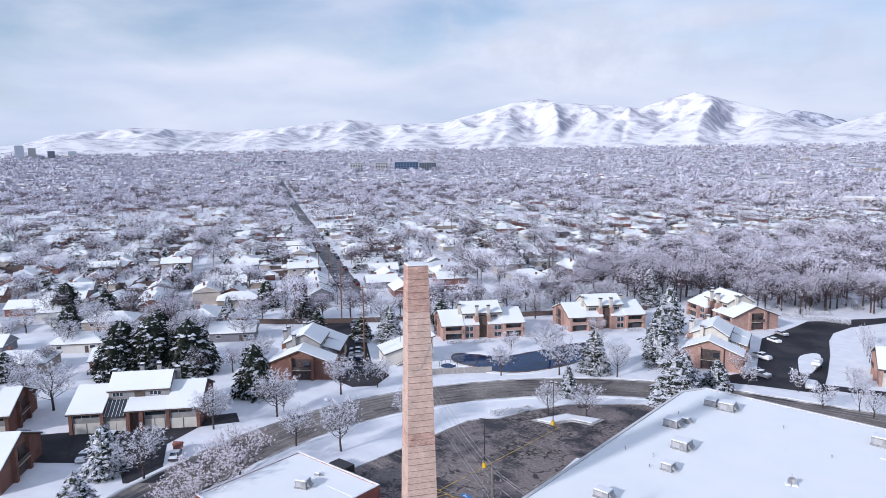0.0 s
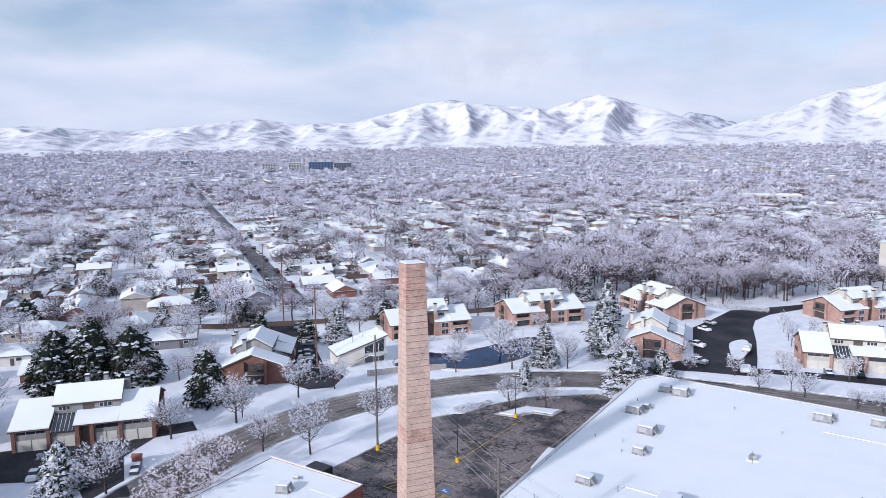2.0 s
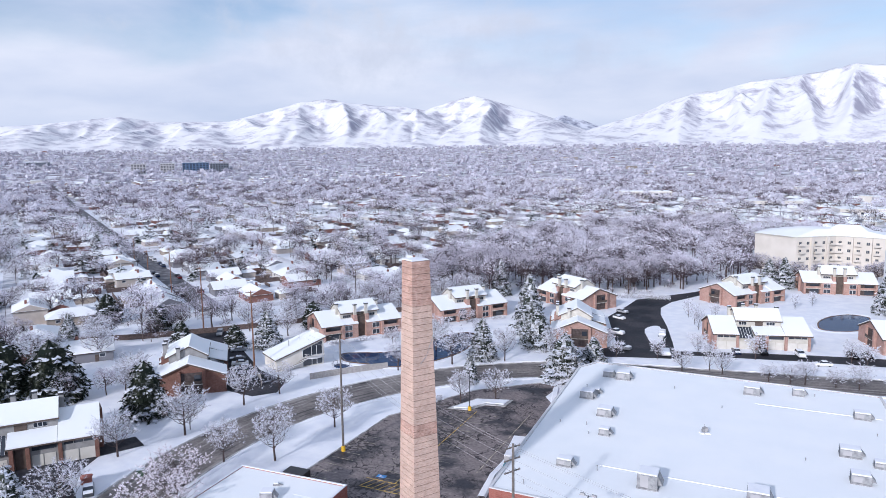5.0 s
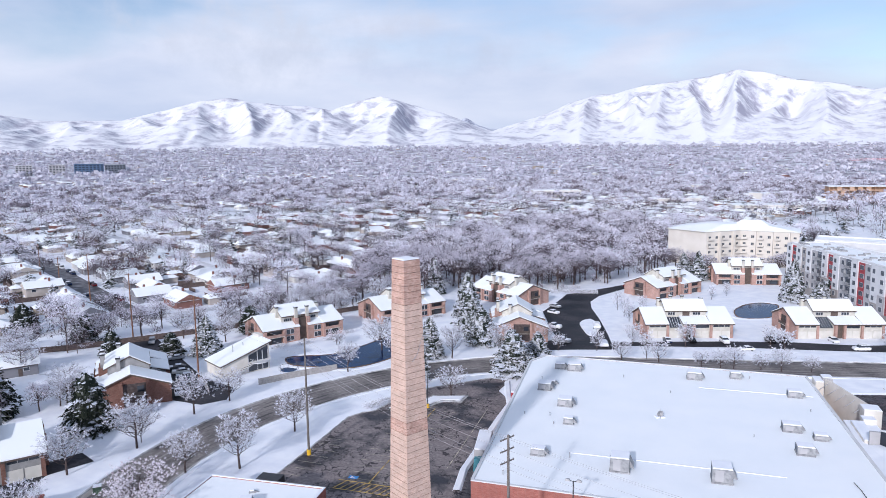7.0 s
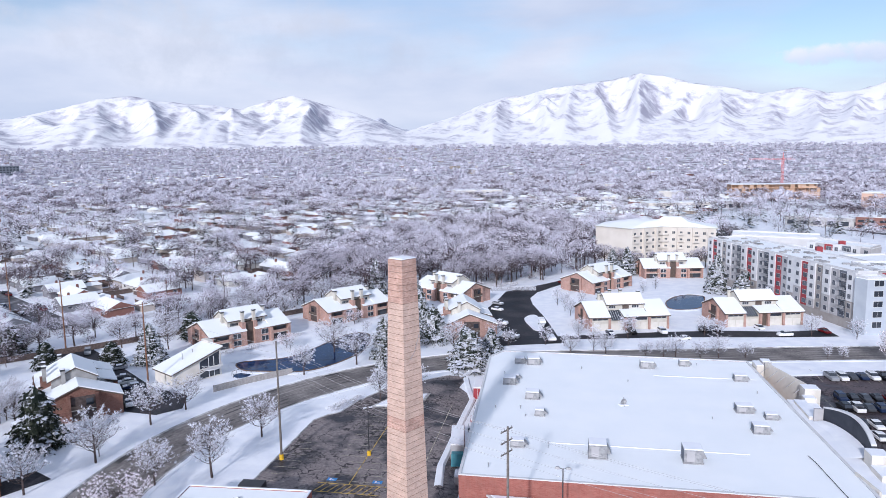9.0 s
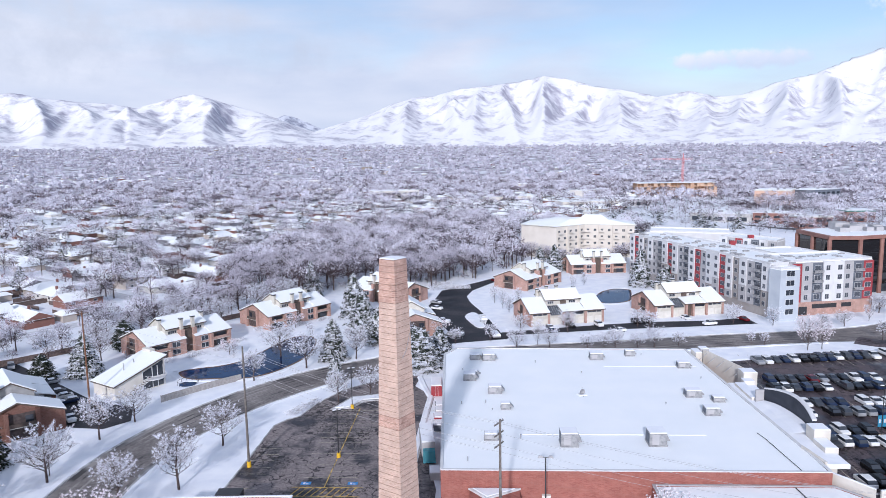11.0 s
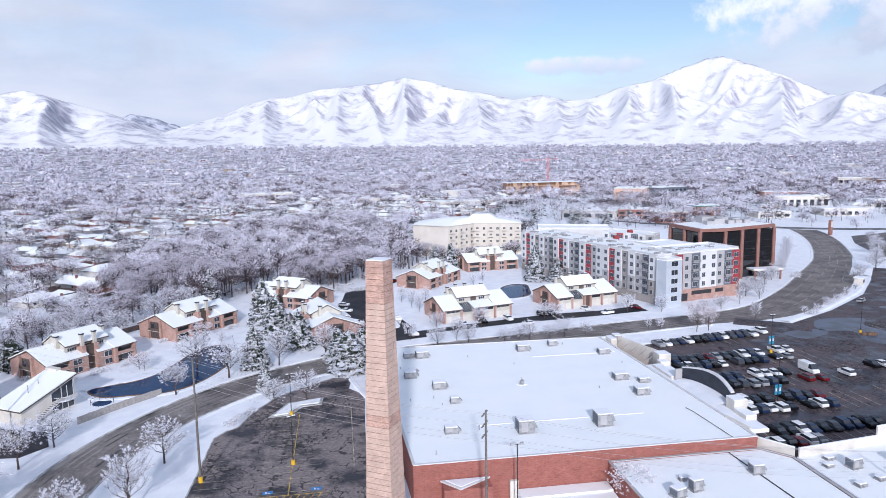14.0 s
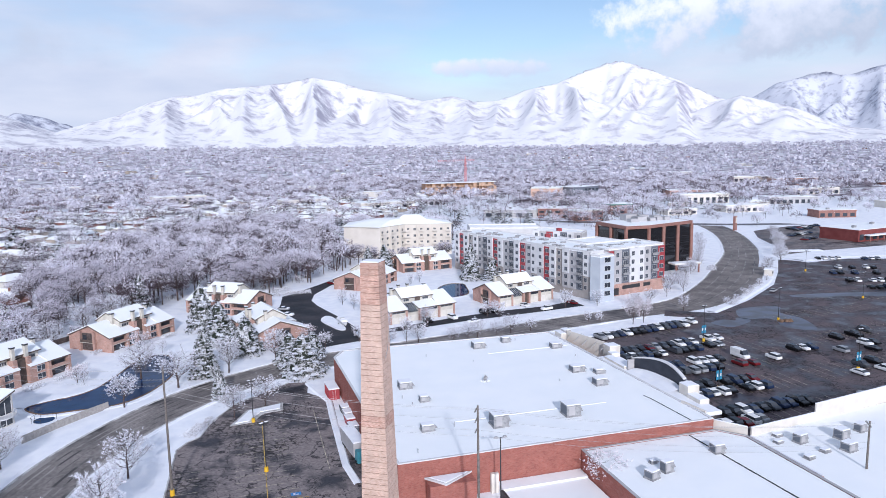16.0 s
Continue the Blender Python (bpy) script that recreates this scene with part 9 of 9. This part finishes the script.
for k, (az, r, w, h) in enumerate(((-75.2, 3000, 30, 52), (-74.4, 3050, 26, 40), (-73.2, 3000, 24, 30), (-71.8, 3100, 30, 24), (-33, 3300, 90, 16), (-31, 3300, 40, 14), (-29.5, 3250, 24, 24), (-23, 3300, 60, 15), (-57, 2300, 60, 12), (-60, 2200, 50, 12))):
    commercial(r * math.sin(radians(az)), r * math.cos(radians(az)), w, 40, h, -az, (BLUE_PANEL, GREY_PANEL, SLATE_PANEL)[k % 3], "far high-rise on the valley floor", 6, category="office building", glass=False)

site = thing("building_site", "timber-framed building under construction with orange sheathing", "building site", spot(246, 752, 2))
rb2 = random.Random(17)
for f in range(4):
    part("floor_slab", Geo().box(-48, -14, f * 4.6, 48, 14, f * 4.6 + 0.5), ORANGE, site)
    for k in range(24):
        x = -48 + k * 4
        part("stud", Geo().box(x, -14.2, f * 4.6 + 0.5, x + 0.5, -13.8, f * 4.6 + 4.6), ORANGE, site)
        if rb2.random() < (0.75 if f < 2 else 0.5):
            z1 = f * 4.6 + rb2.choice((2.2, 4.2, 4.2))
            part("sheathing", Geo().box(x + 0.5, -14.1, f * 4.6 + 0.5, x + 4.0, -13.9, z1), ORANGE, site)
part("core_wall", Geo().box(-46, -6, 0, 46, 12, 18), ORANGE, site)
part("roof_snow", Geo().cushion(-48, -14, 18.4, 48, 14, 18.7, 0.1), ROOF_SNOW, site)
crane = thing("tower_crane", "slender red tower crane over the building site", "crane", spot(262, 770, 10))
CR = mat("crane_red", (0.60, 0.22, 0.22), 0.6)
for sx in (-1, 1):
    for sy in (-1, 1):
        part("mast_leg", Geo().tube((sx, sy, 0), (sx, sy, 48), 0.22, 0.22, 4), CR, crane)
for k in range(16):
    part("lattice", Geo().tube((-1, -1, 3 * k), (1, -1, 3 * k + 3), 0.15, 0.15, 3), CR, crane)
    part("lattice", Geo().tube((1, 1, 3 * k), (-1, 1, 3 * k + 3), 0.15, 0.15, 3), CR, crane)
for z in (46.0, 47.4):
    part("jib_chord", Geo().tube((-40, 0, z), (14, 0, z), 0.18, 0.18, 4), CR, crane)
for k in range(26):
    part("jib_lattice", Geo().tube((-40 + 2 * k, 0, 46), (-39 + 2 * k, 0, 47.4), 0.1, 0.1, 3), CR, crane)
part("tower_head", Geo().tube((0, 0, 47), (0, 0, 54), 0.8, 0.2, 4), CR, crane)
sign = thing("pylon_sign", "tall brown brick pylon sign beside the road", "sign", spot(309, 300, 30))
part("pylon", Geo().box(-1.6, -0.8, 0, 1.6, 0.8, 10), COPPER, sign)
part("panel", Geo().box(-1.2, -0.9, 5.5, 1.2, -0.8, 9.2), STUCCO, sign)
for line, half in (([(226, 408), (256, 386), (284, 366), (311, 345), (340, 328), (374, 317), (440, 295), (560, 262)], 6.0), ([(404, 309), (432, 366), (464, 415), (510, 480), (573, 567), (680, 712)], 4.5), ([(284, 452), (320, 424), (362, 402), (416, 352)], 4.0), ([(226, 408), (196, 470), (176, 560)], 4.0)):
    setting("side_street", ribbon(Geo(), bezier_line(line, 12.0), half, -half, 0.05), STREET, "slushy street between low buildings", "street")
